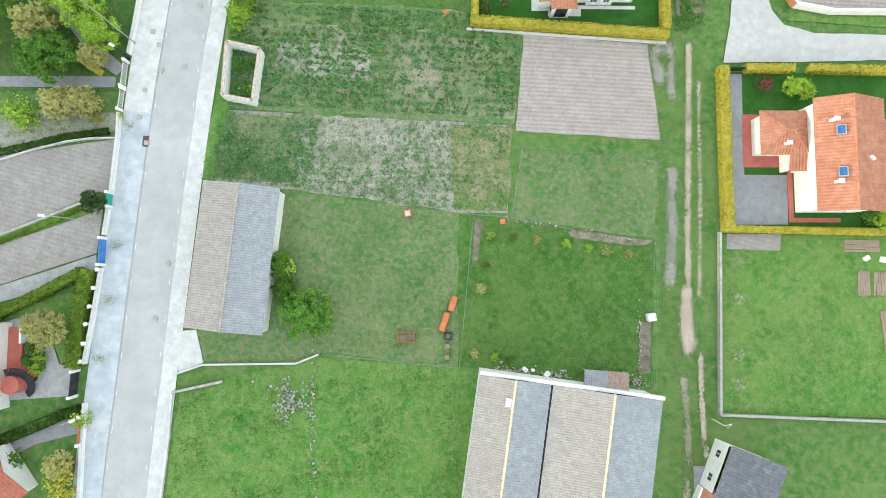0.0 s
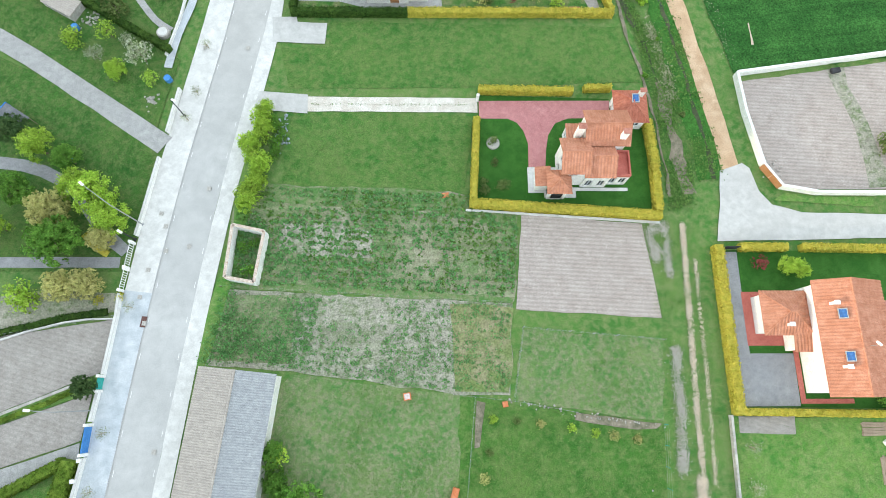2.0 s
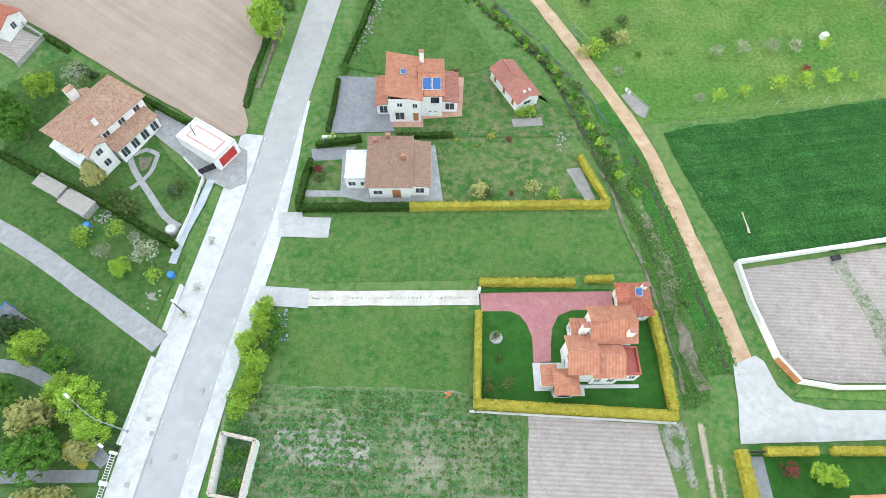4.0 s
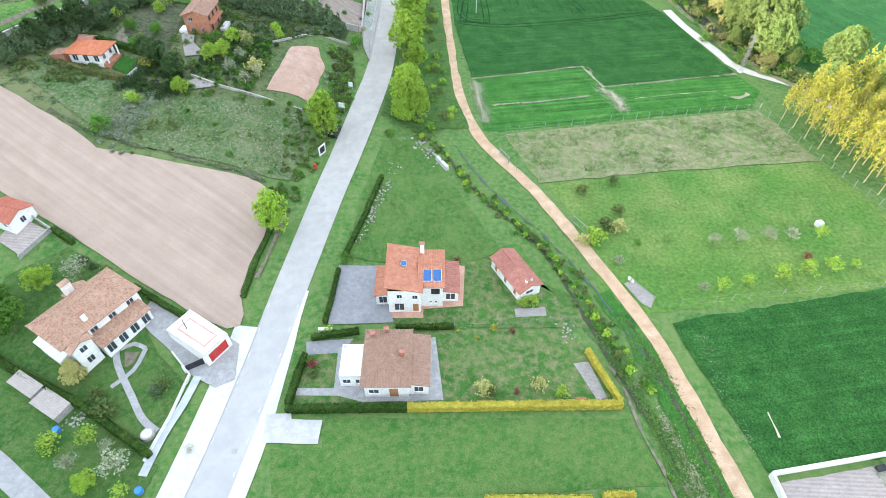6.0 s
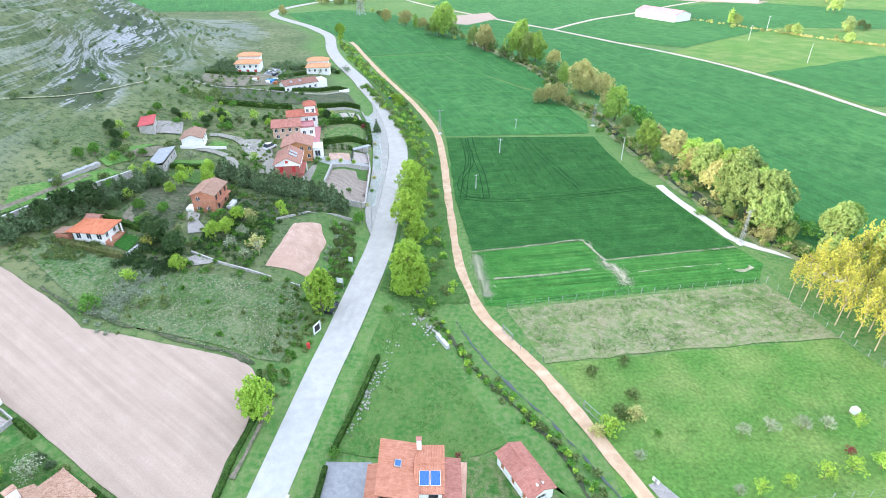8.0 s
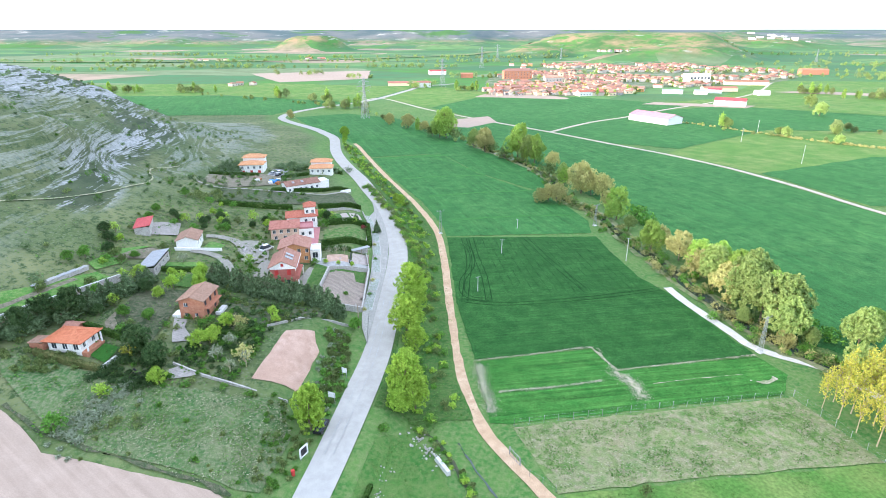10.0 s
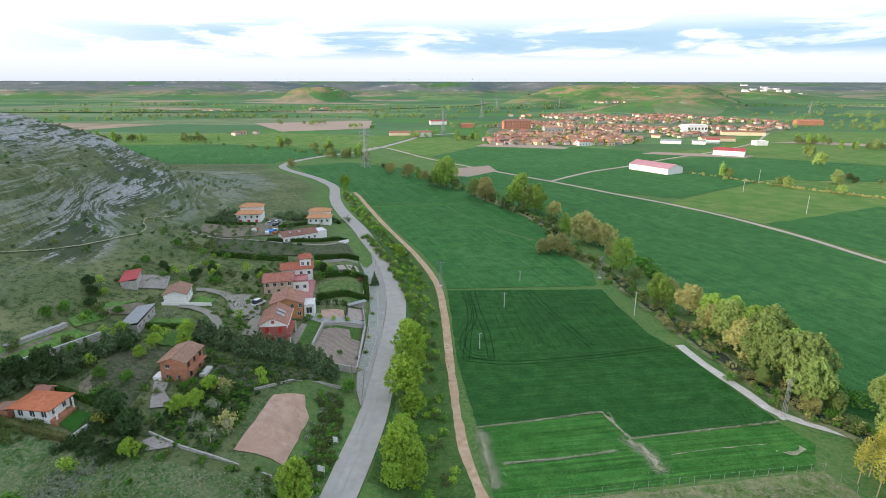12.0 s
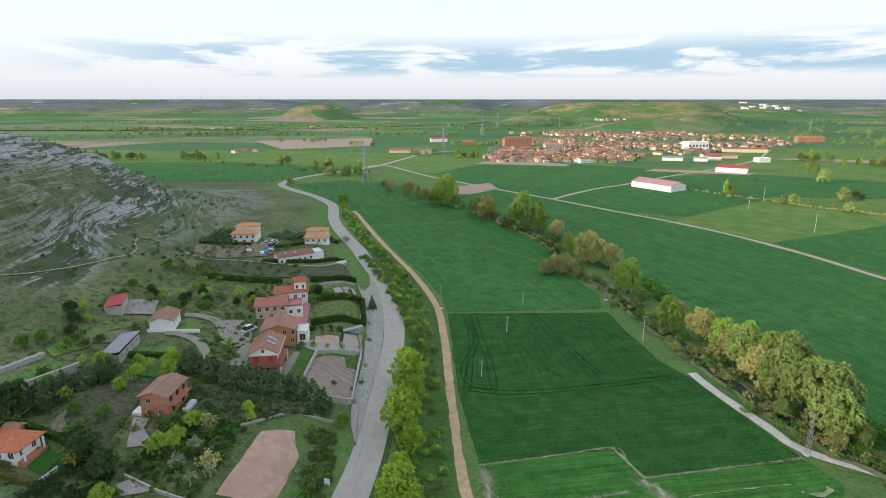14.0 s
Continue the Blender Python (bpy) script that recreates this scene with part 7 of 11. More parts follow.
scatter("grass_tufts", [(-32.8, -14.4), (-15.6, -10.4), (3, -12.2), (2, -32), (-34, -32)], 5200, 0.09, LEAF_GRASS, "tufts of grass in the roadside meadow", "grass", 1.0, 6, 0.35, 0.06)
scatter("grass_tufts", [(28.4, 32), (35, 32), (35, -30), (28, -30)], 6760, 0.055, LEAF_GRASS, "grass tufts along the green lane", "grass", 2.6, 5, 0.3, 0.02)
scatter("grass_tufts", [(10.8, 16.6), (28.4, 15.2), (27.6, 5.4), (9.6, 8.2)], 2210, 0.055, LEAF_GRASS, "tufts in the fenced yellow-green patch", "grass", 2.6, 5, 0.3, 0.02)
scatter("grass_tufts", [(-22, 48), (4.4, 47), (3, 36.4), (-22, 36.8)], 3380, 0.055, LEAF_GRASS, "tufts of grass in the plain meadow", "grass", 2.6, 5, 0.3, 0.02)
scatter("grass_tufts", [(-16, 93.6), (2.2, 92), (10, 95.4), (-1.4, 121), (-6, 128), (-12, 125), (-15, 108)], 4200, 0.13, LEAF_GRASS, "rank tufts in the triangular meadow", "grass", 0.8, 6, 0.5, 0.08)
scatter("grass_tufts", [(37, 83.4), (78, 87.4), (87, 104), (81.6, 121), (24.5, 114.6), (28.4, 104)], 6500, 0.10, LEAF_GRASS, "tufts of grass in the orchard meadow", "grass", 1.0, 5, 0.6, 0.06)
scatter("dry_tufts", [(15.4, 131), (76, 140.6), (81, 123), (21, 115.6)], 2600, 0.13, STRAW_LEAF, "dry pale grass and weed stalks", "grass", 1.2, 8, 0.8, 0.06)
scatter("weeds", [(15.4, 131), (76, 140.6), (81, 123), (21, 115.6)], 3600, 0.16, LEAF_GRASS, "green scrub weeds in the rough field", "weeds", 2.0, 9, 0.7, 0.12)
ribbon("ditch_bed", [(31.9, 53), (32.9, 46), (33.7, 40), (34.2, 35.5)], -0.75, 0.75, EARTH, "bare earth bed of the dry ditch", 0.08, ragged=0.6, category="ditch", step=1.2)
ribbon("ditch_bed", [(-4.4, 131), (0.3, 126), (5.9, 113.6), (15.1, 100.7), (20, 92), (23.6, 80), (27.0, 69), (30.3, 59.8), (31.9, 53)], -0.32, 0.32, SHADE_MUD, "shallow muddy ditch beside the track, darkened for shade", 0.09, ragged=0.3, category="ditch", step=1.2)
ribbon("verge", [(40.8, 38), (40.2, 44), (39.2, 50), (37.0, 62), (35.0, 72), (32.7, 80.3), (30, 86.6)], -4.6, -1.2, BANKGRASS, "lush green bank between ditch and track", 0.085, ragged=0.5, across=4, category="verge", step=1.2)
# flat dark strip painted where the crevice along the track is shaded
ribbon("ditch_bed", [(40.8, 38), (40.2, 44), (39.2, 50), (37.0, 62), (35.0, 72), (32.7, 80.3)], -2.75, -2.3, SHADE_MUD, "dark strip for the shaded crevice along the track", 0.105, ragged=0.3, category="ditch", step=1.0)
scatter("grass_tufts", [(40.0, 38), (38.0, 50), (35.8, 62), (33.8, 72), (31.4, 80.3), (28.6, 80), (30.6, 72), (32.6, 62), (34.6, 50), (36.4, 38)], 3800, 0.14, LEAF_GRASS, "rank grass on the bank beside the track", "grass", 1.2, 6, 0.4, 0.08)
scatter("grass_tufts", [(26, 82), (28, 70), (32.8, 57), (35.6, 46), (35, 34), (31.8, 33), (31.2, 48), (29.4, 62), (25, 75)], 5200, 0.13, LEAF_GRASS, "rank grass along both sides of the ditch", "grass", 1.0, 6, 0.4, 0.1)
scatter("dry_tufts", [(28.2, 69), (31.4, 59.8), (33.2, 50), (34.6, 50), (32.6, 60.4), (29.6, 69.4)], 900, 0.14, STRAW_LEAF, "dry stalks along the ditch edge", "grass", 1.6, 6, 0.4, 0.08)
ribbon("footpath", [(25.6, 71), (27.0, 66.5), (28.2, 60), (29.9, 52.4), (30.9, 46), (31.9, 35)], -0.2, 0.2, EARTH, "thin trodden earth path beside the ditch", 0.115, ragged=0.3, category="path", step=1.0)
ribbon("ditch_bed", [(3.4, 127), (10, 113), (20.2, 97.6), (28, 82), (33.5, 66)], -0.12, 0.12, WATER, "thin standing water in the ditch", 0.11, ragged=0.3, category="water", step=1.2)

# tilled plot inside the white wall
wall_run([(43.4, 54.2), (68, 58.0), (90, 60.5)], 1.2, 0.3, WHITEWALL, "white rendered wall round the tilled plot", coping=WHITEPAINT)
wall_run([(43.4, 54.2), (43.8, 48), (45.2, 39.8), (47.3, 36.5), (52.3, 35.6), (60.7, 35.6), (90, 36)], 1.2, 0.3, WHITEWALL, "white rendered wall round the tilled plot", coping=WHITEPAINT)
gate_c = thing("gate", "brown wooden double gate in the white wall", "gate")
part("gate_leaf", box(-1.9, -0.02, -0.05, 0.05, 0.1, 1.3), PLANK, gate_c)
part("gate_leaf", box(0.02, 1.9, -0.05, 0.05, 0.1, 1.3), PLANK, gate_c)
gate_c.matrix_basis = pose(46.0, 37.95, 0.06, 0, 0, -57)
plant("olive", 63.4, 42.8, 1.9)
plant("olive", 64.5, 42.2, 1.5)
stones("rubble_heap", (47.2, 39.5), (1.6, 2.2), 40, 0.14, "stones in the corner of the tilled plot")
drape("verge", [(46.3, 34.6), (60.5, 33.8), (60.5, 35.2), (52, 35.2), (48, 35.8)], LUSH, "grass verge below the white wall", 0.09, 0.15, "verge")
solid("wheelbarrow_tub", box(-0.7, 0.7, -0.4, 0.4, 0.2, 0.7, 0.08), DARKMETAL, "dark tub by the white wall", "tub", at_ground(58.6, 55.0, 10))

# ---- houses beyond the meadow ----
# house with solar panels
drape("yard", [(-18.0, 91.2), (-11, 91.7), (-7.8, 79.3), (-18.4, 78.9)], DRIVE, "grey tarmac yard beside the road", 0.14, 0.0, "yard", long_edge=3.0)
drape("lawn", [(-8, 93), (9, 92.6), (23, 82), (24, 78.2), (-7.8, 78.2)], PATCHLAWN, "rough garden lawn behind the houses", 0.06, 0.1, "lawn", long_edge=4.0)
drape("terrace", [(-9.6, 80.2), (-3, 80.2), (-3, 82), (3.6, 82.6), (4.2, 91.5), (2.5, 91.8), (-9.6, 88)], surface("terracotta_paving", [(0.48, 0.28, 0.20), (0.54, 0.34, 0.25)], (0.5, 5.0), rough=0.8), "terracotta paved terrace round the house", 0.12, 0.0, "terrace")
house_c = thing("house", "cream two-storey house with orange roofs and solar panels", "house")
block(house_c, -8.6, -3.4, 81.4, 90.2, 5.6, 1.3, "mono_e", WHITEWALL, TILE, [("S", 1.8, 3.6, 0.9, 1.0, "window"), ("S", 1.7, 0.5, 1.6, 1.9, "window"), ("S", 4.3, 3.4, 0.9, 1.0, "window"), ("S", 4.4, 0.3, 0.9, 2.0, "door")] + row("W", 8.8, 3, 3.3), 0.45)
block(house_c, -3.4, 0.2, 82.6, 90.2, 5.4, 1.1, "gx", WHITEWALL, TILE, [("S", 2.4, 3.2, 1.4, 1.5, "dark"), ("S", 1.6, 0.9, 0.5, 0.6, "window"), ("S", 2.5, 0.9, 0.5, 0.6, "window")], 0.4)
block(house_c, 0.2, 2.8, 83.6, 90.0, 2.6, 0.5, "mono_e", WHITEWALL, TILE_RED, row("S", 2.6, 1, 0.5, 1.6, 1.7) + row("E", 6.4, 3, 0.6, 1.2, 1.6), 0.3)
block(house_c, -10.8, -8.6, 83, 89, 2.6, 0.5, "mono_w", WHITEWALL, TILE, row("S", 2.2, 1, 0.4, 1.4, 1.8) + row("W", 6, 2, 0.8), 0.3)
chimney(house_c, -3.2, 89.6, 5.4, 8.0, WHITEWALL, 0.35)
skylight(house_c, pose(-6.2, 86.5, 6.45, 0, 13, 0))
for x in (-2.3, -0.7):
    ob = part("solar_panel", box(-0.65, 0.65, -1.0, 1.0, 0.08, 0.16), SOLAR, house_c, "blue solar panel", pose(x, 84.3, 6.02, 15, 0, 0))
    part("panel_frame", box(-0.72, 0.72, -1.07, 1.07, 0.02, 0.076), WHITEPAINT, ob)
shed_c = thing("outhouse", "white outhouse with a reddish tiled gable roof", "outhouse", pose(12.8, 88.4, 0, 0, 0, -62.5))
block(shed_c, -4.4, 4.4, -2.1, 2.1, 2.5, 1.1, "gx", WHITEWALL, TILE_RED, row("S", 8.8, 3, 0.4, 0.8, 1.7, "door") + row("E", 4.2, 1, 1.0, 1.5, 0.9), 0.35)
for q in (-0.4, 0.5):
    chimney(shed_c, 3.6, q, 2.8, 4.2, WHITEWALL, 0.22)
drape("gravel_bed", [(12.1, 82.0), (17.3, 82.3), (17.3, 80.6), (12.2, 80.3)], GRAVEL_SOIL, "gravel bed on the lawn", 0.09, 0.1, "bed")
hedge([(-7.4, 78.1), (2.0, 78.2)], 0.7, 1.1, HEDGE_G, "low green hedge between the gardens")
hedge([(-20.6, 76.0), (-13.2, 77.4)], 0.8, 1.3, HEDGE_G, "green hedge along the drive")
fence([(2, 78.2), (13, 78.6), (20, 80), (26, 73)], 2.5, 1.2, "thin grey wire garden fence")
hedge([(-18.9, 79), (-18.3, 84), (-17.9, 90)], 0.7, 1.0, HEDGE_G, "uneven green hedge along the road")
solid("wall_end", box(-1.1, 1.1, -0.25, 0.25, 0, 0.9, 0.04), WHITEWALL, "short white gate wall at the yard", "wall", at_ground(-18.6, 77.6, 0))

# bungalow with the brown hipped roof
drape("lawn", [(-21.4, 64.6), (25.6, 65), (22, 75), (19, 78), (2, 77.9), (-21, 76)], PATCHLAWN, "patchy garden lawn of the bungalow", 0.055, 0.0, "lawn")
drape("terrace", [(-16.2, 74.6), (-1.0, 76.4), (0.2, 65.4), (-11.6, 65.2), (-16, 66.4)], STONEPATH, "pale paved terrace round the bungalow", 0.1, 0.0, "terrace")
drape("driveway", [(-21.4, 75.6), (-14, 76.2), (-15.6, 73.6), (-21, 73.2)], DRIVE, "grey paved drive to the bungalow", 0.09, 0.0, "driveway")
ribbon("path", [(-21.5, 66.9), (-15.6, 66.8)], -0.6, 0.6, STONEPATH, "pale flagstone garden path", 0.09, category="path")
house_d = thing("house", "white bungalow with a brown hipped tile roof", "house")
block(house_d, -11.2, -4.9, 66.0, 75.0, 3.5, 1.7, "hip", WHITEWALL, TILE_BROWN, [("S", 1.3, 0.9, 1.5, 1.2, "window"), ("S", 4.2, 0.1, 1.3, 2.3, "door")], 0.5)
block(house_d, -4.9, -2.0, 66.4, 74.6, 2.8, 0.6, "mono_e", WHITEWALL, TILE_BROWN, [("S", 1.5, 0.7, 1.4, 1.5, "window")], 0.3)
block(house_d, -15.0, -11.2, 67.8, 73.2, 2.5, 0.35, "flat", WHITEWALL, WHITEPAINT, row("S", 3.8, 2, 0.7, 1.2, 1.2) + row("W", 5.4, 2, 0.7, 1.2, 1.2))
for x, y in ((-10.4, 73.9), (-5.8, 70.4), (-8.4, 74.8)):
    chimney(house_d, x, y, 3.4, 5.4 if y < 73 else 4.9, BRICK, 0.3)
hedge([(-22.4, 63.9), (-5, 64.0)], 1.0, 1.4, HEDGE_G, "long clipped green hedge of the bungalow garden")
hedge([(-5, 64.0), (12, 64.2), (26.0, 64.3)], 1.0, 1.4, HEDGE_Y, "long clipped yellow hedge of the bungalow garden")
hedge([(-22.2, 64.5), (-21.6, 70), (-21.0, 73)], 0.9, 1.3, HEDGE_G, "green hedge beside the road")
hedge([(25.8, 64.8), (24.2, 69), (22.6, 73.6)], 0.8, 1.3, HEDGE_Y, "yellow hedge along the garden end")
drape("gravel_bed", [(20.2, 71.5), (22.6, 71.8), (24.2, 65.6), (22.6, 65.4)], GRAVEL_SOIL, "grey gravel strip in the garden corner", 0.08, 0.05, "bed")
for k, x, y, s in (("goldbush", 8.4, 78.0, 1.0), ("redbush", 11.3, 77.2, 0.8), ("goldbush", 2.6, 77.4, 0.6), ("goldbush", 5.6, 76.2, 0.6), ("tanshrub", 6.1, 66.9, 1.2), ("olive", 7.4, 66.6, 1.0),
                   ("redbush", 11.0, 66.6, 0.7), ("limebush", 17.6, 66.2, 0.9), ("tanshrub", 14.4, 67.6, 0.9), ("redbush", -19.6, 71.2, 1.3), ("olive", -19.4, 69.6, 0.8), ("bush", -20.4, 72.0, 0.8), ("limebush", -18.0, 77.6, 0.7)):
    plant(k, x, y, s)
solid("pallet", box(-0.8, 0.8, -0.4, 0.4, 0, 0.4, 0.03), PLANK, "wooden pallet stack by the hedge", "pallet", at_ground(20.3, 65.2))
stones("rubble_heap", (20.2, 77.6), (1.5, 3), 40, 0.2, "stones at the garden corner", 20)
plant("redbush", -7.2, 92.6, 0.9)
plant("redbush", 2.8, 92.6, 0.9)
plant("bush", -16.8, 92.2, 1.0)
plant("limebush", 15.2, 83.2, 1.0)
plant("limebush", 13.6, 82.9, 0.8)
hedge([(-17.3, 92.6), (-14.6, 103), (-12.0, 115)], 0.8, 0.9, HEDGE_G, "low dark hedge along the road verge")
stones("stone_row", (-12.4, 108), (1.2, 12), 120, 0.28, "line of limestone boulders in the meadow", -14)
# culvert and rocks at the head of the ditch
stones("rubble_heap", (-2.5, 125), (2.2, 6), 60, 0.35, "limestone rocks along the stream head", 40)
culvert = thing("culvert", "pale concrete culvert mouth at the ditch", "culvert", at_ground(0.4, 120.6, 30))
part("headwall", box(-0.35, 0.35, -2.2, 2.2, -0.2, 1.0, 0.05), CONCRETE, culvert)
part("pipe", rods(((-0.3, 0, 0.4), (0.5, 0, 0.4), 0.38, 0.38, 14)), DARKMETAL, culvert)

# ---- orchard and fields on the plain side ----
for k, x, y, s in (("limebush", 28.5, 97.7, 1.6), ("blossom", 31.6, 92.0, 0.75), ("blossom", 50.3, 96.9, 0.9), ("blossom", 55.2, 97.6, 1.0), ("blossom", 60.8, 97.9, 1.0), ("blossom", 65.3, 98.3, 0.95), ("orchard", 71.0, 98.8, 0.9),
                   ("blossom", 44.7, 85.8, 0.7), ("orchard", 48.2, 86.2, 0.9), ("orchard", 52.9, 87.2, 0.9), ("orchard", 59.1, 88.4, 1.25), ("orchard", 63.9, 89.4, 1.25), ("orchard", 68.8, 90.0, 1.25), ("orchard", 73.6, 91.0, 0.7),
                   ("olive", 28.7, 111.3, 1.3), ("olive", 35.3, 114.2, 1.2), ("olive", 34.5, 105.4, 1.3), ("tanshrub", 33.6, 100.5, 1.4), ("olive", 31.2, 101.2, 1.5), ("tanshrub", 26.2, 97.2, 1.2), ("bush", 36.4, 97.0, 0.6), ("redbush", 66.0, 93.2, 1.2)):
    plant(k, x, y, s)
white_tank = thing("water_tank", "white cube water tank on the meadow", "tank", at_ground(72.2, 101.6, 15))
part("tank", box(-0.6, 0.6, -0.55, 0.55, 0.15, 1.25, 0.1), WHITEPAINT, white_tank)
part("pallet", box(-0.65, 0.65, -0.6, 0.6, 0, 0.13), WOOD, white_tank)


def field_gate(x, y, turn, w, label):
    ob = thing("field_gate", label, "gate", at_ground(x, y, turn))
    bm = bmesh.new()
    for z in (0.15, 1.7):
        add_rod(bm, (-w, 0, z), (w, 0, z), 0.05, 0.05, 5)
    for s in (-w, -w / 3, w / 3, w):
        add_rod(bm, (s, 0, 0.15), (s, 0, 1.7), 0.04, 0.04, 5)
    part("gate_leaf", bm, STEEL, ob)
    for s in (-w - 0.15, w + 0.15):
        part("gate_post", rods(((s, 0, -0.2), (s, 0, 1.9), 0.07, 0.07, 6)), STEEL, ob)


field_gate(26.4, 101.2, -58, 2.1, "steel field gate beside the dirt track")
field_gate(13.8, 122.6, -62, 1.6, "small steel field gate beside the track")
field_gate(34.0, 85.2, -54, 2.4, "wide steel field gate with a white sign")
solid("notice_board", box(-0.6, 0.6, -0.03, 0.03, 0.9, 1.7), WHITEPAINT, "white notice board by the field gate", "sign", at_ground(32.6, 87.3, -54))
drape("apron", [(31.6, 87.4), (33.4, 88), (36.0, 84.4), (35.0, 82.0), (33.6, 83)], GRAVEL_SOIL, "concrete apron before the field gate", 0.15, 0.1, "apron")
fence([(37, 82.2), (58, 84.6), (79.4, 86.9), (88.3, 104.6), (82.2, 121.8), (77, 141.8), (46, 137.4), (14.8, 132.2)], 3.2, 1.8, "grey wire fence round the orchard meadow", STEEL, 0.045, 3)
fence([(13.2, 124.6), (16, 118.4), (20, 114.8)], 3.0, 1.6, "grey wire fence along the track", STEEL, 0.045, 3)
ribbon("verge", [(20.2, 114.8), (50, 118.8), (82, 122.2)], -0.4, 0.4, ROUGHGRASS, "dry grass line between the plots", 0.10, ragged=0.4, category="verge")
litter("bare_soil", [(8.2, 156.2), (22, 158.6), (37.9, 162), (39.6, 157), (41.2, 151.8)], 0.50, 1260, 0.09, STRAW, "bare soil edge of the wheat")
litter("bare_soil", [(41.2, 151.8), (60, 155.2), (77.2, 158.3)], 0.50, 1260, 0.09, STRAW, "thin bare edge of the wheat")
litter("bare_soil", [(40.4, 151), (43.5, 146.5), (43.8, 141.5)], 1.92, 2800, 0.09, STRAW, "bare pale patch in the wheat")
litter("bare_soil", [(9, 154), (9.8, 146), (10.8, 137)], 1.76, 3000, 0.09, STRAW, "bare pale patch along the wheat edge")
litter("bare_soil", [(13, 143.6), (26, 145.4), (37, 147.8)], 0.50, 1260, 0.09, STRAW, "thin bare drill line in the wheat")
litter("bare_soil", [(42.0, 76.5), (41.6, 66), (43, 57)], 1.3, 420, 0.055, STRAW, "stony bare edge of the wheat")
ribbon("bare_soil", [(46.9, 59.4), (46.9, 61), (46.8, 63.2)], -0.16, 0.14, SANDCLOD, "small bare streak in the wheat", 0.16, ragged=0.12, category="soil", step=0.5)
for line, w in (([(8.6, 156.0), (22, 158.8), (37.9, 162.1)], 0.16), ([(37.9, 162.1), (39.6, 157), (41.2, 151.9)], 0.3), ([(41.2, 151.9), (60, 155.3), (77, 158.4)], 0.12), ([(13, 143.6), (26, 145.4), (37, 147.8)], 0.12), ([(9, 154), (9.6, 146), (10.4, 138)], 0.4), ([(40.8, 151.4), (43.4, 147), (44, 141.6)], 0.6), ([(48, 146.4), (60, 148.6), (70, 150)], 0.12), ([(70.5, 147.6), (74, 147.0), (77, 148.6)], 0.7)):
    ribbon("bare_strip", line, -w * 0.65, w * 0.65, SAND_PALE, "thin bare pale edge between wheat strips", 0.17, ragged=w * 0.9, category="soil", step=0.7, across=2)
TRAM = surface("tractor_line", [(0.010, 0.044, 0.008), (0.014, 0.056, 0.011)], (0.3, 3.0))
for k, line in enumerate(([(8.6, 241), (9.8, 220), (8.0, 200), (7.0, 188)], [(11.4, 241), (12.4, 222), (14.0, 205), (14.2, 188)], [(32, 243), (36, 225), (40, 210), (44, 196)], [(7.0, 188), (20, 186), (45, 190), (68, 196)])):
    for off in (-0.9, 0.9):
        ribbon("tractor_line", line, off - 0.14, off + 0.14, TRAM, "dark tractor wheel line through the wheat", 0.15, ragged=0.1, category="wheel line", across=2)
for k in range(19):
    x = 15.5 + k * 2.35
    line = [(x, 241.5), (x + 1.2 + 0.1 * k, 228), (x + 3.2 + 0.16 * k, 210), (x + 4.4 + 0.2 * k, 199), (x + 5.0 + 0.2 * k, 193.5)]
    if x + 5.0 + 0.2 * k < 63:
        ribbon("drill_line", line, -0.06, 0.06, TRAM, "thin dark drill line through the wheat", 0.145, ragged=0.12, category="wheel line", across=2, step=2.0)
loop = [(7.6, 236), (10.6, 228), (10.4, 214), (7.0, 203), (6.6, 194), (9.6, 189.5), (14, 189)]
for off in (-0.8, 0.8):
    ribbon("tractor_line", loop, off - 0.14, off + 0.14, TRAM, "curved dark tractor wheel line in the wheat", 0.155, category="wheel line", across=2, step=1.5)
grove = [(80.6, 139.5), (90.4, 160), (112, 150), (106, 121), (84, 131)]
for i in range(7):
    for j in range(8):
        x, y = 79.9 + 1.25 * j + 4.3 * i + rng.normal() * 0.3, 138.1 - 3.95 * j + 1.9 * i + rng.normal() * 0.3
        plant("gold", x + 0.4, y, rng.uniform(0.82, 1.08), group="golden poplar grove")
for line, w in (([(-38, 383.4), (-20, 388), (4, 394)], 3.0), ([(-8, 392), (12, 362), (24, 340)], 0.7), ([(-21, 333), (0, 338), (22, 340)], 1.1), ([(-6, 299), (20, 306), (48, 309)], 1.0), ([(5, 263), (30, 268), (58, 270)], 0.8)):
    ribbon("thin_crop", line, -w, w, THINCROP, "brighter strip of thin young wheat", 0.14, ragged=0.5, category="crop", step=2.5)
# stream with willows
river = [(20, 432), (36, 398), (48, 371), (57, 340), (58.5, 318), (57.7, 294), (66, 277), (70.5, 240), (74.8, 216), (77.4, 197), (80.6, 179.5), (84.6, 167), (91, 155), (99, 146), (120, 128), (160, 104)]
ribbon("stream_bank", river, -3.8, 3.8, ROUGHGRASS, "rough stream bank of dry grass", 0.13, ragged=1.2, category="bank")
ribbon("stream", river, lambda y: -lerp(y, [(150, 1.3), (200, 2.1), (235, 2.1), (260, 1.4)]), lambda y: lerp(y, [(150, 1.3), (200, 2.1), (235, 2.1), (260, 1.4)]), WATER, "narrow dark stream between the fields", 0.17, ragged=0.4, category="water")
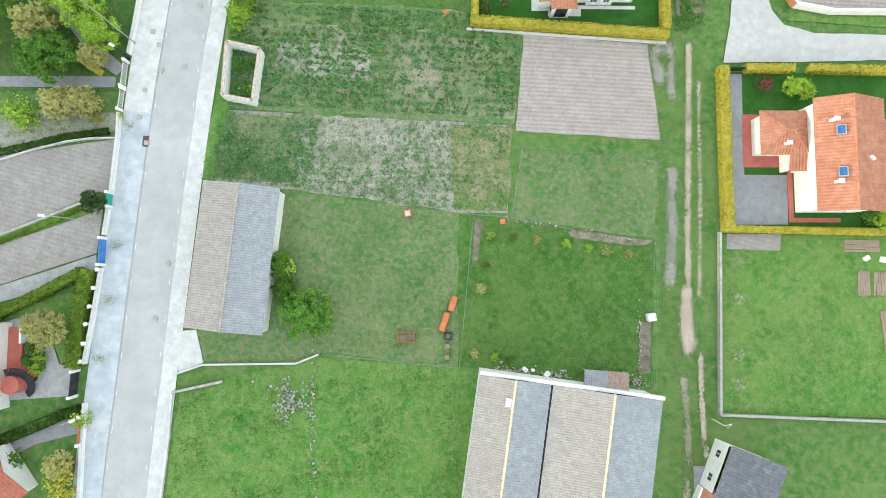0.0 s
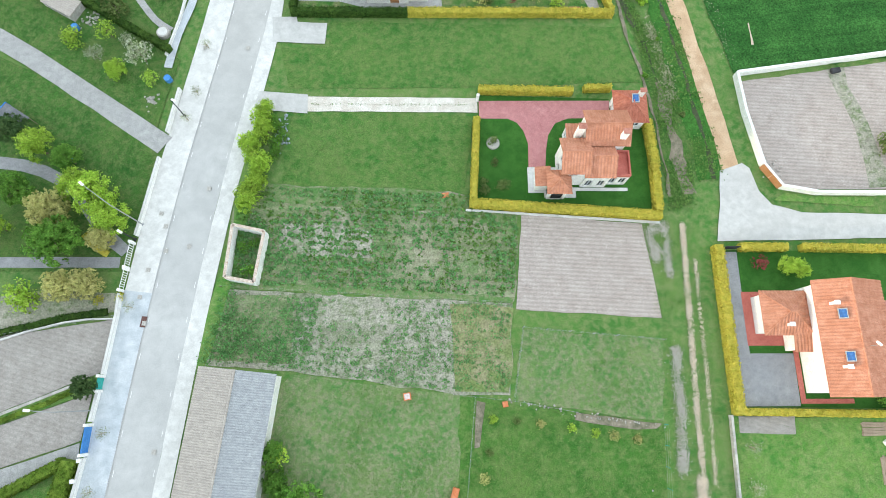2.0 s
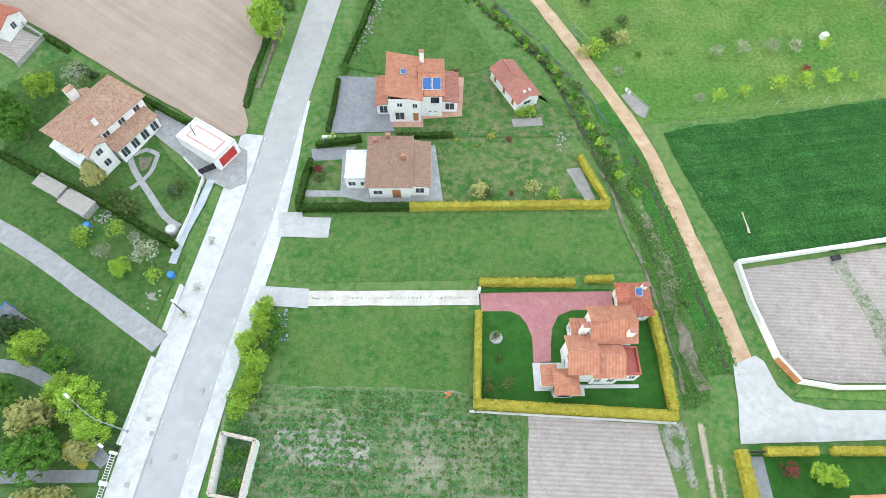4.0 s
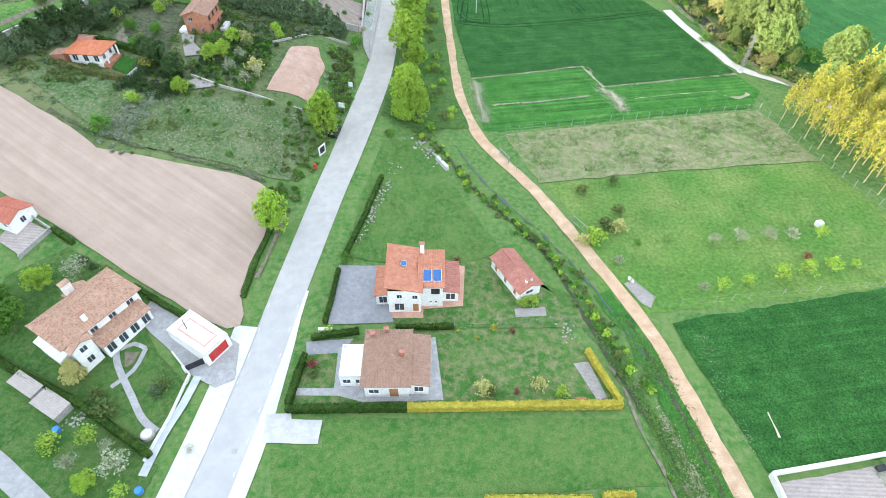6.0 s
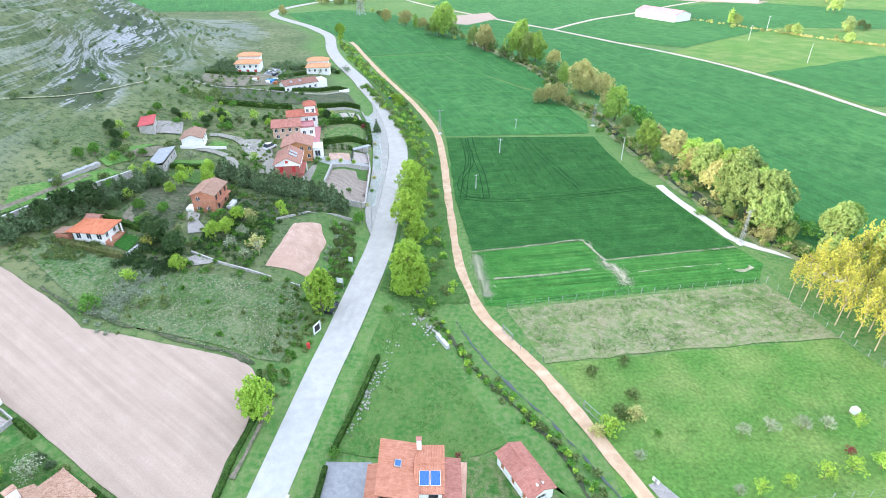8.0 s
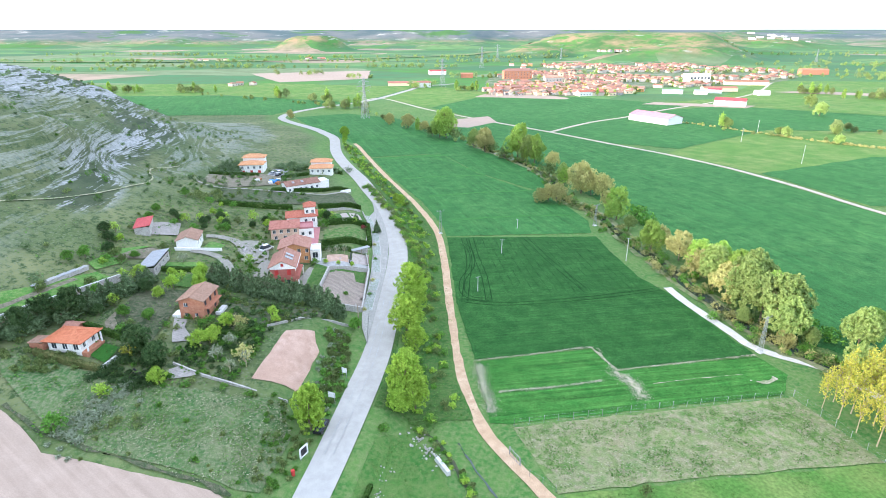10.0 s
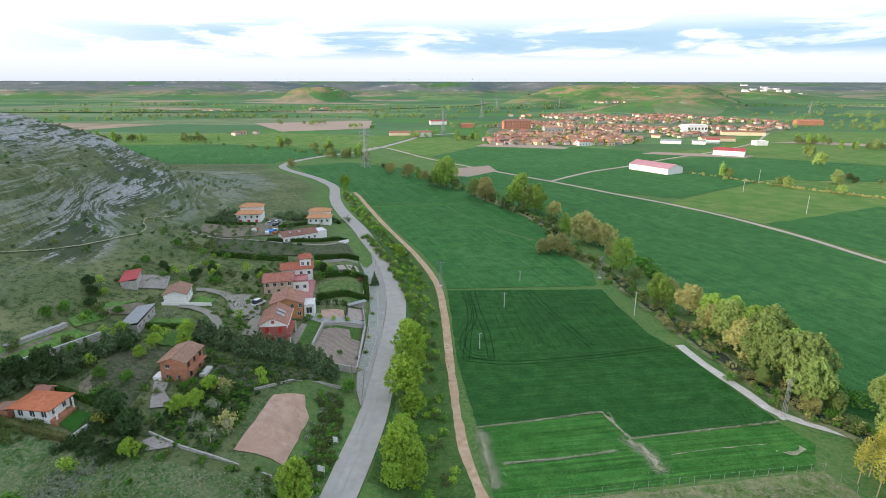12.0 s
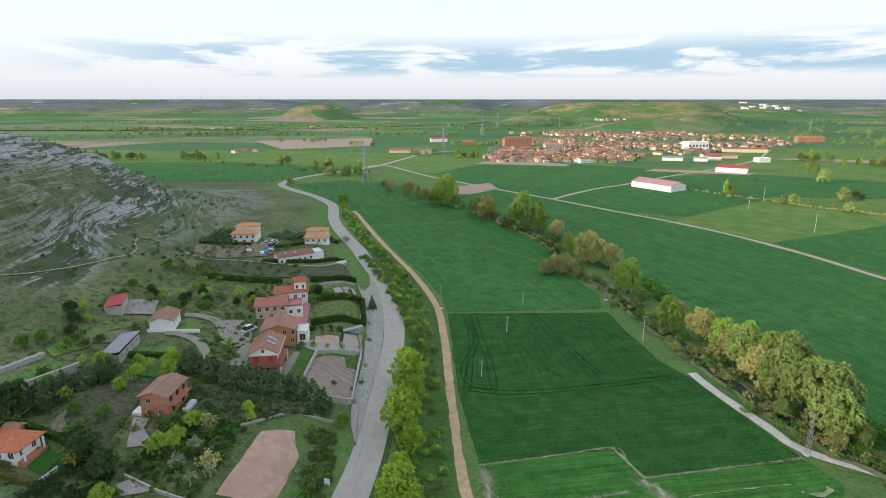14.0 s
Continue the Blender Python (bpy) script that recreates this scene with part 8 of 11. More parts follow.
for k, x, y, s in (("willow", 88.2, 165.0, 0.95), ("tan", 86.8, 162.4, 0.55), ("willow", 90.6, 171.0, 1.2), ("willow", 87.6, 175.6, 1.05), ("limewillow", 92.0, 178.0, 1.25), ("willow", 86.6, 183.0, 1.1), ("willow", 90.4, 187.4, 1.2), ("tan", 85.0, 190.4, 1.25), ("limewillow", 89.4, 194.8, 1.2), ("willow", 84.6, 198.0, 1.0), ("limewillow", 88.0, 202.6, 1.15), ("tan", 83.4, 204.4, 1.1), ("limewillow", 85.0, 210.5, 1.0), ("bush", 80.8, 203.4, 1.9), ("willow", 82.0, 174.4, 0.38), ("willow", 92.8, 162.2, 0.42), ("bush", 95.6, 167.6, 3.0), ("bush", 99.0, 163.8, 2.6),
                   ("tan", 82.4, 219.0, 1.2), ("limewillow", 74.6, 226, 1.1), ("tan", 79.8, 231, 1.0), ("limewillow", 73.4, 263.5, 1.3), ("bush", 81.4, 262, 4.4), ("bush", 84.2, 256, 3.2), ("tan", 77.2, 299, 1.25), ("tan", 68.2, 304.5, 1.75), ("tan", 72.6, 301.5, 1.2), ("tan", 53.6, 288.5, 1.05), ("tan", 49.6, 290.0, 0.95), ("tan", 45.8, 288.6, 0.8), ("willow", 74.6, 250, 0.5), ("tan", 75, 283, 0.8),
                   ("limewillow", 63.4, 321, 0.8), ("willow", 64.4, 330, 0.7), ("olive", 58.4, 336, 4.6), ("tan", 64.0, 358.5, 1.1), ("limewillow", 55.4, 369.5, 1.5), ("limewillow", 46.8, 379.5, 1.95), ("willow", 51.0, 372.0, 1.2), ("olive", 39, 384, 4.6), ("tan", 28.4, 404, 1.75), ("willow", 22.0, 418, 0.95), ("olive", 33, 402, 4.2), ("limewillow", 3.4, 453, 2.0), ("limewillow", -1.4, 456, 1.5), ("olive", 10, 446, 5.0), ("olive", -7, 462, 5.0), ("tan", -13, 480, 1.0), ("farpoplar", -19, 486, 0.9), ("tan", -27, 496, 1.35), ("tan", -44, 518, 1.1),
                   ("willow", 104.2, 160.8, 0.85), ("limewillow", 108.5, 164, 0.9), ("willow", 96.5, 150, 0.6), ("willow", 106, 146, 0.9), ("limewillow", 112, 143, 0.9)):
    plant(k, x, y, s, group="trees along the stream")
bank = {0: [], 1: [], 2: []}
for k in range(420):
    t = rng.uniform(0, len(river) - 2)
    a, b = river[int(t)], river[int(t) + 1]
    f = t - int(t)
    bank[k % 3].append((a[0] + (b[0] - a[0]) * f + rng.normal() * 2.4, a[1] + (b[1] - a[1]) * f + rng.normal() * 1.5, rng.uniform(0.5, 1.4)))
for k, (mat, lab) in enumerate(((LEAF_TAN, "dry tan reeds and shrubs along the stream"), (LEAF_OLIVE, "olive-green shrubs along the stream"), (LEAF, "green leafy shrubs along the stream"))):
    thicket("stream_scrub", bank[k], 1.8, 1.4, 150, 0.2, mat, lab)
for x, y, hgt, t in ((-0.3, 247, 9.5, 10), (62.8, 256.3, 9, 30), (79.2, 159.8, 10, 25)):
    lattice_pole(x, y, hgt, t)
for x, y, hgt in ((64.1, 218.8, 8.5), (21.6, 225.7, 5.5), (11.2, 194.6, 5.0), (30.6, 252.7, 4.0), (214.9, 368.6, 11), (213.4, 438, 10), (245, 476, 10)):
    slim_pole(x, y, hgt)
# dark grassy bank between the road and the dirt track
bank_ys = (134, 150, 170, 189, 205, 220, 235, 250, 270, 287, 310, 335)
track_side = [(lerp(y, [(131, 8.5), (150, 4.6), (189, 2.3), (220, 0.9), (250, -2), (287, -12), (335, -29)]) - 1.1, y) for y in bank_ys]
drape("verge", [(lerp(y, ROAD) + 4.2, y) for y in bank_ys] + track_side[::-1], GARDEN, "dark rank grass on the bank below the road", 0.11, 0.2, "verge", long_edge=4.0)
scatter("bank_grass", [(lerp(y, ROAD) + 4.6, y) for y in bank_ys] + track_side[::-1], 9000, 0.2, LEAF_GRASS, "tufts of rank grass on the road bank", "grass", 1.2, 6, 0.8, 0.12)
# shrubs along ditch and dirt track
ditch = {0: [], 1: [], 2: []}
for k in range(130):
    u = k / 129
    x = lerp(u, [(0, -5), (0.2, 5), (0.45, 18.5), (0.7, 27), (1, 33)]) + rng.normal() * 1.0
    y = lerp(u, [(0, 131), (0.2, 114), (0.45, 95), (0.7, 74), (1, 47)])
    size = rng.uniform(0.25, 0.7)
    if y > 66 or k % 9 == 2:
        ditch[(0, 1, 2, 2, 0)[k % 5]].append((x + (1.2 if y > 66 else 0.6), y, size))
for k in range(420):
    y = rng.uniform(128, 420)
    c = lerp(y, ROAD)
    e = lerp(y, [(131, 8.5), (150, 4.6), (189, 2.3), (220, 0.9), (250, -2), (287, -12), (335, -29), (386, -45.6), (428, -59)])
    x = rng.uniform(c + 6.5, max(c + 7.5, e - 3.2))
    ditch[k % 3].append((x, y, rng.uniform(0.45, 1.2)))
for k in range(190):
    y = rng.uniform(196, 300)
    ditch[(0, 2, 2, 1, 0, 2)[k % 6]].append((lerp(y, [(196, -5.0), (202, -5.4), (212, -7.8), (224, -11.4), (242, -16.0), (258, -20.4), (300, -35.6)]) + rng.normal() * 0.9, y, rng.uniform(0.5, 1.25)))
for k, (mat, lab) in enumerate(((LEAF, "green leafy bushes on the road bank and ditch"), (LEAF_LIME, "lime-green bushes on the road bank and ditch"), (LEAF_OLIVE, "olive-brown bushes on the road bank and ditch"))):
    thicket("bank_scrub", ditch[k], 1.6, 1.3, 260, 0.13, mat, lab)
for x, y, s, tall in ((-8.2, 180.5, 1.18, 0.88), (-6.6, 176, 0.8, 0.85), (-8.6, 160.5, 1.2, 0.9), (-6.2, 157, 0.8, 0.85), (-7.6, 148.5, 0.7, 0.8), (-7.6, 138.5, 1.08, 1.02), (-5.4, 136.5, 0.86, 1.05), (-8.4, 134.6, 0.7, 0.8), (-24.8, 127.2, 0.86, 1.14), (-25.6, 128.6, 0.62, 1.05), (-30.2, 98.2, 0.82, 1.16), (-30.9, 99.6, 0.6, 1.0), (-18.4, 281, 0.6, 0.9), (-20.6, 286, 0.5, 0.9), (-66.5, 425, 0.55, 1.2), (-74, 462, 0.7, 1.0), (-71, 456, 0.8, 1.0)):
    plant("roadside", x, y, s, tall)
plant("tan", -136, 552, 0.9)
plant("broad", -21.4, 162.4, 0.5)
plant("bush", -11, 128, 1.1)

# hedgerow of reeds and single trees along the drain on the plain
drain_line = [(204, 532), (230, 495), (254, 462), (265, 445), (285, 423.6), (296, 413.6), (330, 400)]
thicket("drain_scrub", [(lerp(u, list(zip(np.linspace(0, 1, 7), [p[0] for p in drain_line]))) + rng.normal(), lerp(u, list(zip(np.linspace(0, 1, 7), [p[1] for p in drain_line]))) + rng.normal(), rng.uniform(0.4, 0.9)) for u in rng.uniform(0, 1, 130)], 1.8, 1.5, 60, 0.3, LEAF_TAN, "dry reeds along the drain on the plain")
for k, x, y, s in (("farlime", 256, 456.6, 1.0), ("fartree", 246, 459, 0.5), ("fartree", 238, 468.8, 0.35), ("farlime", 223, 485.6, 0.4), ("farlime", 218, 512, 0.35), ("farlime", 277, 428.8, 0.9), ("fartree", 274.6, 439.5, 0.4), ("fartree", 318, 481, 0.8), ("farlime", 378, 626, 1.7), ("farlime", 350, 566, 1.6)):
    plant(k, x, y, s, group="trees of the plain")

scatter("bank_grass", [(-11, 128), (0, 131), (-3.4, 170), (-4.4, 215), (-12, 262), (-30, 315), (-45, 360), (-47, 352), (-34, 312), (-19, 258), (-10.6, 215), (-9.4, 180), (-10, 150)], 9000, 0.2, LEAF_GRASS, "rank green grass on the road bank", "grass", 0.9, 7, 0.6, 0.15)

# ---- gardens along the pavement ----
drape("lawn", [(-72, 24.4), (-41.9, 24.4), (-40.6, 32), (-38.6, 41), (-57, 53), (-72, 60)], GARDEN, "dark shady garden grass under trees", 0.05, 0.0, "lawn")
drape("lawn", [(-72, 62.5), (-40, 45.2), (-39.2, 50), (-38, 56), (-52, 64), (-72, 73)], GARDEN, "green orchard garden behind the wall", 0.05, 0.0, "lawn", long_edge=5.0)
drape("lawn", [(-70, 74), (-52, 65.4), (-39.6, 58.4), (-37.2, 67.5), (-43.5, 73), (-48, 79), (-52, 86), (-64, 92), (-72, 86)], GARDEN, "villa garden lawn with paths", 0.08, 0.0, "lawn", long_edge=4.0)
drape("tilled_plot", [(-72, 13.0), (-56.9, 15.8), (-42.0, 18.2), (-42.5, 11.6), (-57, 5.6), (-72, -0.5)], GRAVEL_SOIL, "tilled grey garden plot with furrows", 0.06, 0.1, "plot")
drape("tilled_plot", [(-72, -2.4), (-57, 4.1), (-43.4, 9.0), (-44, 3.3), (-57, -1.0), (-72, -7)], GRAVEL_SOIL, "second tilled grey garden plot", 0.06, 0.1, "plot")
drape("lane", [(-72, -7.2), (-57, -1.2), (-44, 3.1), (-43.9, 0.7), (-57, -3.3), (-72, -9.4)], STONEPATH, "grey concrete garden lane", 0.09, 0.1, "lane")
drape("verge", [(-72, 1), (-57, 5.5), (-42.6, 11.4), (-43.2, 9.2), (-57, 4.2), (-72, -1.8)], LUSH, "grass strip between the tilled plots", 0.08, 0.2, "verge")
drape("rockery", [(-72, 14), (-57, 16.8), (-41.8, 19.2), (-41.7, 21.6), (-50, 22), (-72, 19)], SPARSE, "dry stony border with weeds", 0.07, 0.3, "border")
ribbon("lane", [(-72, 25.6), (-57, 25.6), (-42.4, 25.6)], -0.75, 0.75, DRIVE, "grey gravel garden lane", 0.11, ragged=0.1, category="lane")
ribbon("lane", [(-66, 40.2), (-60.5, 39.6), (-57.4, 39.3), (-54.6, 38.5), (-52, 37.2), (-49.6, 35.5), (-46.1, 31.1), (-44, 28.8), (-41.8, 27.0)], -0.85, 0.85, DRIVE, "dark tarmac garden drive", 0.12, ragged=0.1, category="lane")
ribbon("lane", [(-80, 66.6), (-64.6, 59.2), (-51.5, 51), (-38.6, 42.4)], -1.45, 1.45, STONEPATH, "pale gravel drive between the gardens", 0.12, ragged=0.05, category="lane")
drape("yard", [(-72, -16.5), (-55.5, -15.2), (-46.2, -14.6), (-46, -11.4), (-48.2, -10.6), (-50.4, -4.4), (-52.4, -4.6), (-72, -10)], STONEPATH, "pale concrete yard of the white villa", 0.09, 0.0, "yard")
drape("lawn", [(-52.2, -4.4), (-50.2, -4.4), (-48, -10.6), (-45.4, -10.8), (-44.0, -1.2), (-57, -3.6)], LUSH, "small clipped lawn behind the hedge", 0.075, 0.0, "lawn")
ribbon("lane", [(-57, -23), (-51, -19.6), (-45.4, -18.2)], -1.0, 1.0, DRIVE, "brown gravel lane between walls", 0.1, category="lane")
WALLP = [(-44.8, -30), (-44.7, -20.8), (-44.5, -15.4)]
WALLLABEL = "low white rendered garden wall along the pavement"
for run in (WALLP, [(-44.8, -10.6), (-43.9, -4.7), (-43.1, 1.4)], [(-42.9, 5.6), (-42.5, 9.0)], [(-42.2, 11.2), (-41.6, 18.6), (-41.6, 21.4)], [(-40.6, 29.2), (-40.1, 32.2), (-38.9, 40.4)], [(-38.3, 44.2), (-37.3, 51)]):
    wall_run(run, 0.9, 0.25, WHITEWALL, WALLLABEL, coping=CONCRETE)


def bar_gate(x0, y0, x1, y1, hgt, mat, label, solid_leaf=False):
    ob = thing("gate", label, "gate", at_ground((x0 + x1) / 2, (y0 + y1) / 2, math.degrees(math.atan2(y1 - y0, x1 - x0))))
    w = math.hypot(x1 - x0, y1 - y0) / 2
    for s in (-w, w):
        part("gate_post", box(s - 0.18, s + 0.18, -0.18, 0.18, 0, hgt + 0.2, 0.03), WHITEWALL, ob)
    if solid_leaf:
        part("gate_leaf", box(-w + 0.2, w - 0.2, -0.04, 0.04, 0.08, hgt), mat, ob)
    else:
        bm = bmesh.new()
        for z in (0.15, hgt - 0.05):
            add_box(bm, -w + 0.2, w - 0.2, -0.03, 0.03, z, z + 0.06)
        part("rail", bm, mat, ob)
        me = bm_mesh("bar", box(-0.04, 0.04, -0.025, 0.025, 0.21, hgt - 0.05), mat)
        n = int(2 * w / 0.32)
        for k in range(1, n):
            part("bar", me, mat, ob, at=pose(-w + 0.2 + (2 * w - 0.4) * k / n, 0, 0))


bar_gate(-41.5, 21.8, -41.2, 24.6, 1.2, WHITEPAINT, "white railing beside the garden gate")
bar_gate(-41.2, 24.8, -40.9, 28.2, 1.3, WHITEPAINT, "white barred double garden gate")
bar_gate(-43.0, 1.8, -42.9, 5.2, 1.6, BLUEPAINT, "pale blue sheet metal gate", True)
bar_gate(-42.4, 9.2, -42.3, 11.0, 1.5, TEALPAINT, "teal sheet metal garden gate", True)
bar_gate(-45.9, -14.6, -45.7, -11.4, 1.7, DARKMETAL, "black metal villa gate", True)
bar_gate(-44.8, -20.4, -44.7, -17.0, 1.5, PLANK, "brown wooden gate to the lane", True)
hedge([(-45.9, -11.0), (-45.7, -7.5), (-45.3, -3.3), (-44.5, 1.2)], 1.7, 1.7, HEDGE_L, "broad lime-green hedge behind the garden wall")
hedge([(-57, -4.9), (-51.1, -2.2), (-45.2, 1.0)], 1.3, 1.4, HEDGE_L, "lime-green hedge along the garden lane")
hedge([(-72, -25), (-55.2, -20.1), (-51.1, -18.5), (-47.7, -17.0), (-45.2, -16.2)], 1.3, 1.2, HEDGE_G, "dark green hedge along the lane")
hedge([(-72, 12.4), (-56.9, 16.2), (-52.6, 17.2), (-48.4, 18.3), (-43.0, 19.1)], 0.8, 0.7, HEDGE_G, "low dark hedge above the tilled plot")
hedge([(-72, -1.6), (-56.4, 4.7), (-52.2, 6.4), (-48.7, 7.8), (-45.9, 9.2)], 0.6, 0.5, HEDGE_L, "low yellow-green border between the tilled plots")
wall_run([(-72, -0.6), (-56.4, 5.6), (-52.2, 7.3), (-45.9, 9.9)], 0.25, 0.35, STONEWALL, "low pale stone edging between the tilled plots")
hedge([(-70, 73.2), (-63.8, 70.0), (-52, 64.7), (-39.4, 57.2)], 1.0, 1.3, HEDGE_G, "dark clipped hedge between the gardens")
hedge([(-47.3, 29.3), (-45.6, 27.6), (-44.1, 26.7)], 0.8, 0.9, HEDGE_Y, "low yellow hedge along the drive")
wall_run([(-72, 10.4), (-56.8, 15.2), (-52.6, 16.6), (-48.3, 17.7), (-45.5, 18.1), (-41.9, 18.2)], 0.5, 0.18, CONCRETE, "low concrete border wall of the plot")
fence([(-56.8, 15.9), (-42, 18.5)], 2.5, 1.1, "thin wire fence along the tilled garden plot")
villa_w = thing("house", "white villa with red-brick terrace and curved steps", "house")
block(villa_w, -64, -54.2, -16, -5.4, 5.4, 1.6, "hip", WHITEWALL, TILE, row("E", 10.6, 3, 3.2) + row("N", 9.8, 3, 3.2), 0.4)
part("terrace", box(-54.2, -52.4, -13.6, -6.0, 0, 0.8, 0.03), REDPAVE, villa_w, "red brick terrace")
part("parapet", box(-52.6, -52.3, -8.0, -5.6, 0, 1.2, 0.03), WHITEWALL, villa_w)
for k in range(7):
    part("step", rods(((-52.2, -11.4, 0), (-52.2, -11.4, 0.75 - 0.1 * k), 0.5 + 0.26 * k, 0.5 + 0.26 * k, 20)), REDPAVE if k < 5 else DARKMETAL, villa_w)
villa_sw = thing("house", "house corner with a brick-red tiled roof", "house", pose(-54.5, -24.6, 0, 0, 0, 35))
block(villa_sw, -5, 3.0, -3.2, 3.2, 2.7, 1.4, "gx", WHITEWALL, TILE_BRICK, row("S", 8, 3, 0.9), 0.4)
for k, x, y, s in (("broad", -49.0, 27.6, 0.98), ("tan", -51.2, 32.1, 0.62), ("lime", -43.2, 31.0, 0.95), ("tan", -44.4, 28.4, 0.42), ("lime", -45.4, 34.2, 1.15), ("lime", -48.4, 35.6, 0.9), ("bush", -53.3, 29.4, 1.5), ("tan", -48.4, 22.2, 0.5), ("tan", -45.2, 22.4, 0.5), ("orchard", -53.1, 21.0, 1.5), ("goldbush", -41.6, 21.0, 0.9), ("goldbush", -44.2, 20.6, 1.0), ("broad", -56, 35, 0.7), ("lime", -58, 30, 0.8),
                   ("tan", -48.4, -6.0, 0.62), ("pine", -43.7, 9.6, 0.52), ("tan", -46.7, -22.6, 0.4), ("goldbush", -46.8, -24.6, 2.6), ("goldbush", -46.4, -26.6, 2.0), ("limebush", -44.8, -17.4, 1.0), ("bush", -52.6, -22.2, 1.2), ("limebush", -52.8, 20.6, 1.4), ("limebush", -50.6, -11.2, 0.8), ("bush", -51.6, -10.2, 0.8), ("bush", -50.2, -10.0, 0.7), ("olive", -51.4, -8.8, 0.8),
                   ("limebush", -53.5, 58.8, 1.3), ("orchard", -48.3, 59.6, 1.1), ("blossom", -49.6, 56.0, 0.9), ("blossom", -42.9, 55.6, 1.45), ("blossom", -45.4, 58.2, 0.8), ("lime", -46.2, 53.3, 0.6), ("orchard", -41.2, 52.2, 0.85), ("lime", -54.4, 41.2, 0.95), ("pine", -58.4, 43.8, 0.7), ("broad", -50.4, 39.6, 0.6),
                   ("olive", -50, 66, 1.2), ("olive", -47.6, 63.6, 1.7), ("tan", -53.6, 68.6, 0.5), ("conifer", -41.6, 66.8, 0.4), ("olive", -40.9, 67.6, 1.2), ("blossom", -60, 86.5, 1.4), ("lime", -65, 84, 0.9), ("broad", -66.4, 76.6, 0.95), ("broad", -70, 79.5, 0.9), ("olive", -56, 87.4, 1.0), ("bush", -48.6, 83.0, 0.7), ("conifer", -58.4, 88.2, 0.28), ("conifer", -60.4, 89.4, 0.28)):
    plant(k, x, y, s)
for x, y, a, t in ((-40.2, 30.9, 4.0, 144), (-42.9, 6.9, 2.2, 175), (-45.0, -17.2, 1.6, 20)):
    street_lamp(x, y, 8.5 if y > 0 else 5, a, t)
for x, y in ((-40.9, 28.8), (-36.4, 47.0), (-39.3, 76.0)):
    street_lamp(x, y, 5.0, 0.5, -30, DARKMETAL)
for k, (x, y) in enumerate(((-42.3, 4.3), (-43.0, -2.4), (-44.0, -9.8), (-41.2, 19.6), (-36.9, 46.2), (-36.0, 50.4), (-35.4, 58))):
    plant("bare", x + 1.2, y, 0.8, group="young pavement trees")
drain = bm_mesh("drain_cover", box(-0.28, 0.28, -0.28, 0.28, 0, 0.02), STONEWALL)
for k, (x, y) in enumerate(((-38.2, 17.6), (-37.0, 30.6), (-36.6, 27.2), (-38.6, 24.6), (-37.8, 32.4), (-39.2, 21), (-33.6, 27.8), (-35, 2), (-36.4, -5), (-31.8, 36), (-34.6, 58), (-28.4, 58))):
    c = lerp(y, ROAD)
    solid("drain_cover", drain, STONEWALL, "dark square drain cover in the paving", "drain cover", pose(x, y, 0.225 if k else 0.225, 0, 0, -6), "drain covers")
solid("dark_patch", box(-0.35, 0.35, -0.7, 0.7, 0.2, 0.225), surface("rust_brown_plate", [(0.10, 0.05, 0.045), (0.14, 0.08, 0.07)], (2.0, 8.0)), "rusty brown plate on the pavement", "plate", pose(-38.3, 17.8, 0.01, 0, 0, -6))
# lane markings
DASH = bm_mesh("road_dash", box(-0.03, 0.03, -0.4, 0.4, 0, 0.012), WHITEPAINT)
marking = thing("road_marking", "broken white line along the road edge", "road marking")
for y in np.arange(-28, 470, 4.6):
    c, c2 = lerp(y, ROAD), lerp(y + 1, ROAD)
    turn = -math.degrees(math.atan2(c2 - c, 1))
    for off in ((-2.45, 2.4) if y < 84 else ()):
        part("dash", DASH, WHITEPAINT, marking, at=pose(c + off, y, ground_z(c + off, y) + 0.21, 0, 0, turn))
solid("crossing", box(-0.3, 0.3, -2.2, 2.2, 0.2, 0.23), WHITEPAINT, "white stripe of a road crossing", "road marking", at_ground(-72.6, 419, -55))

# piers of the villa wall, its stair and bed
for x, y in ((-43.2, 1.2), (-43.6, -1.1), (-44.0, -3.4), (-44.4, -5.6), (-44.6, -8.0), (-45.0, -10.2)):
    ob = thing("wall_pier", "white rendered pier on the garden wall", "pier", at_ground(x, y, 8), "piers of the garden wall")
    part("shaft", box(-0.16, 0.16, -0.16, 0.16, -0.1, 1.35, 0.02), WHITEWALL, ob)
    part("cap", box(-0.24, 0.24, -0.24, 0.24, 1.35, 1.45, 0.02), WHITEPAINT, ob)
ob = thing("spiral_stair", "black metal stair curving up to a round red terrace", "stair", at_ground(-52.6, -12.9))
for k in range(12):
    a = radians(-60 + 15 * k)
    part("tread", box(1.15, 2.0, -0.24, 0.24, 0.16 + 0.2 * k, 0.22 + 0.2 * k), DARKMETAL, ob, at=pose(0, 0, 0, 0, 0, math.degrees(a)))
part("stringer", rods(*[((2.0 * math.cos(radians(-66 + 15 * k)), 2.0 * math.sin(radians(-66 + 15 * k)), 0.1 + 0.2 * k), (2.0 * math.cos(radians(-51 + 15 * k)), 2.0 * math.sin(radians(-51 + 15 * k)), 0.3 + 0.2 * k), 0.06, 0.06, 6) for k in range(12)]), DARKMETAL, ob)
part("terrace", rods(((0, 0, -0.1), (0, 0, 2.4), 1.1, 1.1, 24)), REDPAVE, ob, "round red paved terrace")
for x, y, k, sc in ((-51.4, -8.6, "bush", 0.8), (-50.2, -9.6, "limebush", 0.8), (-51.8, -10.2, "bush", 0.7), (-50.4, -10.8, "olive", 0.7)):
    plant(k, x, y, sc)
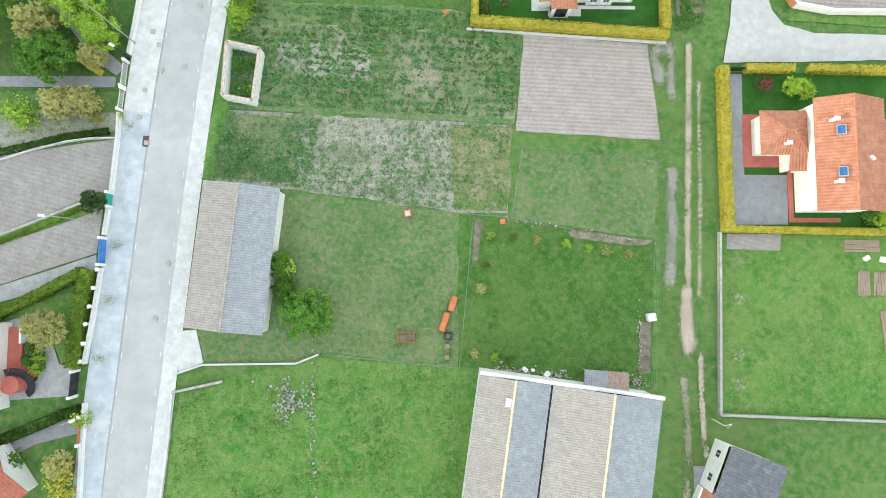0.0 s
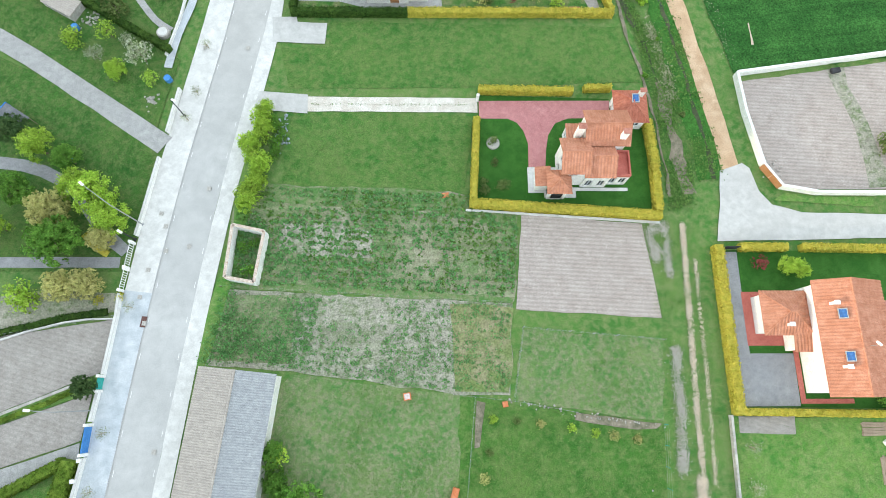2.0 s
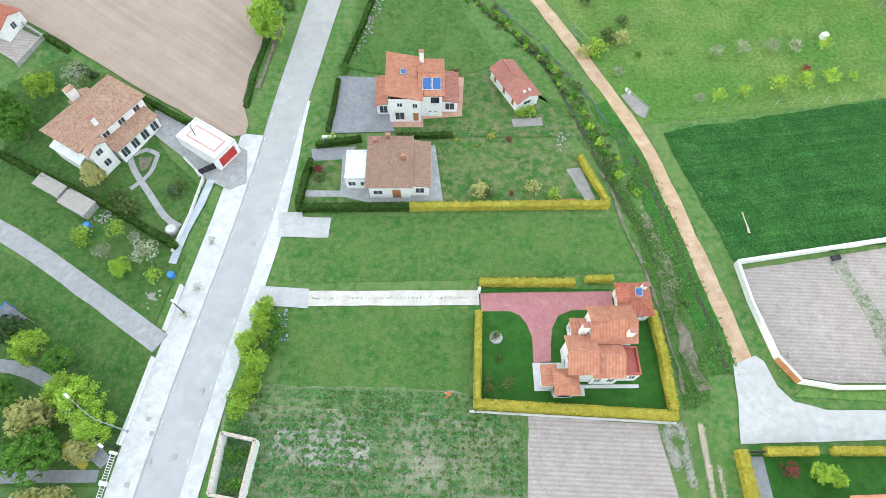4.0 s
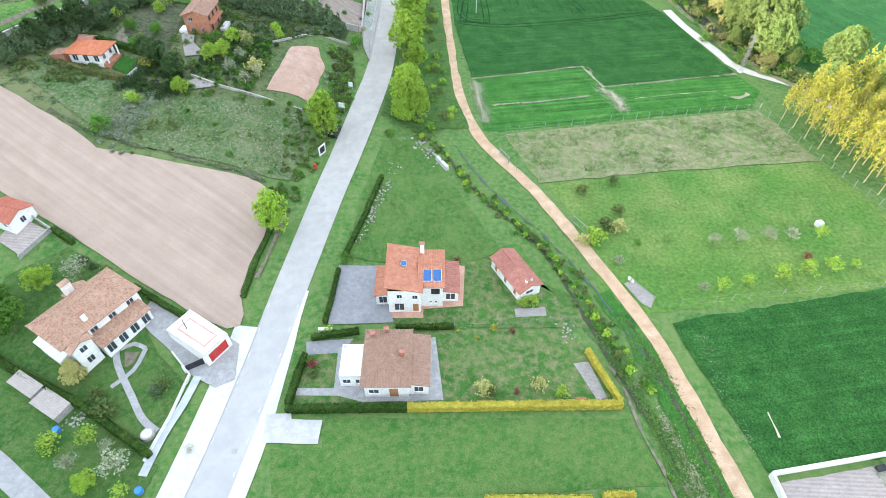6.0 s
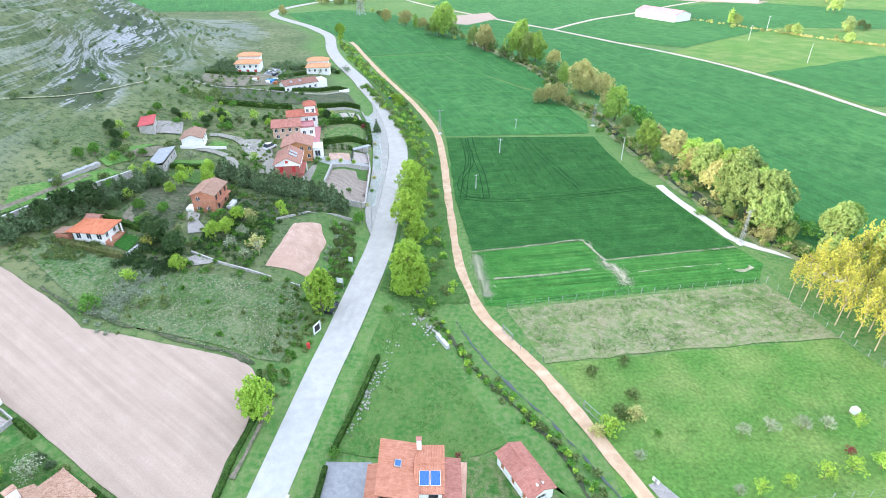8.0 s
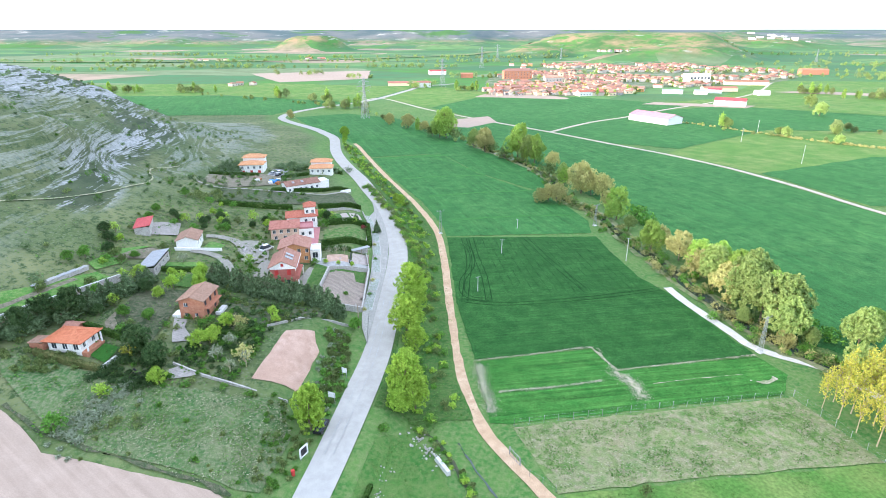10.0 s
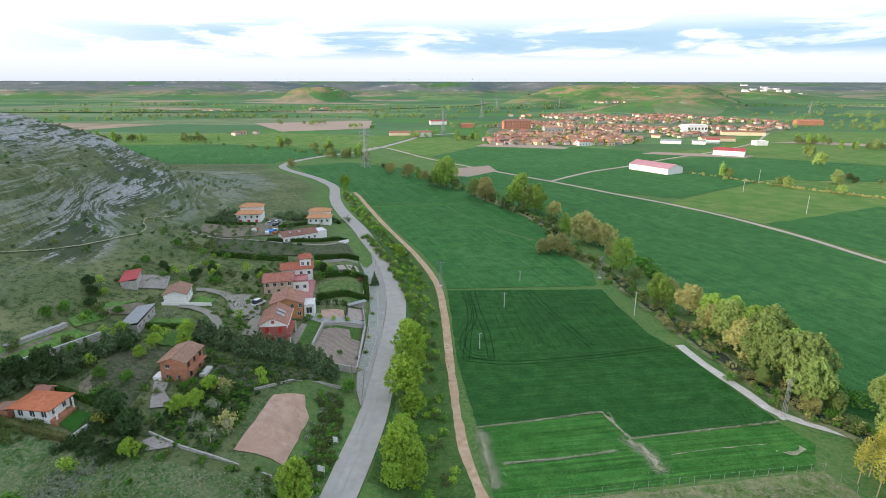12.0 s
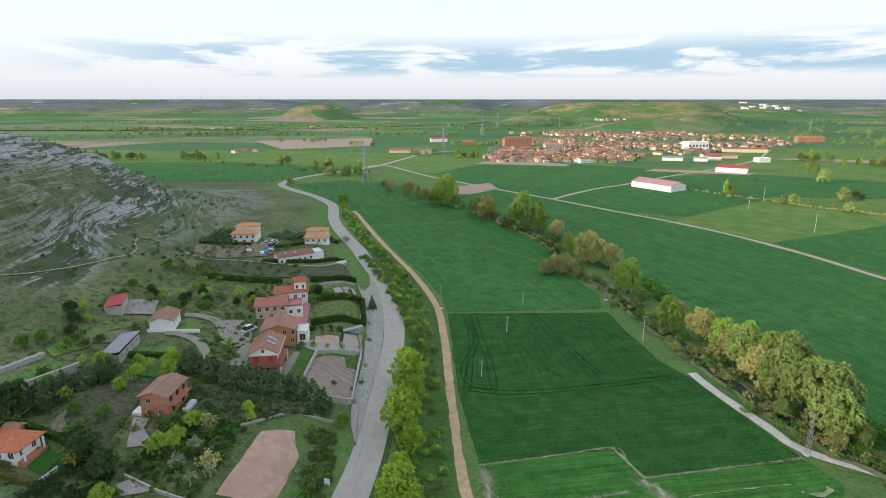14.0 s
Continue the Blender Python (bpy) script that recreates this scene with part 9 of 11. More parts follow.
solid("compost_bin", box(-0.45, 0.45, -0.45, 0.45, 0, 0.9, 0.05), TEALPAINT, "teal plastic compost bin on the lawn", "bin", at_ground(-46.4, -7.2, 8))
# orchard garden things
ob = thing("market_stall", "dark flat-roofed garden shelter with a blue end", "shelter", at_ground(-58.8, 45.9, -32))
part("roof", box(-2.1, 2.1, -0.95, 0.95, 1.9, 2.02, 0.02), SHEET_DARK, ob)
part("side_panel", box(-2.3, -2.15, -1.0, 1.0, 0, 2.05), BLUEPAINT, ob)
for px in (-1.9, 1.9):
    for py in (-0.85, 0.85):
        part("post", box(px - 0.05, px + 0.05, py - 0.05, py + 0.05, 0, 1.9), WOOD, ob)
solid("barrel", rods(((0, 0, 0), (0, 0, 0.9), 0.5, 0.5, 16)), BLUEPAINT, "blue plastic water barrel in the garden", "barrel", at_ground(-53.6, 60.9))
solid("barrel", rods(((0, 0, 0), (0, 0, 0.9), 0.5, 0.5, 16)), BLUEPAINT, "blue plastic barrel by the wall", "barrel", at_ground(-39.2, 52.6))
solid("tarpaulin_heap", box(-0.8, 0.8, -0.5, 0.5, 0, 0.5, 0.2), BLUEPAINT, "heap under a pale blue tarpaulin", "heap", at_ground(-51.6, 40.2))
stones("junk_heap", (-41.3, 49.4), (0.9, 0.9), 40, 0.25, "heap of garden junk and buckets")
well = thing("garden_well", "round grey stone garden well", "well", at_ground(-40.8, 60.2))
part("ring", rods(((0, 0, 0), (0, 0, 0.8), 0.95, 0.9, 20)), STONEWALL, well)
part("lid", rods(((0, 0, 0.8), (0, 0, 0.88), 0.7, 0.7, 20)), CONCRETE, well)
for cx, cy, l, w in ((-60.4, 67.3, 2.6, 1.0), (-55.6, 64.4, 2.6, 1.3)):
    gh = thing("garden_shed", "low grey-roofed garden shed along the hedge", "shed", at_ground(cx, cy, -29))
    walls(gh, -l, l, -w, w, 1.3, STONEWALL, row("S", 2 * l, 2, 0.3, 0.8, 0.7))
    roof(gh, -l - 0.1, l + 0.1, -w - 0.1, w + 0.1, 1.32, 0.2, "mono_s", SHEET_TAN, 0.2, 0.03, False)
stones("junk_heap", (-51.6, 62.6), (1.2, 3), 50, 0.25, "pots and junk along the hedge", -60)

# villa with mottled roof above the road
drape("yard", [(-47.4, 82.2), (-41, 79.4), (-36.6, 78.2), (-31.8, 75.2), (-31, 69), (-33.6, 67.6), (-37.6, 69.6), (-41.6, 73.4), (-45.6, 76.4), (-48.4, 79)], STONEPATH, "pale concrete yard of the villa", 0.13, 0.0, "yard", long_edge=4.0)
ribbon("path", [(-50.4, 74.6), (-49.4, 72), (-48.2, 70), (-45.4, 66.4), (-42.4, 62.6), (-39.8, 60.8)], -0.5, 0.5, STONEPATH, "grey flagstone garden path", 0.16, category="path", step=1.0)
ribbon("path", [(-45.6, 73.8), (-46.2, 70.2), (-48.6, 67.4)], -0.35, 0.35, STONEPATH, "grey flagstone side path", 0.17, category="path", step=1.0)
ribbon("path", [(-49.4, 73.6), (-47.6, 74.6), (-45.6, 73.8)], -0.35, 0.35, STONEPATH, "grey flagstone upper path", 0.165, category="path", step=1.0)
drape("gravel_bed", [(-48.6, 73.2), (-46.4, 73.2), (-46.6, 71.2), (-47.8, 70.6)], EARTH, "round brown gravel bed", 0.15, 0.1, "bed")
ribbon("path", [(-39.6, 54.6), (-38.8, 60), (-37.4, 65), (-36.6, 69.4)], -0.6, 0.6, PAVING, "blue-grey paved footpath by the road", 0.16, category="path", step=1.5)
wall_run([(-40.0, 56.5), (-38.6, 63), (-37.8, 69.6), (-41.4, 73.2)], 0.6, 0.2, WHITEWALL, "low white wall along the garden", coping=CONCRETE)
villa_e = thing("house", "large white villa with a mottled orange tile roof", "house", pose(-54.0, 77.6, ground_z(-53, 77) - 0.1, 0, 0, 58))
block(villa_e, -6.2, 6.2, -3.6, 3.6, 5.2, 1.9, "hip", WHITEWALL, TILE_OLD, row("S", 12.4, 4, 3.2, 1.2, 1.3) + row("W", 7.2, 2, 3.0) + row("E", 7.2, 2, 3.0), 0.6, low=-1.5)
block(villa_e, -2.6, 5.6, -6.0, -3.6, 2.6, 0.8, "mono_s", WHITEWALL, TILE_OLD, row("S", 8.2, 4, 0.3, 1.3, 1.9) + [("E", 1.2, 0.1, 1.4, 2.0, "red")], 0.3, low=-1.5)
block(villa_e, -6.0, -3.0, -5.2, -3.6, 5.0, 0.9, "gy", WHITEWALL, TILE_OLD, row("S", 3.0, 1, 3.2, 1.1, 1.2) + row("S", 3.0, 1, 0.6, 1.1, 1.4), 0.4, low=-1.5)
block(villa_e, -7.4, -6.2, -3.2, 3.2, 2.7, 0.5, "mono_w", WHITEWALL, WHITEPAINT, row("W", 6.4, 5, 0.3, 0.8, 2.0), 0.2, low=-1.5)
block(villa_e, 0.0, 3.0, 3.6, 5.6, 4.6, 0.9, "gy", WHITEWALL, TILE_OLD, (), 0.4, low=-1.5)
chimney(villa_e, 0.6, 4.8, 5.0, 7.2, WHITEWALL, 0.7, TILE_OLD)
chimney(villa_e, -1.6, -2.8, 5.4, 7.4, WHITEWALL, 0.35)
garage_e = thing("garage", "white flat-roofed garage with a red door", "garage", pose(-37.6, 75.4, ground_z(-37.6, 75.4) + 0.1, 0, 0, -33))
block(garage_e, -4.2, 4.2, -2.3, 2.3, 2.5, 0.25, "flat", WHITEWALL, surface("pale_roof_screed", [(0.74, 0.70, 0.66), (0.68, 0.62, 0.58)], (0.6, 4.0)), [("E", 2.3, 0.0, 3.4, 2.1, "red")], low=-1.2)
part("roof_band", box(-3.1, 3.1, -1.3, 1.3, 2.69, 2.72), surface("pink_roof_band", [(0.55, 0.33, 0.29), (0.62, 0.42, 0.37)], (0.8, 4.0)), garage_e)
part("roof_field", box(-2.8, 2.8, -1.0, 1.0, 2.721, 2.75), WHITEPAINT, garage_e)
hedge([(-50.6, 84.6), (-44, 80.8), (-38.0, 77.6)], 0.8, 1.1, HEDGE_G, "clipped green hedge beside the ploughed field")
bar_gate(-38.6, 70.2, -36.0, 71.8, 1.5, DARKMETAL, "dark sliding gate of the villa yard", True)
house_l = thing("house", "small white house with a red tiled roof", "house", pose(-75.2, 97.4, ground_z(-74, 97) - 0.2, 0, 0, -20))
block(house_l, -3, 3, -2.4, 2.4, 2.6, 1.0, "gx", WHITEWALL, TILE_BRICK, row("E", 4.8, 1, 0.8) + row("S", 6, 2, 0.9), 0.3, low=-1.5)
drape("yard", [(-73.8, 97.6), (-68.4, 95.2), (-71, 90), (-76.4, 93)], TILLED_S, "bare brown earth yard", 0.14, 0.1, "yard", long_edge=4.0)
wall_run([(-73.4, 98.6), (-68.0, 95.4), (-71, 89.4)], 0.9, 0.2, STONEWALL, "grey block wall of the yard")
hedge([(-67.4, 95.2), (-63.4, 92.8)], 0.9, 1.2, HEDGE_G, "dark hedge behind the yard")
# verge of the ploughed field
hedge([(-33.2, 84), (-32.6, 92), (-31.2, 100), (-33, 109)], 0.9, 0.5, HEDGE_G, "strip of rank grass along the field edge", leaves=14)
ribbon("path", [(-31.8, 88), (-30.4, 96), (-29.4, 103)], -0.4, 0.4, EARTH, "bare stony footpath beside the field", 0.16, ragged=0.2, category="path")
ribbon("verge", [(-34, 110), (-46, 113), (-60, 116.4), (-70, 119), (-79, 124.4)], -0.35, 0.35, SLOPEGRASS, "green verge above the ploughed field", 0.19, ragged=0.5, category="verge")
wild = {0: [], 1: [], 2: [], 3: []}
for k in range(90):
    x, y = rng.uniform(-34, -24.5), rng.uniform(104, 132)
    if x < lerp(y, ROAD) - 5:
        wild[(0, 1, 0)[k % 3]].append((x, y, rng.uniform(0.25, 0.6)))


def billboard(x, y, turn, w, hgt, label, frame_only=False):
    ob = thing("sign_board", label, "sign", at_ground(x, y, turn))
    for s in (-w * 0.8, w * 0.8):
        part("post", rods(((s, 0, -0.3), (s, 0, hgt), 0.06, 0.06, 6)), STEEL, ob)
    if frame_only:
        bm = bmesh.new()
        for q in ((-w, w, hgt - 0.35, hgt), (-w, w, hgt - 2.2, hgt - 1.85), (-w, -w + 0.35, hgt - 1.85, hgt - 0.35), (w - 0.35, w, hgt - 1.85, hgt - 0.35)):
            add_box(bm, q[0], q[1], -0.05, 0.05, q[2], q[3])
        part("panel", bm, WHITEPAINT, ob)
        part("board", box(-w + 0.35, w - 0.35, -0.03, 0.03, hgt - 1.85, hgt - 0.35), DARKMETAL, ob)
    else:
        part("panel", box(-w, w, -0.04, 0.04, hgt - 1.2, hgt), WHITEPAINT, ob)


billboard(-24.6, 120.4, 62, 1.1, 2.6, "white framed roadside notice board", True)
billboard(-21.0, 143.6, -20, 0.6, 2.4, "small white roadside sign panel")
billboard(-22.2, 135.2, -20, 0.8, 2.6, "white roadside sign panel on posts")
solid("red_hydrant", box(-0.3, 0.3, -0.3, 0.3, 0, 1.3, 0.08), REDPAINT, "red metal cabinet on the verge", "cabinet", at_ground(-25.6, 116.2, 30))
car(-22.9, 127.6, 78, CARBLACK, "black car parked on the road verge")

# ---- houses on the slope ----


def on_slope(name, label, x, y, turn, cat="house", up=0.0):
    return thing(name, label, cat, pose(x, y, ground_z(x, y) + up, 0, 0, turn))


ob = on_slope("house", "white bungalow with a bright orange hipped roof", -76.0, 141.0, -7)
block(ob, -3.6, 3.6, -2.5, 2.5, 2.3, 1.2, "hip", WHITEWALL, TILE_ORANGE, row("S", 7.2, 3, 0.4, 1.2, 1.6) + row("E", 5.0, 2, 0.6, 1.0, 1.4), 0.8, low=-2.5)
part("terrace", box(3.6, 5.0, -2.6, 2.4, -1.8, 0.12), BRICK, ob, "brick terrace beside the lawn")
part("pillar", box(4.6, 4.85, 1.9, 2.15, 0.1, 2.3), WHITEPAINT, ob)
part("pillar", box(4.6, 4.85, -2.2, -1.95, 0.1, 2.3), WHITEPAINT, ob)
block(ob, -7.2, -4.2, -3.2, -0.6, 1.9, 0.35, "mono_w", BRICK, TILE_BROWN, (), 0.2, low=-2.5)
block(ob, -4.6, -1.6, 3.2, 5.6, 2.2, 0.6, "gx", BRICK, TILE_DUSK, (), 0.3, low=-2.5)
drape("lawn", [(-71.4, 138.2), (-70.4, 142.0), (-66.8, 141.2), (-67.6, 136.4)], LAWN, "small trimmed lawn beside the bungalow", 0.2, 0.0, "lawn", long_edge=2.5)
hedge([(-81.8, 137.4), (-74.8, 135.8), (-67.6, 134.5)], 1.1, 1.3, HEDGE_B, "brownish green hedge before the bungalow")
hedge([(-78.9, 147.2), (-72.7, 145.5), (-66.5, 143.5)], 1.1, 1.4, HEDGE_G, "green hedge behind the bungalow")
balustrade = thing("balustrade", "white turned balustrade along the lawn", "balustrade")
for k in range(13):
    u = k / 12
    bx, by = -67.1 + 1.4 * u, 134.8 + 4.0 * u
    part("baluster", box(-0.09, 0.09, -0.09, 0.09, -0.2, 0.9), WHITEPAINT, balustrade, at=pose(bx, by, ground_z(bx, by)))
part("handrail", rods(((-67.1, 134.8, ground_z(-67.1, 134.8) + 0.95), (-65.7, 138.8, ground_z(-65.7, 138.8) + 0.95), 0.11, 0.11, 6)), WHITEPAINT, balustrade)
ob = on_slope("house", "unfinished orange-brick house of three floors", -56.4, 157.2, -3)
block(ob, -2.8, 2.8, -3.8, 3.8, 4.7, 1.1, "gy", BRICK, TILE_BROWN, [("S", 1.5, 3.0, 1.0, 1.0, "window"), ("S", 1.4, 0.5, 1.0, 1.0, "window"), ("S", 3.7, 0.6, 0.8, 0.9, "window")] + row("E", 7.6, 3, 2.9, 1.1, 1.3, "dark") + row("E", 7.6, 2, 0.4, 1.2, 1.4, "dark"), 0.45, low=-2.5)
part("balcony", box(2.8, 3.8, -3.4, 3.6, 2.4, 2.6), BRICK, ob)
part("garage", box(-4.7, -2.85, -4.0, -1.5, -2.0, 1.1, 0.04), WHITEWALL, ob)
part("outdoor_stair", box(3.9, 5.2, -1.0, 2.8, -2.0, 0.4, 0.04), CONCRETE, ob)
drape("driveway", [(-60.6, 152.6), (-57.6, 152.6), (-57.1, 149.7), (-53.3, 145.5), (-57.7, 144.3), (-59.8, 150.4)], GRAVEL_SOIL, "grey gravel driveway of the brick house", 0.2, 0.15, "driveway", long_edge=2.5)
ob = on_slope("house", "red and white house with a red gable and balcony", -41.9, 178.4, 7)
block(ob, -3.2, 3.2, -4.7, 4.7, 5.6, 1.9, "gy", REDWALL, TILE_DUSK, [("S", 1.5, 0.3, 1.4, 1.9, "white"), ("S", 4.3, 0.3, 1.6, 1.6, "window")] + row("S", 6.4, 2, 3.1, 1.0, 1.6, "red") + row("E", 9.4, 3, 3.2) + row("E", 9.4, 3, 0.6), 0.5, low=-2.5)
part("gable_face", mesh_from("gable_face", [(-3.2, -4.75, 4.9), (3.2, -4.75, 4.9), (3.2, -4.75, 5.5), (0, -4.75, 7.15), (-3.2, -4.75, 5.5), (-3.2, -4.69, 4.9), (3.2, -4.69, 4.9), (3.2, -4.69, 5.5), (0, -4.69, 7.2), (-3.2, -4.69, 5.5)], [(0, 1, 2, 3, 4), (9, 8, 7, 6, 5), (0, 5, 6, 1), (1, 6, 7, 2), (2, 7, 8, 3), (3, 8, 9, 4), (4, 9, 5, 0)], WHITEWALL), WHITEWALL, ob, "white rendered gable")
part("white_plinth", box(-3.22, 3.22, -4.75, -4.69, -2.0, 0.25), WHITEWALL, ob)
part("white_garage_door", box(-2.9, -0.4, -4.78, -4.70, -1.6, 0.9, 0.02), WHITEPAINT, ob)
part("eaves_band", box(3.21, 3.27, -4.7, 4.7, 4.2, 5.3), WHITEWALL, ob, "white rendered band under the eaves")
part("fascia", box(3.70, 3.78, -5.2, 5.2, 5.28, 5.46), WHITEPAINT, ob)
part("corner_pier", box(3.9, 4.2, -5.8, -5.5, -2.0, 2.34), WHITEWALL, ob)
part("corner_pier", box(3.9, 4.2, 3.7, 4.0, -2.0, 2.34), WHITEWALL, ob)
part("balcony", box(-3.6, 4.2, -5.8, -4.78, 2.35, 2.55), REDWALL, ob)
part("balcony", box(3.26, 4.2, -4.7, 4.0, 2.35, 2.55), REDWALL, ob)
part("railing", box(-3.6, 4.2, -5.8, -5.72, 2.56, 3.3), REDWALL, ob)
part("gable_vent", box(-0.35, 0.35, -4.80, -4.755, 5.7, 6.4), REDPAINT, ob)
for x in (0.9, 1.9):
    for y in (-1.5, 0.6):
        skylight(ob, pose(x, y, 7.55 - x * 0.55, 0, 29, 0), CARGREY)
ribbon("driveway", [(-37.9, 173.0), (-37.3, 179), (-36.4, 187)], -1.3, 1.3, YARDSOIL, "grey paved driveway beside the red house", 0.22, category="driveway", step=2.0)
drape("pink_court", [(-48.2, 218.6), (-41.6, 221.9), (-38.9, 204.8), (-41.5, 204.7)], PINK, "faded pink paved court between houses", 0.24, 0.0, "court", long_edge=3.0)
ob = on_slope("house", "orange-rendered house with a red tile roof", -43.0, 193.6, 8)
block(ob, -4.2, 4.2, -3.4, 4.2, 4.4, 1.5, "gy", OCHREBRICK, TILE_DUSK, row("S", 9, 4, 2.8) + row("S", 9, 3, 0.5) + row("E", 7.8, 3, 2.6), 0.5, low=-2.5)
block(ob, 4.4, 7.2, -2.0, 3.0, 2.6, 0.3, "flat", WHITEWALL, WHITEPAINT, row("S", 2.8, 1, 0.4, 1.6, 1.8), low=-2.5)
ob = on_slope("house", "house with several stepped red tile roofs", -49.6, 211.0, 14)
block(ob, -5.2, 3.4, -4.2, 3.6, 4.0, 1.3, "hip", SALMON, TILE_RED, row("S", 8.6, 4, 2.4) + row("S", 8.6, 3, 0.4), 0.5, low=-2.5)
block(ob, 3.4, 8.0, -2.6, 3.0, 2.8, 0.4, "flat", WHITEWALL, PINK, row("S", 4.6, 2, 0.6), low=-2.5)
ob = on_slope("house", "white house with a tall red-roofed tower room", -47.6, 224.4, 14)
block(ob, -5.6, 4.4, -3.4, 3.4, 3.6, 1.3, "hip", WHITEWALL, TILE_BRICK, row("S", 10, 4, 1.6), 0.5, low=-2.5)
block(ob, 0.4, 4.0, -2.2, 2.2, 6.6, 1.1, "hip", WHITEWALL, TILE_BRICK, row("S", 3.6, 2, 4.4, 0.9, 1.2), 0.4, low=3.0)
ob = on_slope("house", "plain white house with a brown gable roof", -74.0, 194.4, 12)
block(ob, -2.9, 2.9, -3.8, 3.8, 2.9, 1.3, "gy", WHITEWALL, TILE_BROWN, row("E", 7.6, 3, 1.0), 0.4, low=-2.5)
wall_run([(-76.4, 189.4), (-64.2, 192.6)], 0.9, 0.25, WHITEWALL, "long white terrace wall below the house")
drape("lawn", [(-69.6, 198.4), (-64.6, 196.6), (-65, 193), (-70, 192.4)], LUSH, "small green lawn beside the white house", 0.2, 0.0, "lawn", long_edge=3.0)
ob = on_slope("shed", "long grey shed with a lean-to roof", -76.2, 177.0, 8, "shed")
block(ob, -2.0, 2.0, -6.0, 6.0, 2.2, 0.7, "mono_w", STONEWALL, SHEET_GREY, row("E", 12, 4, 0.7, 1.0, 1.0), 0.25, low=-2.0, amp=0.06)
ob = on_slope("shed", "low shed with a dark red sheet roof", -89.0, 198.6, 20, "shed")
block(ob, -2.0, 2.0, -4.6, 4.6, 2.0, 0.5, "mono_w", STONEWALL, SHEET_RED, (), 0.3, low=-1.5)
drape("yard", [(-88, 194), (-80, 200), (-83, 209), (-89, 205)], GRAVEL_SOIL, "grey bare yard behind the shed", 0.2, 0.2, "yard", long_edge=3.0)
for k in range(5):
    x, y = -92.2 + k * 0.85, 156.6 + k * 2.6
    ob = on_slope("shelter", "low long shed roof of pale grey sheets", x, y, 72, "shelter")
    part("roof", box(-1.5, 1.5, -0.7, 0.7, 1.0, 1.08), (SHEET_GREY, STONEPATH, SHEET_GREY)[k % 3], ob)
    part("side_panel", box(-1.45, 1.45, -0.6, -0.55, 0, 1.0), STONEWALL, ob)
    part("side_panel", box(-1.45, 1.45, 0.55, 0.6, 0, 1.0), STONEWALL, ob)
wall_run([(-95, 138), (-90.4, 145.3), (-85, 154.8), (-79.7, 167.3)], 1.9, 0.3, STONEWALL, "long grey stained terrace wall", coping=CONCRETE)
drape("meadow", [(-96, 142), (-91.6, 147.4), (-86.4, 157), (-82, 167), (-86, 168), (-92, 158), (-98, 150)], LUSH, "bright green strip above the terrace wall", 0.2, 0.3, "meadow", long_edge=3.0)
ribbon("path", [(-97, 143), (-93, 149), (-90.4, 156), (-88, 163)], -0.6, 0.6, EARTH, "bare earth path on the terrace", 0.26, ragged=0.2, category="path", step=1.5)
ribbon("lane", [(-54.8, 171), (-55.5, 175.7), (-58.6, 182), (-62.8, 187.2), (-68.5, 189.8), (-72, 189.6)], -1.2, 1.2, YARDSOIL, "narrow grey lane winding up to the houses", 0.22, category="lane", step=1.5)
drape("yard", [(-63.5, 200.8), (-60.0, 194), (-57.2, 187.6), (-54.4, 184.6), (-49.6, 188.0), (-51.6, 196), (-55.9, 203.1), (-59.4, 202.4)], YARDSOIL, "grey gravel yard beside the red houses", 0.2, 0.2, "yard", long_edge=3.0)
drape("yard", [(-51.4, 190.0), (-48.6, 188), (-47.6, 181.5), (-45.6, 170.2), (-48.8, 169.4), (-51.0, 180.0)], YARDSOIL, "trodden earth drive beside the red house", 0.21, 0.3, "yard", long_edge=2.5)
stones("rubble_heap", (-56.6, 194.6), (2.6, 4.2), 150, 0.32, "blue-grey heap of broken stone in the yard", 0, ROCK)
ribbon("lane", [(-72.6, 202.4), (-69.4, 203), (-63.6, 201.2), (-61, 198)], -1.4, 1.4, YARDSOIL, "grey lane above the white house", 0.21, ragged=0.2, category="lane", step=1.5)
stones("rubble_bank", (-58.6, 195.4), (1.6, 4.2), 120, 0.4, "pale rubble bank beside the lane", 20)
car(-52.4, 196.6, 60, CARWHITE, "white van parked in the gravel yard", van=True)
for x, y, t, p, lab in ((-82.6, 309, 80, CARGREY, "silver car in the parking yard"), (-80.4, 312, 80, CARWHITE, "white car in the parking yard"), (-79.2, 306, 80, CARBLACK, "dark car in the parking yard")):
    car(x, y, t, p, lab)
drape("yard", [(-85, 303), (-77, 304), (-78, 322), (-86, 322)], DRIVE, "grey parking yard between hedges", 0.2, 0.1, "yard", long_edge=4.0)
for k in range(24):
    u = k / 23
    plant("cypress", -58.6 + 32.6 * u + rng.normal() * 0.3, lerp(u, [(0, 172.4), (0.4, 167.6), (1, 165.6)]), rng.uniform(1.1, 1.32), 0.98, "dark cypress row")
for k in range(16):
    u = k / 15
    plant("conifer", lerp(u, [(0, -92), (0.5, -83.4), (1, -73)]) + rng.normal() * 0.6, lerp(u, [(0, 135), (0.5, 146), (1, 167.5)]), rng.uniform(0.75, 1.0), 0.9, "dark conifer row")
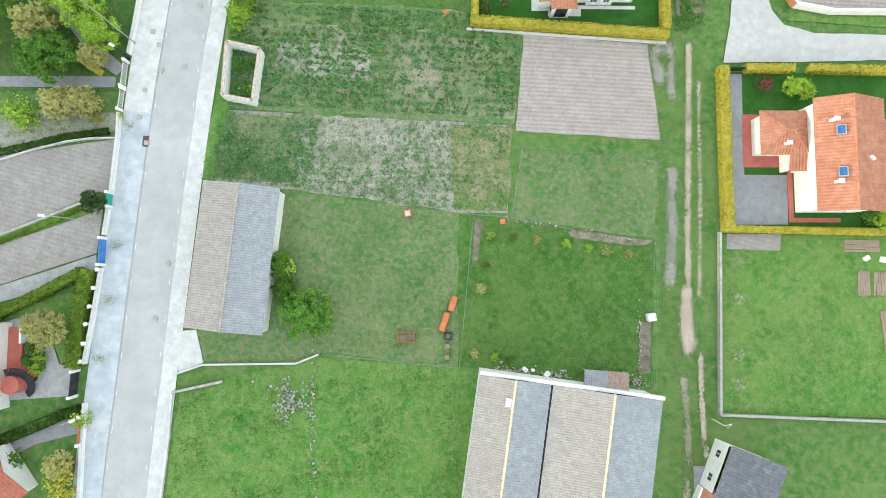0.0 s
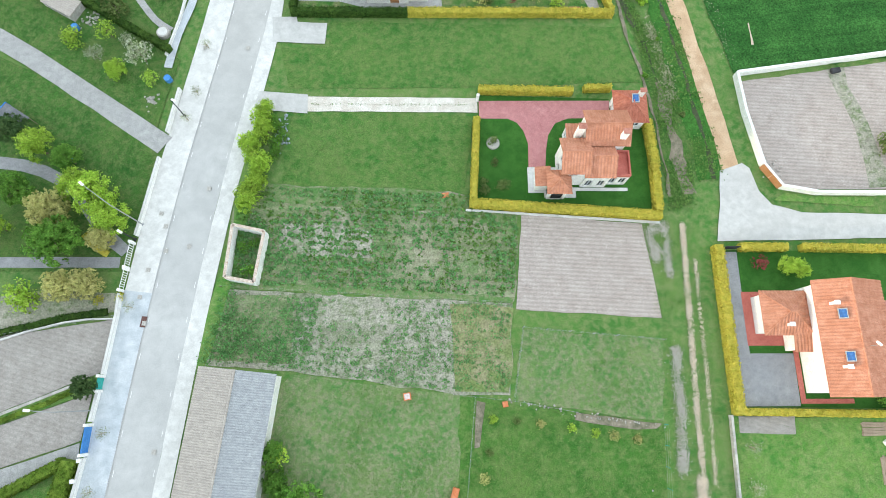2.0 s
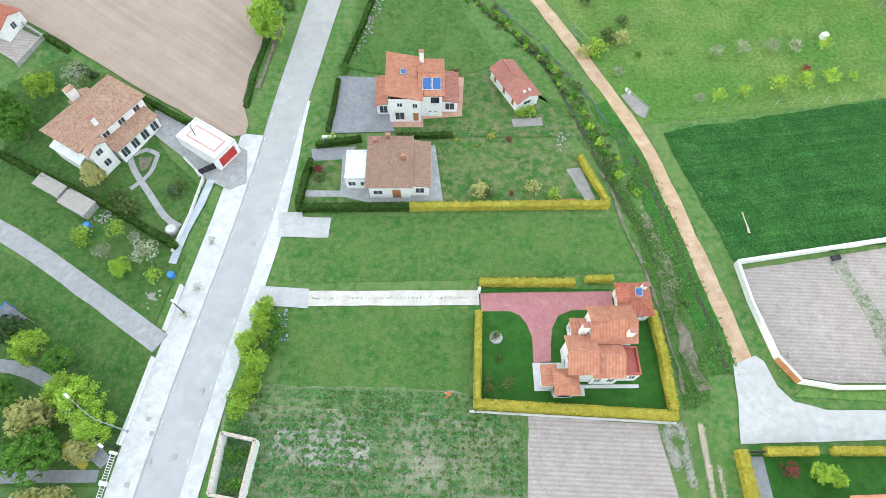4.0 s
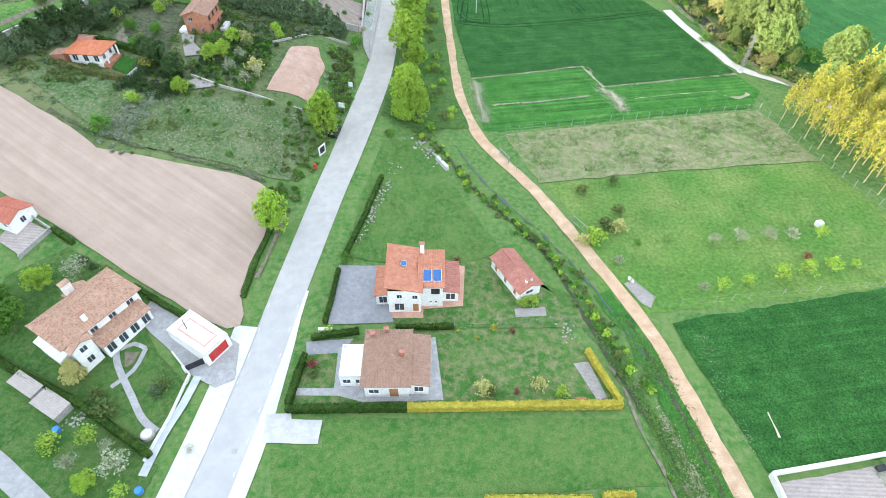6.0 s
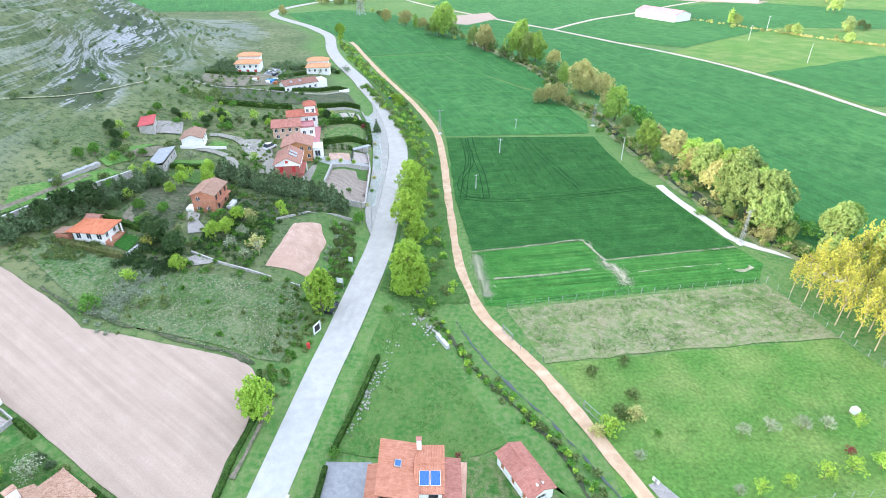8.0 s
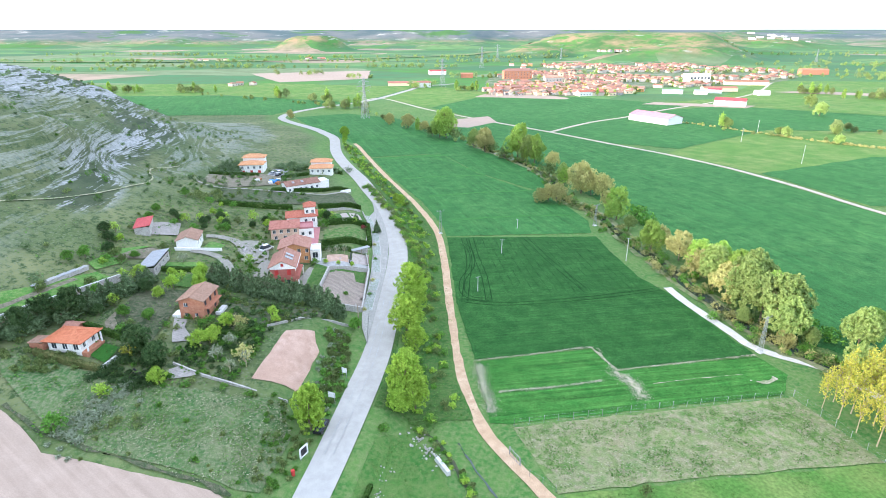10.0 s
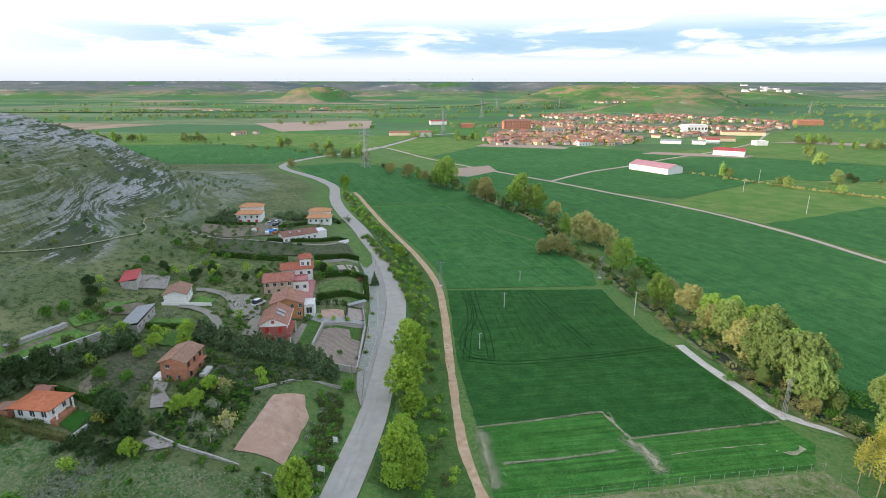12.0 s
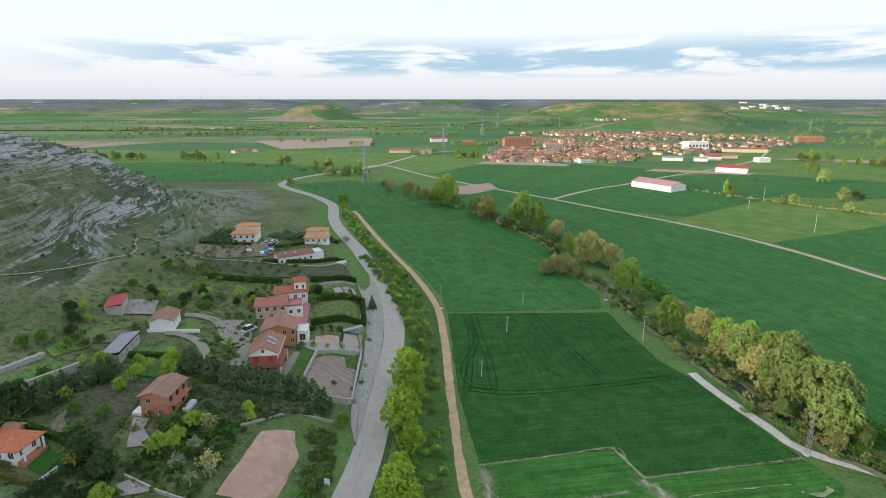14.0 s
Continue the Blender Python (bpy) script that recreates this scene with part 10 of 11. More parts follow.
for k, x, y, s in (("pine", -62.6, 140.6, 0.95), ("pine", -57.6, 137.6, 0.85), ("pine", -66.0, 144.6, 0.55), ("lime", -55.2, 132.2, 0.72), ("goldbush", -64.2, 139.6, 2.2), ("conifer", -65.6, 138.6, 0.35), ("lime", -51.3, 143.6, 0.8), ("lime", -49.8, 145.2, 0.7), ("lime", -48.4, 151.3, 0.7), ("lime", -67.7, 160.9, 0.6), ("lime", -60.4, 167.4, 0.75), ("bush", -67.5, 119.6, 2.0), ("limebush", -63.8, 128.2, 1.4), ("lime", -38.4, 155.2, 0.45), ("pine", -80.9, 149.4, 1.1), ("pine", -84.2, 146.2, 1.0), ("pine", -87.0, 141.8, 0.95), ("bare", -40.4, 139.4, 1.6), ("bare", -43.0, 137.2, 1.4), ("bush", -52.6, 152.4, 1.3), ("tanshrub", -46, 152.6, 1.5), ("lime", -69.6, 172.4, 0.5), ("orchard", -66.4, 170.4, 1.1), ("blossom", -70.4, 181.4, 1.0), ("lime", -62.6, 173.4, 0.8), ("lime", -75.6, 168.6, 0.8), ("pine", -71.5, 162.8, 0.6), ("lime", -66.6, 166, 0.7), ("lime", -49.6, 147.5, 0.6), ("broad", -48.6, 152, 0.5), ("blossom", -45.6, 145.6, 1.0), ("lime", -62, 170.6, 0.6), ("lime", -40, 158.4, 0.5),
                   ("blossom", -47, 141, 1.1), ("olive", -51, 149, 1.6), ("bush", -53.4, 150.6, 1.2), ("olive", -44.6, 150, 1.6), ("tanshrub", -41.6, 142, 1.8), ("pine", -95, 189, 0.6), ("pine", -92, 185, 0.5), ("olive", -84, 176, 1.4), ("conifer", -31.4, 236, 0.5), ("bush", -25.8, 176.6, 0.8)):
    plant(k, x, y, s)
hedge([(-50.2, 148.7), (-44.6, 148.5), (-40.5, 152.9)], 1.1, 1.2, HEDGE_G, "dark hedge beside the sandy clearing")
wall_run([(-54.7, 138.1), (-47.7, 135.5), (-41.0, 133.8), (-30.3, 132.0)], 0.6, 0.3, STONEWALL, "low stone terrace wall below the clearing")
drape("yard", [(-55.2, 135.8), (-53.4, 137.4), (-48.4, 135.6), (-54.1, 133.4)], GRAVEL_SOIL, "pale rubble yard with scrap", 0.2, 0.3, "yard", long_edge=3.0)
stones("junk_heap", (-60.2, 133.4), (2.4, 1.6), 70, 0.3, "scrap and dark junk beside the trees", 0, DARKMETAL)
wall_run([(-40.0, 153.6), (-33.3, 158.4), (-27, 161.6), (-22.6, 163.6)], 0.5, 0.3, STONEWALL, "curved low stone wall above the clearing")
for pts, mat, lab in (([(-89.6, 171.1), (-88.3, 181.8), (-81.9, 189.8), (-84.7, 183.4), (-83.5, 175.4), (-86.7, 168.8)], LUSH, "green garden terrace below the hill"),
                      ([(-87.0, 176.7), (-85.3, 183.0), (-81.7, 187.8), (-77.6, 187.1), (-81.0, 180.1)], EARTH, "bare earth bank above the shed"),
                      ([(-74.4, 180.3), (-65.7, 182.7), (-64.0, 178.6), (-73.6, 176.3)], LUSH, "clipped green lawn behind a hedge"),
                      ([(-72.3, 171.3), (-62.9, 175.9), (-59.5, 172.9), (-58.5, 166.8), (-68.4, 167.5)], MEADOW, "terraced garden with young trees"),
                      ([(-72.8, 148.2), (-73.8, 163.3), (-62.9, 165.8), (-61.8, 152.4), (-61.4, 143.8), (-69.0, 144.6)], SLOPEGRASS, "rough meadow beside the brick house"),
                      ([(-73.9, 148.6), (-73.7, 153.2), (-70.5, 147.5), (-71.0, 144.8)], EARTH, "bare trodden earth by the hedge"),
                      ([(-36.6, 189.6), (-33.8, 186.4), (-33.6, 172), (-35.6, 172)], LUSH, "green lawn beside the driveway")):
    drape("garden_plot", pts, mat, lab, 0.21, 0.3, "plot", long_edge=2.5)
hedge([(-73.6, 175.4), (-62.9, 177.8)], 1.2, 1.2, HEDGE_G, "dark clipped hedge below the lawn")
ribbon("hill_track", [(-126, 186), (-123.1, 193.4), (-116.1, 203.8), (-111.1, 216.4), (-108.3, 235.1), (-113.0, 253.8), (-124.6, 274.2), (-130.2, 289.9), (-128.0, 309.6)], -0.3, 0.3, SAND_PALE, "narrow bare footpath along the hillside", 0.16, ragged=0.15, category="track", step=2.0)
def spots_in(outline, count, low, high):
    """Places strewn over a piece of land, each with a size."""
    xs, ys = [p[0] for p in outline], [p[1] for p in outline]
    out = []
    while len(out) < count:
        x, y = rng.uniform(min(xs), max(xs)), rng.uniform(min(ys), max(ys))
        inside = False
        for i in range(len(outline)):
            (x1, y1), (x2, y2) = outline[i], outline[i - 1]
            if (y1 > y) != (y2 > y) and x < (x2 - x1) * (y - y1) / (y2 - y1) + x1:
                inside = not inside
        if inside:
            out.append((x, y, rng.uniform(low, high)))
    return out


BY_SAND = [(-27.4, 158), (-22.6, 160), (-21.2, 150), (-20.6, 140), (-22.4, 131.5), (-25.6, 132), (-26.4, 136), (-25.4, 148)]
ROUND_BRICK = [(-55, 137.4), (-49, 136.4), (-42.4, 134.8), (-41.2, 138), (-38.6, 152.4), (-41.4, 156), (-47, 154.4), (-52.4, 151), (-53, 146), (-56, 143)]
thicket("garden_thicket", spots_in(BY_SAND, 90, 0.35, 0.85), 1.7, 1.3, 260, 0.13, LEAF_OLIVE, "olive-green thicket between sandy clearing and road")
thicket("garden_thicket", spots_in(BY_SAND, 80, 0.3, 0.75), 1.6, 1.3, 260, 0.13, LEAF, "green thicket between sandy clearing and road")
thicket("garden_thicket", spots_in(ROUND_BRICK, 80, 0.3, 0.8), 1.6, 1.3, 260, 0.13, LEAF_PINE, "dark green undergrowth in the neglected garden")
thicket("garden_thicket", spots_in(ROUND_BRICK, 50, 0.3, 0.7), 1.6, 1.3, 260, 0.13, LEAF, "green undergrowth in the neglected garden")
thicket("garden_thicket", spots_in([(-69, 131), (-58, 129.4), (-54, 133), (-57, 139), (-63, 143), (-67.5, 134)], 60, 0.4, 1.0), 1.7, 1.3, 260, 0.13, LEAF_PINE, "dark shrubs behind the balustrade")
thicket("garden_thicket", spots_in([(-92, 133), (-82, 131), (-72, 134), (-72, 138), (-84, 139), (-90, 141)], 40, 0.4, 0.9), 1.6, 1.3, 240, 0.13, LEAF_OLIVE, "shrubs before the bungalow")
thicket("garden_thicket", spots_in([(-110, 304), (-97, 296), (-97, 310), (-104, 332), (-112, 326)], 60, 0.8, 1.7), 1.7, 1.3, 150, 0.22, LEAF_DARK, "dark shrubs behind the far house")
thicket("garden_thicket", spots_in([(-86, 323), (-74, 318), (-50, 326), (-48, 332), (-84, 336)], 60, 0.8, 1.8), 1.7, 1.3, 150, 0.22, LEAF_DARK, "dark shrubs and hedges behind the parking yard")
thicket("garden_thicket", spots_in([(-94, 238), (-82, 236), (-80, 250), (-90, 258)], 24, 0.5, 1.3), 1.7, 1.3, 170, 0.2, LEAF_OLIVE, "wild shrubs beside the paddock")
BELOW_ROW = [(-55, 151), (-54, 165), (-42, 163.4), (-27, 162.6), (-33, 158.2), (-40.4, 153.6), (-49, 150)]
drape("garden_plot", BELOW_ROW, SLOPEGRASS, "rough dark ground below the cypress row", 0.2, 0.4, "plot", long_edge=2.5)
thicket("garden_thicket", spots_in(BELOW_ROW, 90, 0.25, 0.7), 1.5, 1.3, 260, 0.13, LEAF_PINE, "dark brambles below the cypress row")
thicket("garden_thicket", spots_in(BELOW_ROW, 60, 0.2, 0.6), 1.5, 1.3, 260, 0.13, LEAF_OLIVE, "olive-green brambles below the cypress row")
grey = []
for k in range(100):
    u, v = rng.uniform(0, 1), rng.normal()
    grey.append((-64.5 + 3.4 * u + v * 2.2, 115.5 + 15 * u + rng.normal() * 1.2, rng.uniform(0.25, 0.7)))
for k in range(60):
    grey.append((-24.4 + rng.normal() * 1.1, 128 + rng.uniform(0, 32), rng.uniform(0.25, 0.6)))
thicket("grey_scrub", grey, 1.5, 1.3, 110, 0.13, LEAF_GREY, "grey-green dry scrub on the slope")
scatter("slope_grass", [(-96, 133), (-76, 128), (-60, 131), (-40.5, 134), (-38, 157), (-24, 164), (-52, 172), (-56, 240), (-96, 240)], 11000, 0.26, LEAF_GRASS, "tufts of green grass over the slope", "grass", 1.2, 6, 0.9, 0.10)
scatter("slope_grass", [(-70, 119), (-46, 114), (-34, 112), (-29, 124), (-31, 131), (-55, 131.5), (-70, 133)], 7000, 0.16, LEAF_GRASS, "tufts of green grass in the rough meadow", "grass", 1.2, 7, 0.7, 0.10)
scatter("dry_tufts", [(-70, 119), (-46, 114), (-34, 112), (-29, 124), (-31, 131), (-55, 131.5), (-70, 133)], 4000, 0.16, STRAW_LEAF, "dry pale tufts in the rough meadow", "grass", 1.6, 9, 0.8, 0.10)
scatter("hill_grass", [(-240, 120), (-96, 133), (-96, 300), (-70, 300), (-60, 400), (-110, 460), (-240, 440)], 14000, 0.24, LEAF_GRASS, "tufts of olive turf over the limestone hill", "grass", 1.2, 6, 2.0, 0.15)
HOUSES = [(-76, 141, 9), (-56.4, 157, 8), (-42, 178, 9), (-43, 194, 9), (-49, 211, 9), (-47, 224, 9), (-74, 194, 7), (-76, 177, 7), (-89, 198, 7), (-57, 193, 8), (-57, 148, 5), (-44, 206, 6)]
count = 0
while count < 90:
    x, y = rng.uniform(-94, -38), rng.uniform(140, 236)
    if any(math.hypot(x - a, y - b) < r for a, b, r in HOUSES) or -41 < x and y < 168:
        continue
    if noise.noise((x * 0.07, y * 0.07, 2.5)) < -0.05:
        continue
    k = ("olive", "bush", "pine", "lime", "orchard", "bush", "olive", "broad")[int(rng.integers(0, 8))]
    plant(k, x, y, {"pine": 0.45, "lime": 0.5, "broad": 0.45, "orchard": 1.0}.get(k, 1.4) * rng.uniform(0.7, 1.2), group="garden trees of the slope")
    count += 1
# terraced gardens beside the road
COURTSOIL = surface("raked_brown_court_soil", [(0.300, 0.238, 0.205), (0.345, 0.280, 0.242), (0.255, 0.200, 0.170), (0.215, 0.195, 0.150)], (0.1, 0.5, 2.0, 5.0), rows=(82, 1.1, 0.16, 0.5), contrast=(0.4, 0.7), bump=0.5)
drape("tilled_plot", [(-31.8, 186.4), (-22.4, 195.8), (-21.2, 172.2), (-26.3, 169.8), (-31.8, 169.9)], COURTSOIL, "bare grey-brown garden court with drill rows", 0.25, 0.0, "plot", long_edge=2.5)
wall_run([(-32.1, 187.0), (-22.0, 196.4), (-20.8, 171.6), (-26.3, 169.2), (-32.1, 169.5), (-32.1, 187.0)], 1.3, 0.35, STONEWALL, "pale stone wall round the garden court", coping=STONEWALL)
drape("vegetable_bed", [(-26.0, 191.8), (-22.6, 194.8), (-22.2, 187.6), (-24.6, 186.4)], GARDEN, "green vegetable rows in the corner of the court", 0.29, 0.1, "bed", long_edge=2.5)
drape("verge", [(-31.6, 186.4), (-22.6, 195.2), (-22.6, 193.8), (-31.6, 184.8)], GARDEN, "strip of grass along the upper court wall", 0.28, 0.2, "verge", long_edge=2.5)
drape("lawn", [(-36.6, 192.2), (-32.6, 188.2), (-32.4, 170), (-35.4, 170)], GARDEN, "narrow green lawn beside the court", 0.22, 0.1, "lawn", long_edge=3.0)
drape("terrace", [(-38.6, 193.4), (-22.4, 200.2), (-22.2, 197.6), (-32.0, 188.4), (-37.6, 190.8)], STONEPATH, "pale paved terrace above the garden court", 0.22, 0.0, "terrace", long_edge=3.0)
drape("vegetable_bed", [(-34.7, 197.5), (-28.8, 200.3), (-27.9, 195.4), (-33.8, 192.0)], SAND, "reddish bare soil bed with an edging", 0.27, 0.05, "bed", long_edge=3.0)
drape("vegetable_bed", [(-27.9, 203.3), (-23.5, 208.4), (-22.8, 200.9), (-27.2, 196.2)], TILLED_S, "pinkish tilled bed with a green corner", 0.27, 0.05, "bed", long_edge=3.0)
wall_run([(-28.3, 203.4), (-27.6, 195.6)], 0.7, 0.2, DARKMETAL, "dark low divider between two garden beds")
ob = on_slope("garden_shed", "long low shed with a pale sheet roof", -25.9, 206.8, 38, "shed")
part("roof", box(-3.2, 3.2, -0.9, 0.9, 1.9, 2.0), SHEET_GREY, ob)
for px in (-3.0, 0.0, 3.0):
    part("post", box(px - 0.06, px + 0.06, -0.8, -0.68, -0.3, 1.9), WOOD, ob)
part("back_wall", box(-3.1, 3.1, 0.6, 0.75, -0.5, 1.9), STONEWALL, ob)
drape("lawn", [(-40.2, 220.4), (-29.0, 227.4), (-25.4, 218.8), (-37.8, 207.6)], PATCHLAWN, "square olive-green lawn inside hedges", 0.22, 0.0, "lawn", long_edge=3.0)
drape("lawn", [(-42.4, 236.6), (-31.2, 248.0), (-28.4, 240.0), (-40.4, 227.6)], GARDEN, "green vegetable garden above the lawn", 0.22, 0.0, "lawn", long_edge=3.0)
for q in (((-38.2, 240.2), (-36.0, 242.4), (-33.6, 236.2), (-35.8, 234.2)), ((-35.4, 243.0), (-32.0, 246.6), (-29.9, 240.6), (-33.0, 236.8))):
    drape("vegetable_bed", q, TILLED_S, "tan tilled vegetable bed", 0.26, 0.1, "bed", long_edge=3.0)
for run, w, hh in (([(-37.6, 205.6), (-24.0, 216.6)], 1.3, 1.9), ([(-24.2, 217.4), (-25.6, 226), (-27.1, 235.4)], 1.5, 2.0), ([(-40.4, 225.6), (-27.4, 235.0)], 1.5, 2.0), ([(-47.4, 246.2), (-40, 251.2), (-33.0, 258.4)], 1.2, 1.8), ([(-37.8, 201.4), (-28.5, 204.6)], 0.9, 1.4)):
    hedge(run, w, hh, HEDGE_G, "dark clipped hedge round the gardens", leaves=16, size=0.17)
wall_run([(-43.4, 242.8), (-32.4, 253.2)], 1.0, 0.25, STONEWALL, "grey wall above the vegetable garden")
plant("cypress", -23.4, 231.5, 0.72, 1.5)
for x, y in ((-34.2, 198.6), (-32.2, 200.2), (-30.0, 201.4)):
    plant("bare", x, y, 1.2)
for k, x, y, s in (("lime", -33.8, 191.0, 0.34), ("lime", -30.2, 191.6, 0.28), ("lime", -26.8, 195.0, 0.30), ("redbush", -28.2, 231.0, 1.4), ("bush", -36.8, 190.2, 1.1), ("blossom", -35.0, 229.6, 0.8), ("orchard", -31.4, 231.8, 0.9), ("bush", -40.6, 222.4, 1.9)):
    plant(k, x, y, s)
wall_run([(-24.4, 208), (-22.6, 200), (-22.2, 196)], 1.1, 0.25, STONEWALL, "pale retaining wall along the road")
wall_run([(-25.4, 216), (-26.8, 237), (-31.4, 253)], 0.9, 0.25, STONEWALL, "pale retaining wall along the road")
KERBSIDE = surface("patched_grey_asphalt", [(0.350, 0.335, 0.305), (0.395, 0.378, 0.345), (0.300, 0.288, 0.262), (0.250, 0.245, 0.215)], (0.12, 0.5, 2.0, 4.0), rough=0.9, bump=0.1, contrast=(0.4, 0.7))
strip_ys = (156, 163, 170, 180, 188, 196, 205, 215, 225, 236, 247, 258, 266, 274)
outer = [(lerp(y, [(156, -17.6), (166, -20.6), (180, -20.7), (196, -21.4), (215, -22.8), (236, -26.4), (252, -29.9)]) if y < 250 else lerp(y, ROAD) - lerp(y, [(250, 5.4), (274, 2.7)]), y) for y in strip_ys]
drape("pavement", outer + [(lerp(y, ROAD) - 2.62, y) for y in strip_ys[::-1]], KERBSIDE, "patched grey asphalt parking strip beside the road", 0.31, 0.0, "pavement", long_edge=2.5)
WEEDPAVE = surface("cracked_weedy_paving", [(0.36, 0.37, 0.37), (0.44, 0.45, 0.45), (0.28, 0.29, 0.28), (0.16, 0.20, 0.11)], (0.4, 1.5, 3.2, 5.0), bump=0.3, contrast=(0.46, 0.6), grain=0.3)
for a, b in ((172.0, 182.6), (183.8, 191.4), (196.6, 205.8), (210.0, 220.4), (221.6, 231.6), (236, 250)):
    line = [(lerp(y, [(172, -19.55), (183, -19.5), (191, -19.4), (197, -19.9), (206, -20.9), (210, -21.0), (231, -24.0), (250, -29.4)]), y) for y in (a, (a + b) / 2, b)]
    ribbon("planting_bay", line, -1.2, 1.2, WEEDPAVE, "grey gravelled planting bay with sparse weeds", 0.34, ragged=0.05, category="pavement", step=1.0)
    for off in (-1.28, 1.28):
        ribbon("kerb", line, off - 0.09, off + 0.09, STONEWALL, "pale kerb round the planting bay", 0.37, category="kerb", step=2.0, across=2)
for k, (x, y) in enumerate(((-20.4, 172), (-20.0, 181), (-20.2, 190), (-21.2, 206), (-22.8, 218), (-24.6, 230))):
    plant("bush" if k % 2 else "tanshrub", x, y, 0.7)
slim_pole(-20.6, 163.6, 6.5, WOOD, "wooden power pole beside the road")
slim_pole(-22.6, 200.4, 6.0, WOOD, "wooden power pole beside the gardens")
# far houses below the hill
ob = on_slope("house", "two-tier house with orange roofs and white walls", -94.4, 315.4, 6)
block(ob, -5.6, 5.6, -3.6, 3.6, 3.9, 1.3, "hip", WHITEWALL, TILE_SUN, row("S", 11.2, 4, 2.0) + row("S", 11.2, 3, -0.4, 1.3, 1.6, "red"), 0.6, low=-2)
block(ob, -5.2, 5.2, 3.6, 9.0, 6.0, 1.4, "hip", WHITEWALL, TILE_SUN, (), 0.6, low=-2)
ob = on_slope("house", "house with orange hipped roofs near the bend", -60.6, 317.6, 4)
block(ob, -5.4, 5.4, -3.6, 3.6, 3.4, 1.2, "hip", WHITEWALL, TILE_SUN, row("S", 10.8, 4, 1.4), 0.6, low=-2)
block(ob, -5.6, 4.4, 3.6, 9.0, 5.0, 1.3, "hip", WHITEWALL, TILE_SUN, (), 0.6, low=-2)
ob = on_slope("house", "long white house with a brown-red roof", -61.4, 277.6, 34)
block(ob, -7.4, 7.4, -3.4, 3.4, 3.2, 1.5, "gx", WHITEWALL, TILE_DUSK, row("S", 14.8, 6, 0.8), 0.4, low=-2)
for q in (-4, 0):
    skylight(ob, pose(q, -1.8, 4.2, 24, 0, 0), CARGREY)
block(ob, 7.4, 12.0, -2.6, 3.0, 2.8, 0.4, "flat", WHITEWALL, WHITEPAINT, (), low=-2)
hedge([(-72, 270), (-52, 276.6), (-42, 287)], 1.4, 1.5, HEDGE_G, "dark hedge before the white house", leaves=6, size=0.25)
hedge([(-76, 322), (-67, 326)], 1.6, 1.8, HEDGE_G, "dark tall hedge by the parking yard", leaves=6, size=0.25)
hedge([(-110, 300), (-96, 303), (-88, 304)], 1.5, 1.6, HEDGE_G, "dark clipped hedge before the two-tier house", leaves=6, size=0.25)
hedge([(-76, 300), (-70, 308), (-66, 312)], 1.4, 1.5, HEDGE_G, "dark clipped hedge along the parking yard", leaves=6, size=0.25)
hedge([(-66, 328), (-56, 329), (-52, 325)], 1.4, 1.6, HEDGE_G, "dark clipped hedge behind the house", leaves=6, size=0.25)
hedge([(-106, 308), (-100, 322), (-98, 330)], 1.6, 1.8, HEDGE_G, "dark tall hedge above the house", leaves=6, size=0.25)
drape("yard", [(-103, 276), (-112, 305), (-88, 308), (-72, 301), (-74, 283), (-90, 270.5)], EARTH, "brown yard with sheds and junk", 0.2, 0.3, "yard", long_edge=5.0)
for k in range(10):
    x, y = rng.uniform(-90, -72), rng.uniform(285, 300)
    solid("crate", box(-1.0, 1.0, -0.8, 0.8, 0, 1.3, 0.06), (WHITEPAINT, BLUEPAINT, RUST, WOOD)[k % 4], "stored box among junk in the yard", "box", at_ground(x, y, 37 * k))
ribbon("lane", [(-104, 272), (-95.7, 266.2), (-82, 269.4), (-65.7, 268.6), (-58, 269.2), (-49.1, 270.6), (-40.8, 282.1)], -0.8, 0.8, GRAVEL_SOIL, "pale lane below the white house", 0.22, category="lane", step=3.0)
drape("meadow", [(-84, 240), (-60, 247), (-34, 261), (-40, 279), (-49, 268.6), (-66, 266.6), (-82, 267.6), (-92, 262)], SLOPEGRASS, "dry grass paddock between walls", 0.2, 0.3, "meadow", long_edge=5.0)
hedge([(-81.4, 237), (-66.5, 238), (-55.6, 240.4)], 1.4, 1.9, HEDGE_G, "dark hedge below the paddock", leaves=6, size=0.25)
solid("notice_wall", box(-2.6, 2.6, -0.15, 0.15, 0, 1.4), WHITEWALL, "short white wall panel beside the road", "wall", at_ground(-42.6, 281, 40))
blue = thing("waste_container", "blue waste container with a yellow lid", "container", at_ground(-22.8, 287.4, 20))
part("body", box(-0.8, 0.8, -0.6, 0.6, 0, 1.4, 0.1), BLUEPAINT, blue)
part("lid", box(-0.82, 0.82, -0.62, 0.62, 1.41, 1.7, 0.1), LEAF_GOLD, blue)
for k in range(150):
    x, y = rng.uniform(-112, -52), rng.uniform(236, 335)
    if not (-78 < x < -52 and 270 < y < 285):
        wild[k % 4].append((x, y, rng.uniform(0.6, 1.5)))
for k in range(520):
    x, y = rng.uniform(-62, -27), rng.uniform(112, 240)
    if -39.5 < x < -26 and 133 < y < 156 or y > 168 and x > -50 or y < 131 and rng.uniform() < 0.7:
        continue
    wild[int(rng.integers(0, 2))].append((x, y, rng.uniform(0.2, 0.8)))
for k in range(520):
    x, y = rng.uniform(-260, -84), rng.uniform(110, 460)
    if x > lerp(y, ROAD) - 62:
        continue
    wild[int(rng.integers(0, 4))].append((x, y, rng.uniform(0.4, 1.5)))
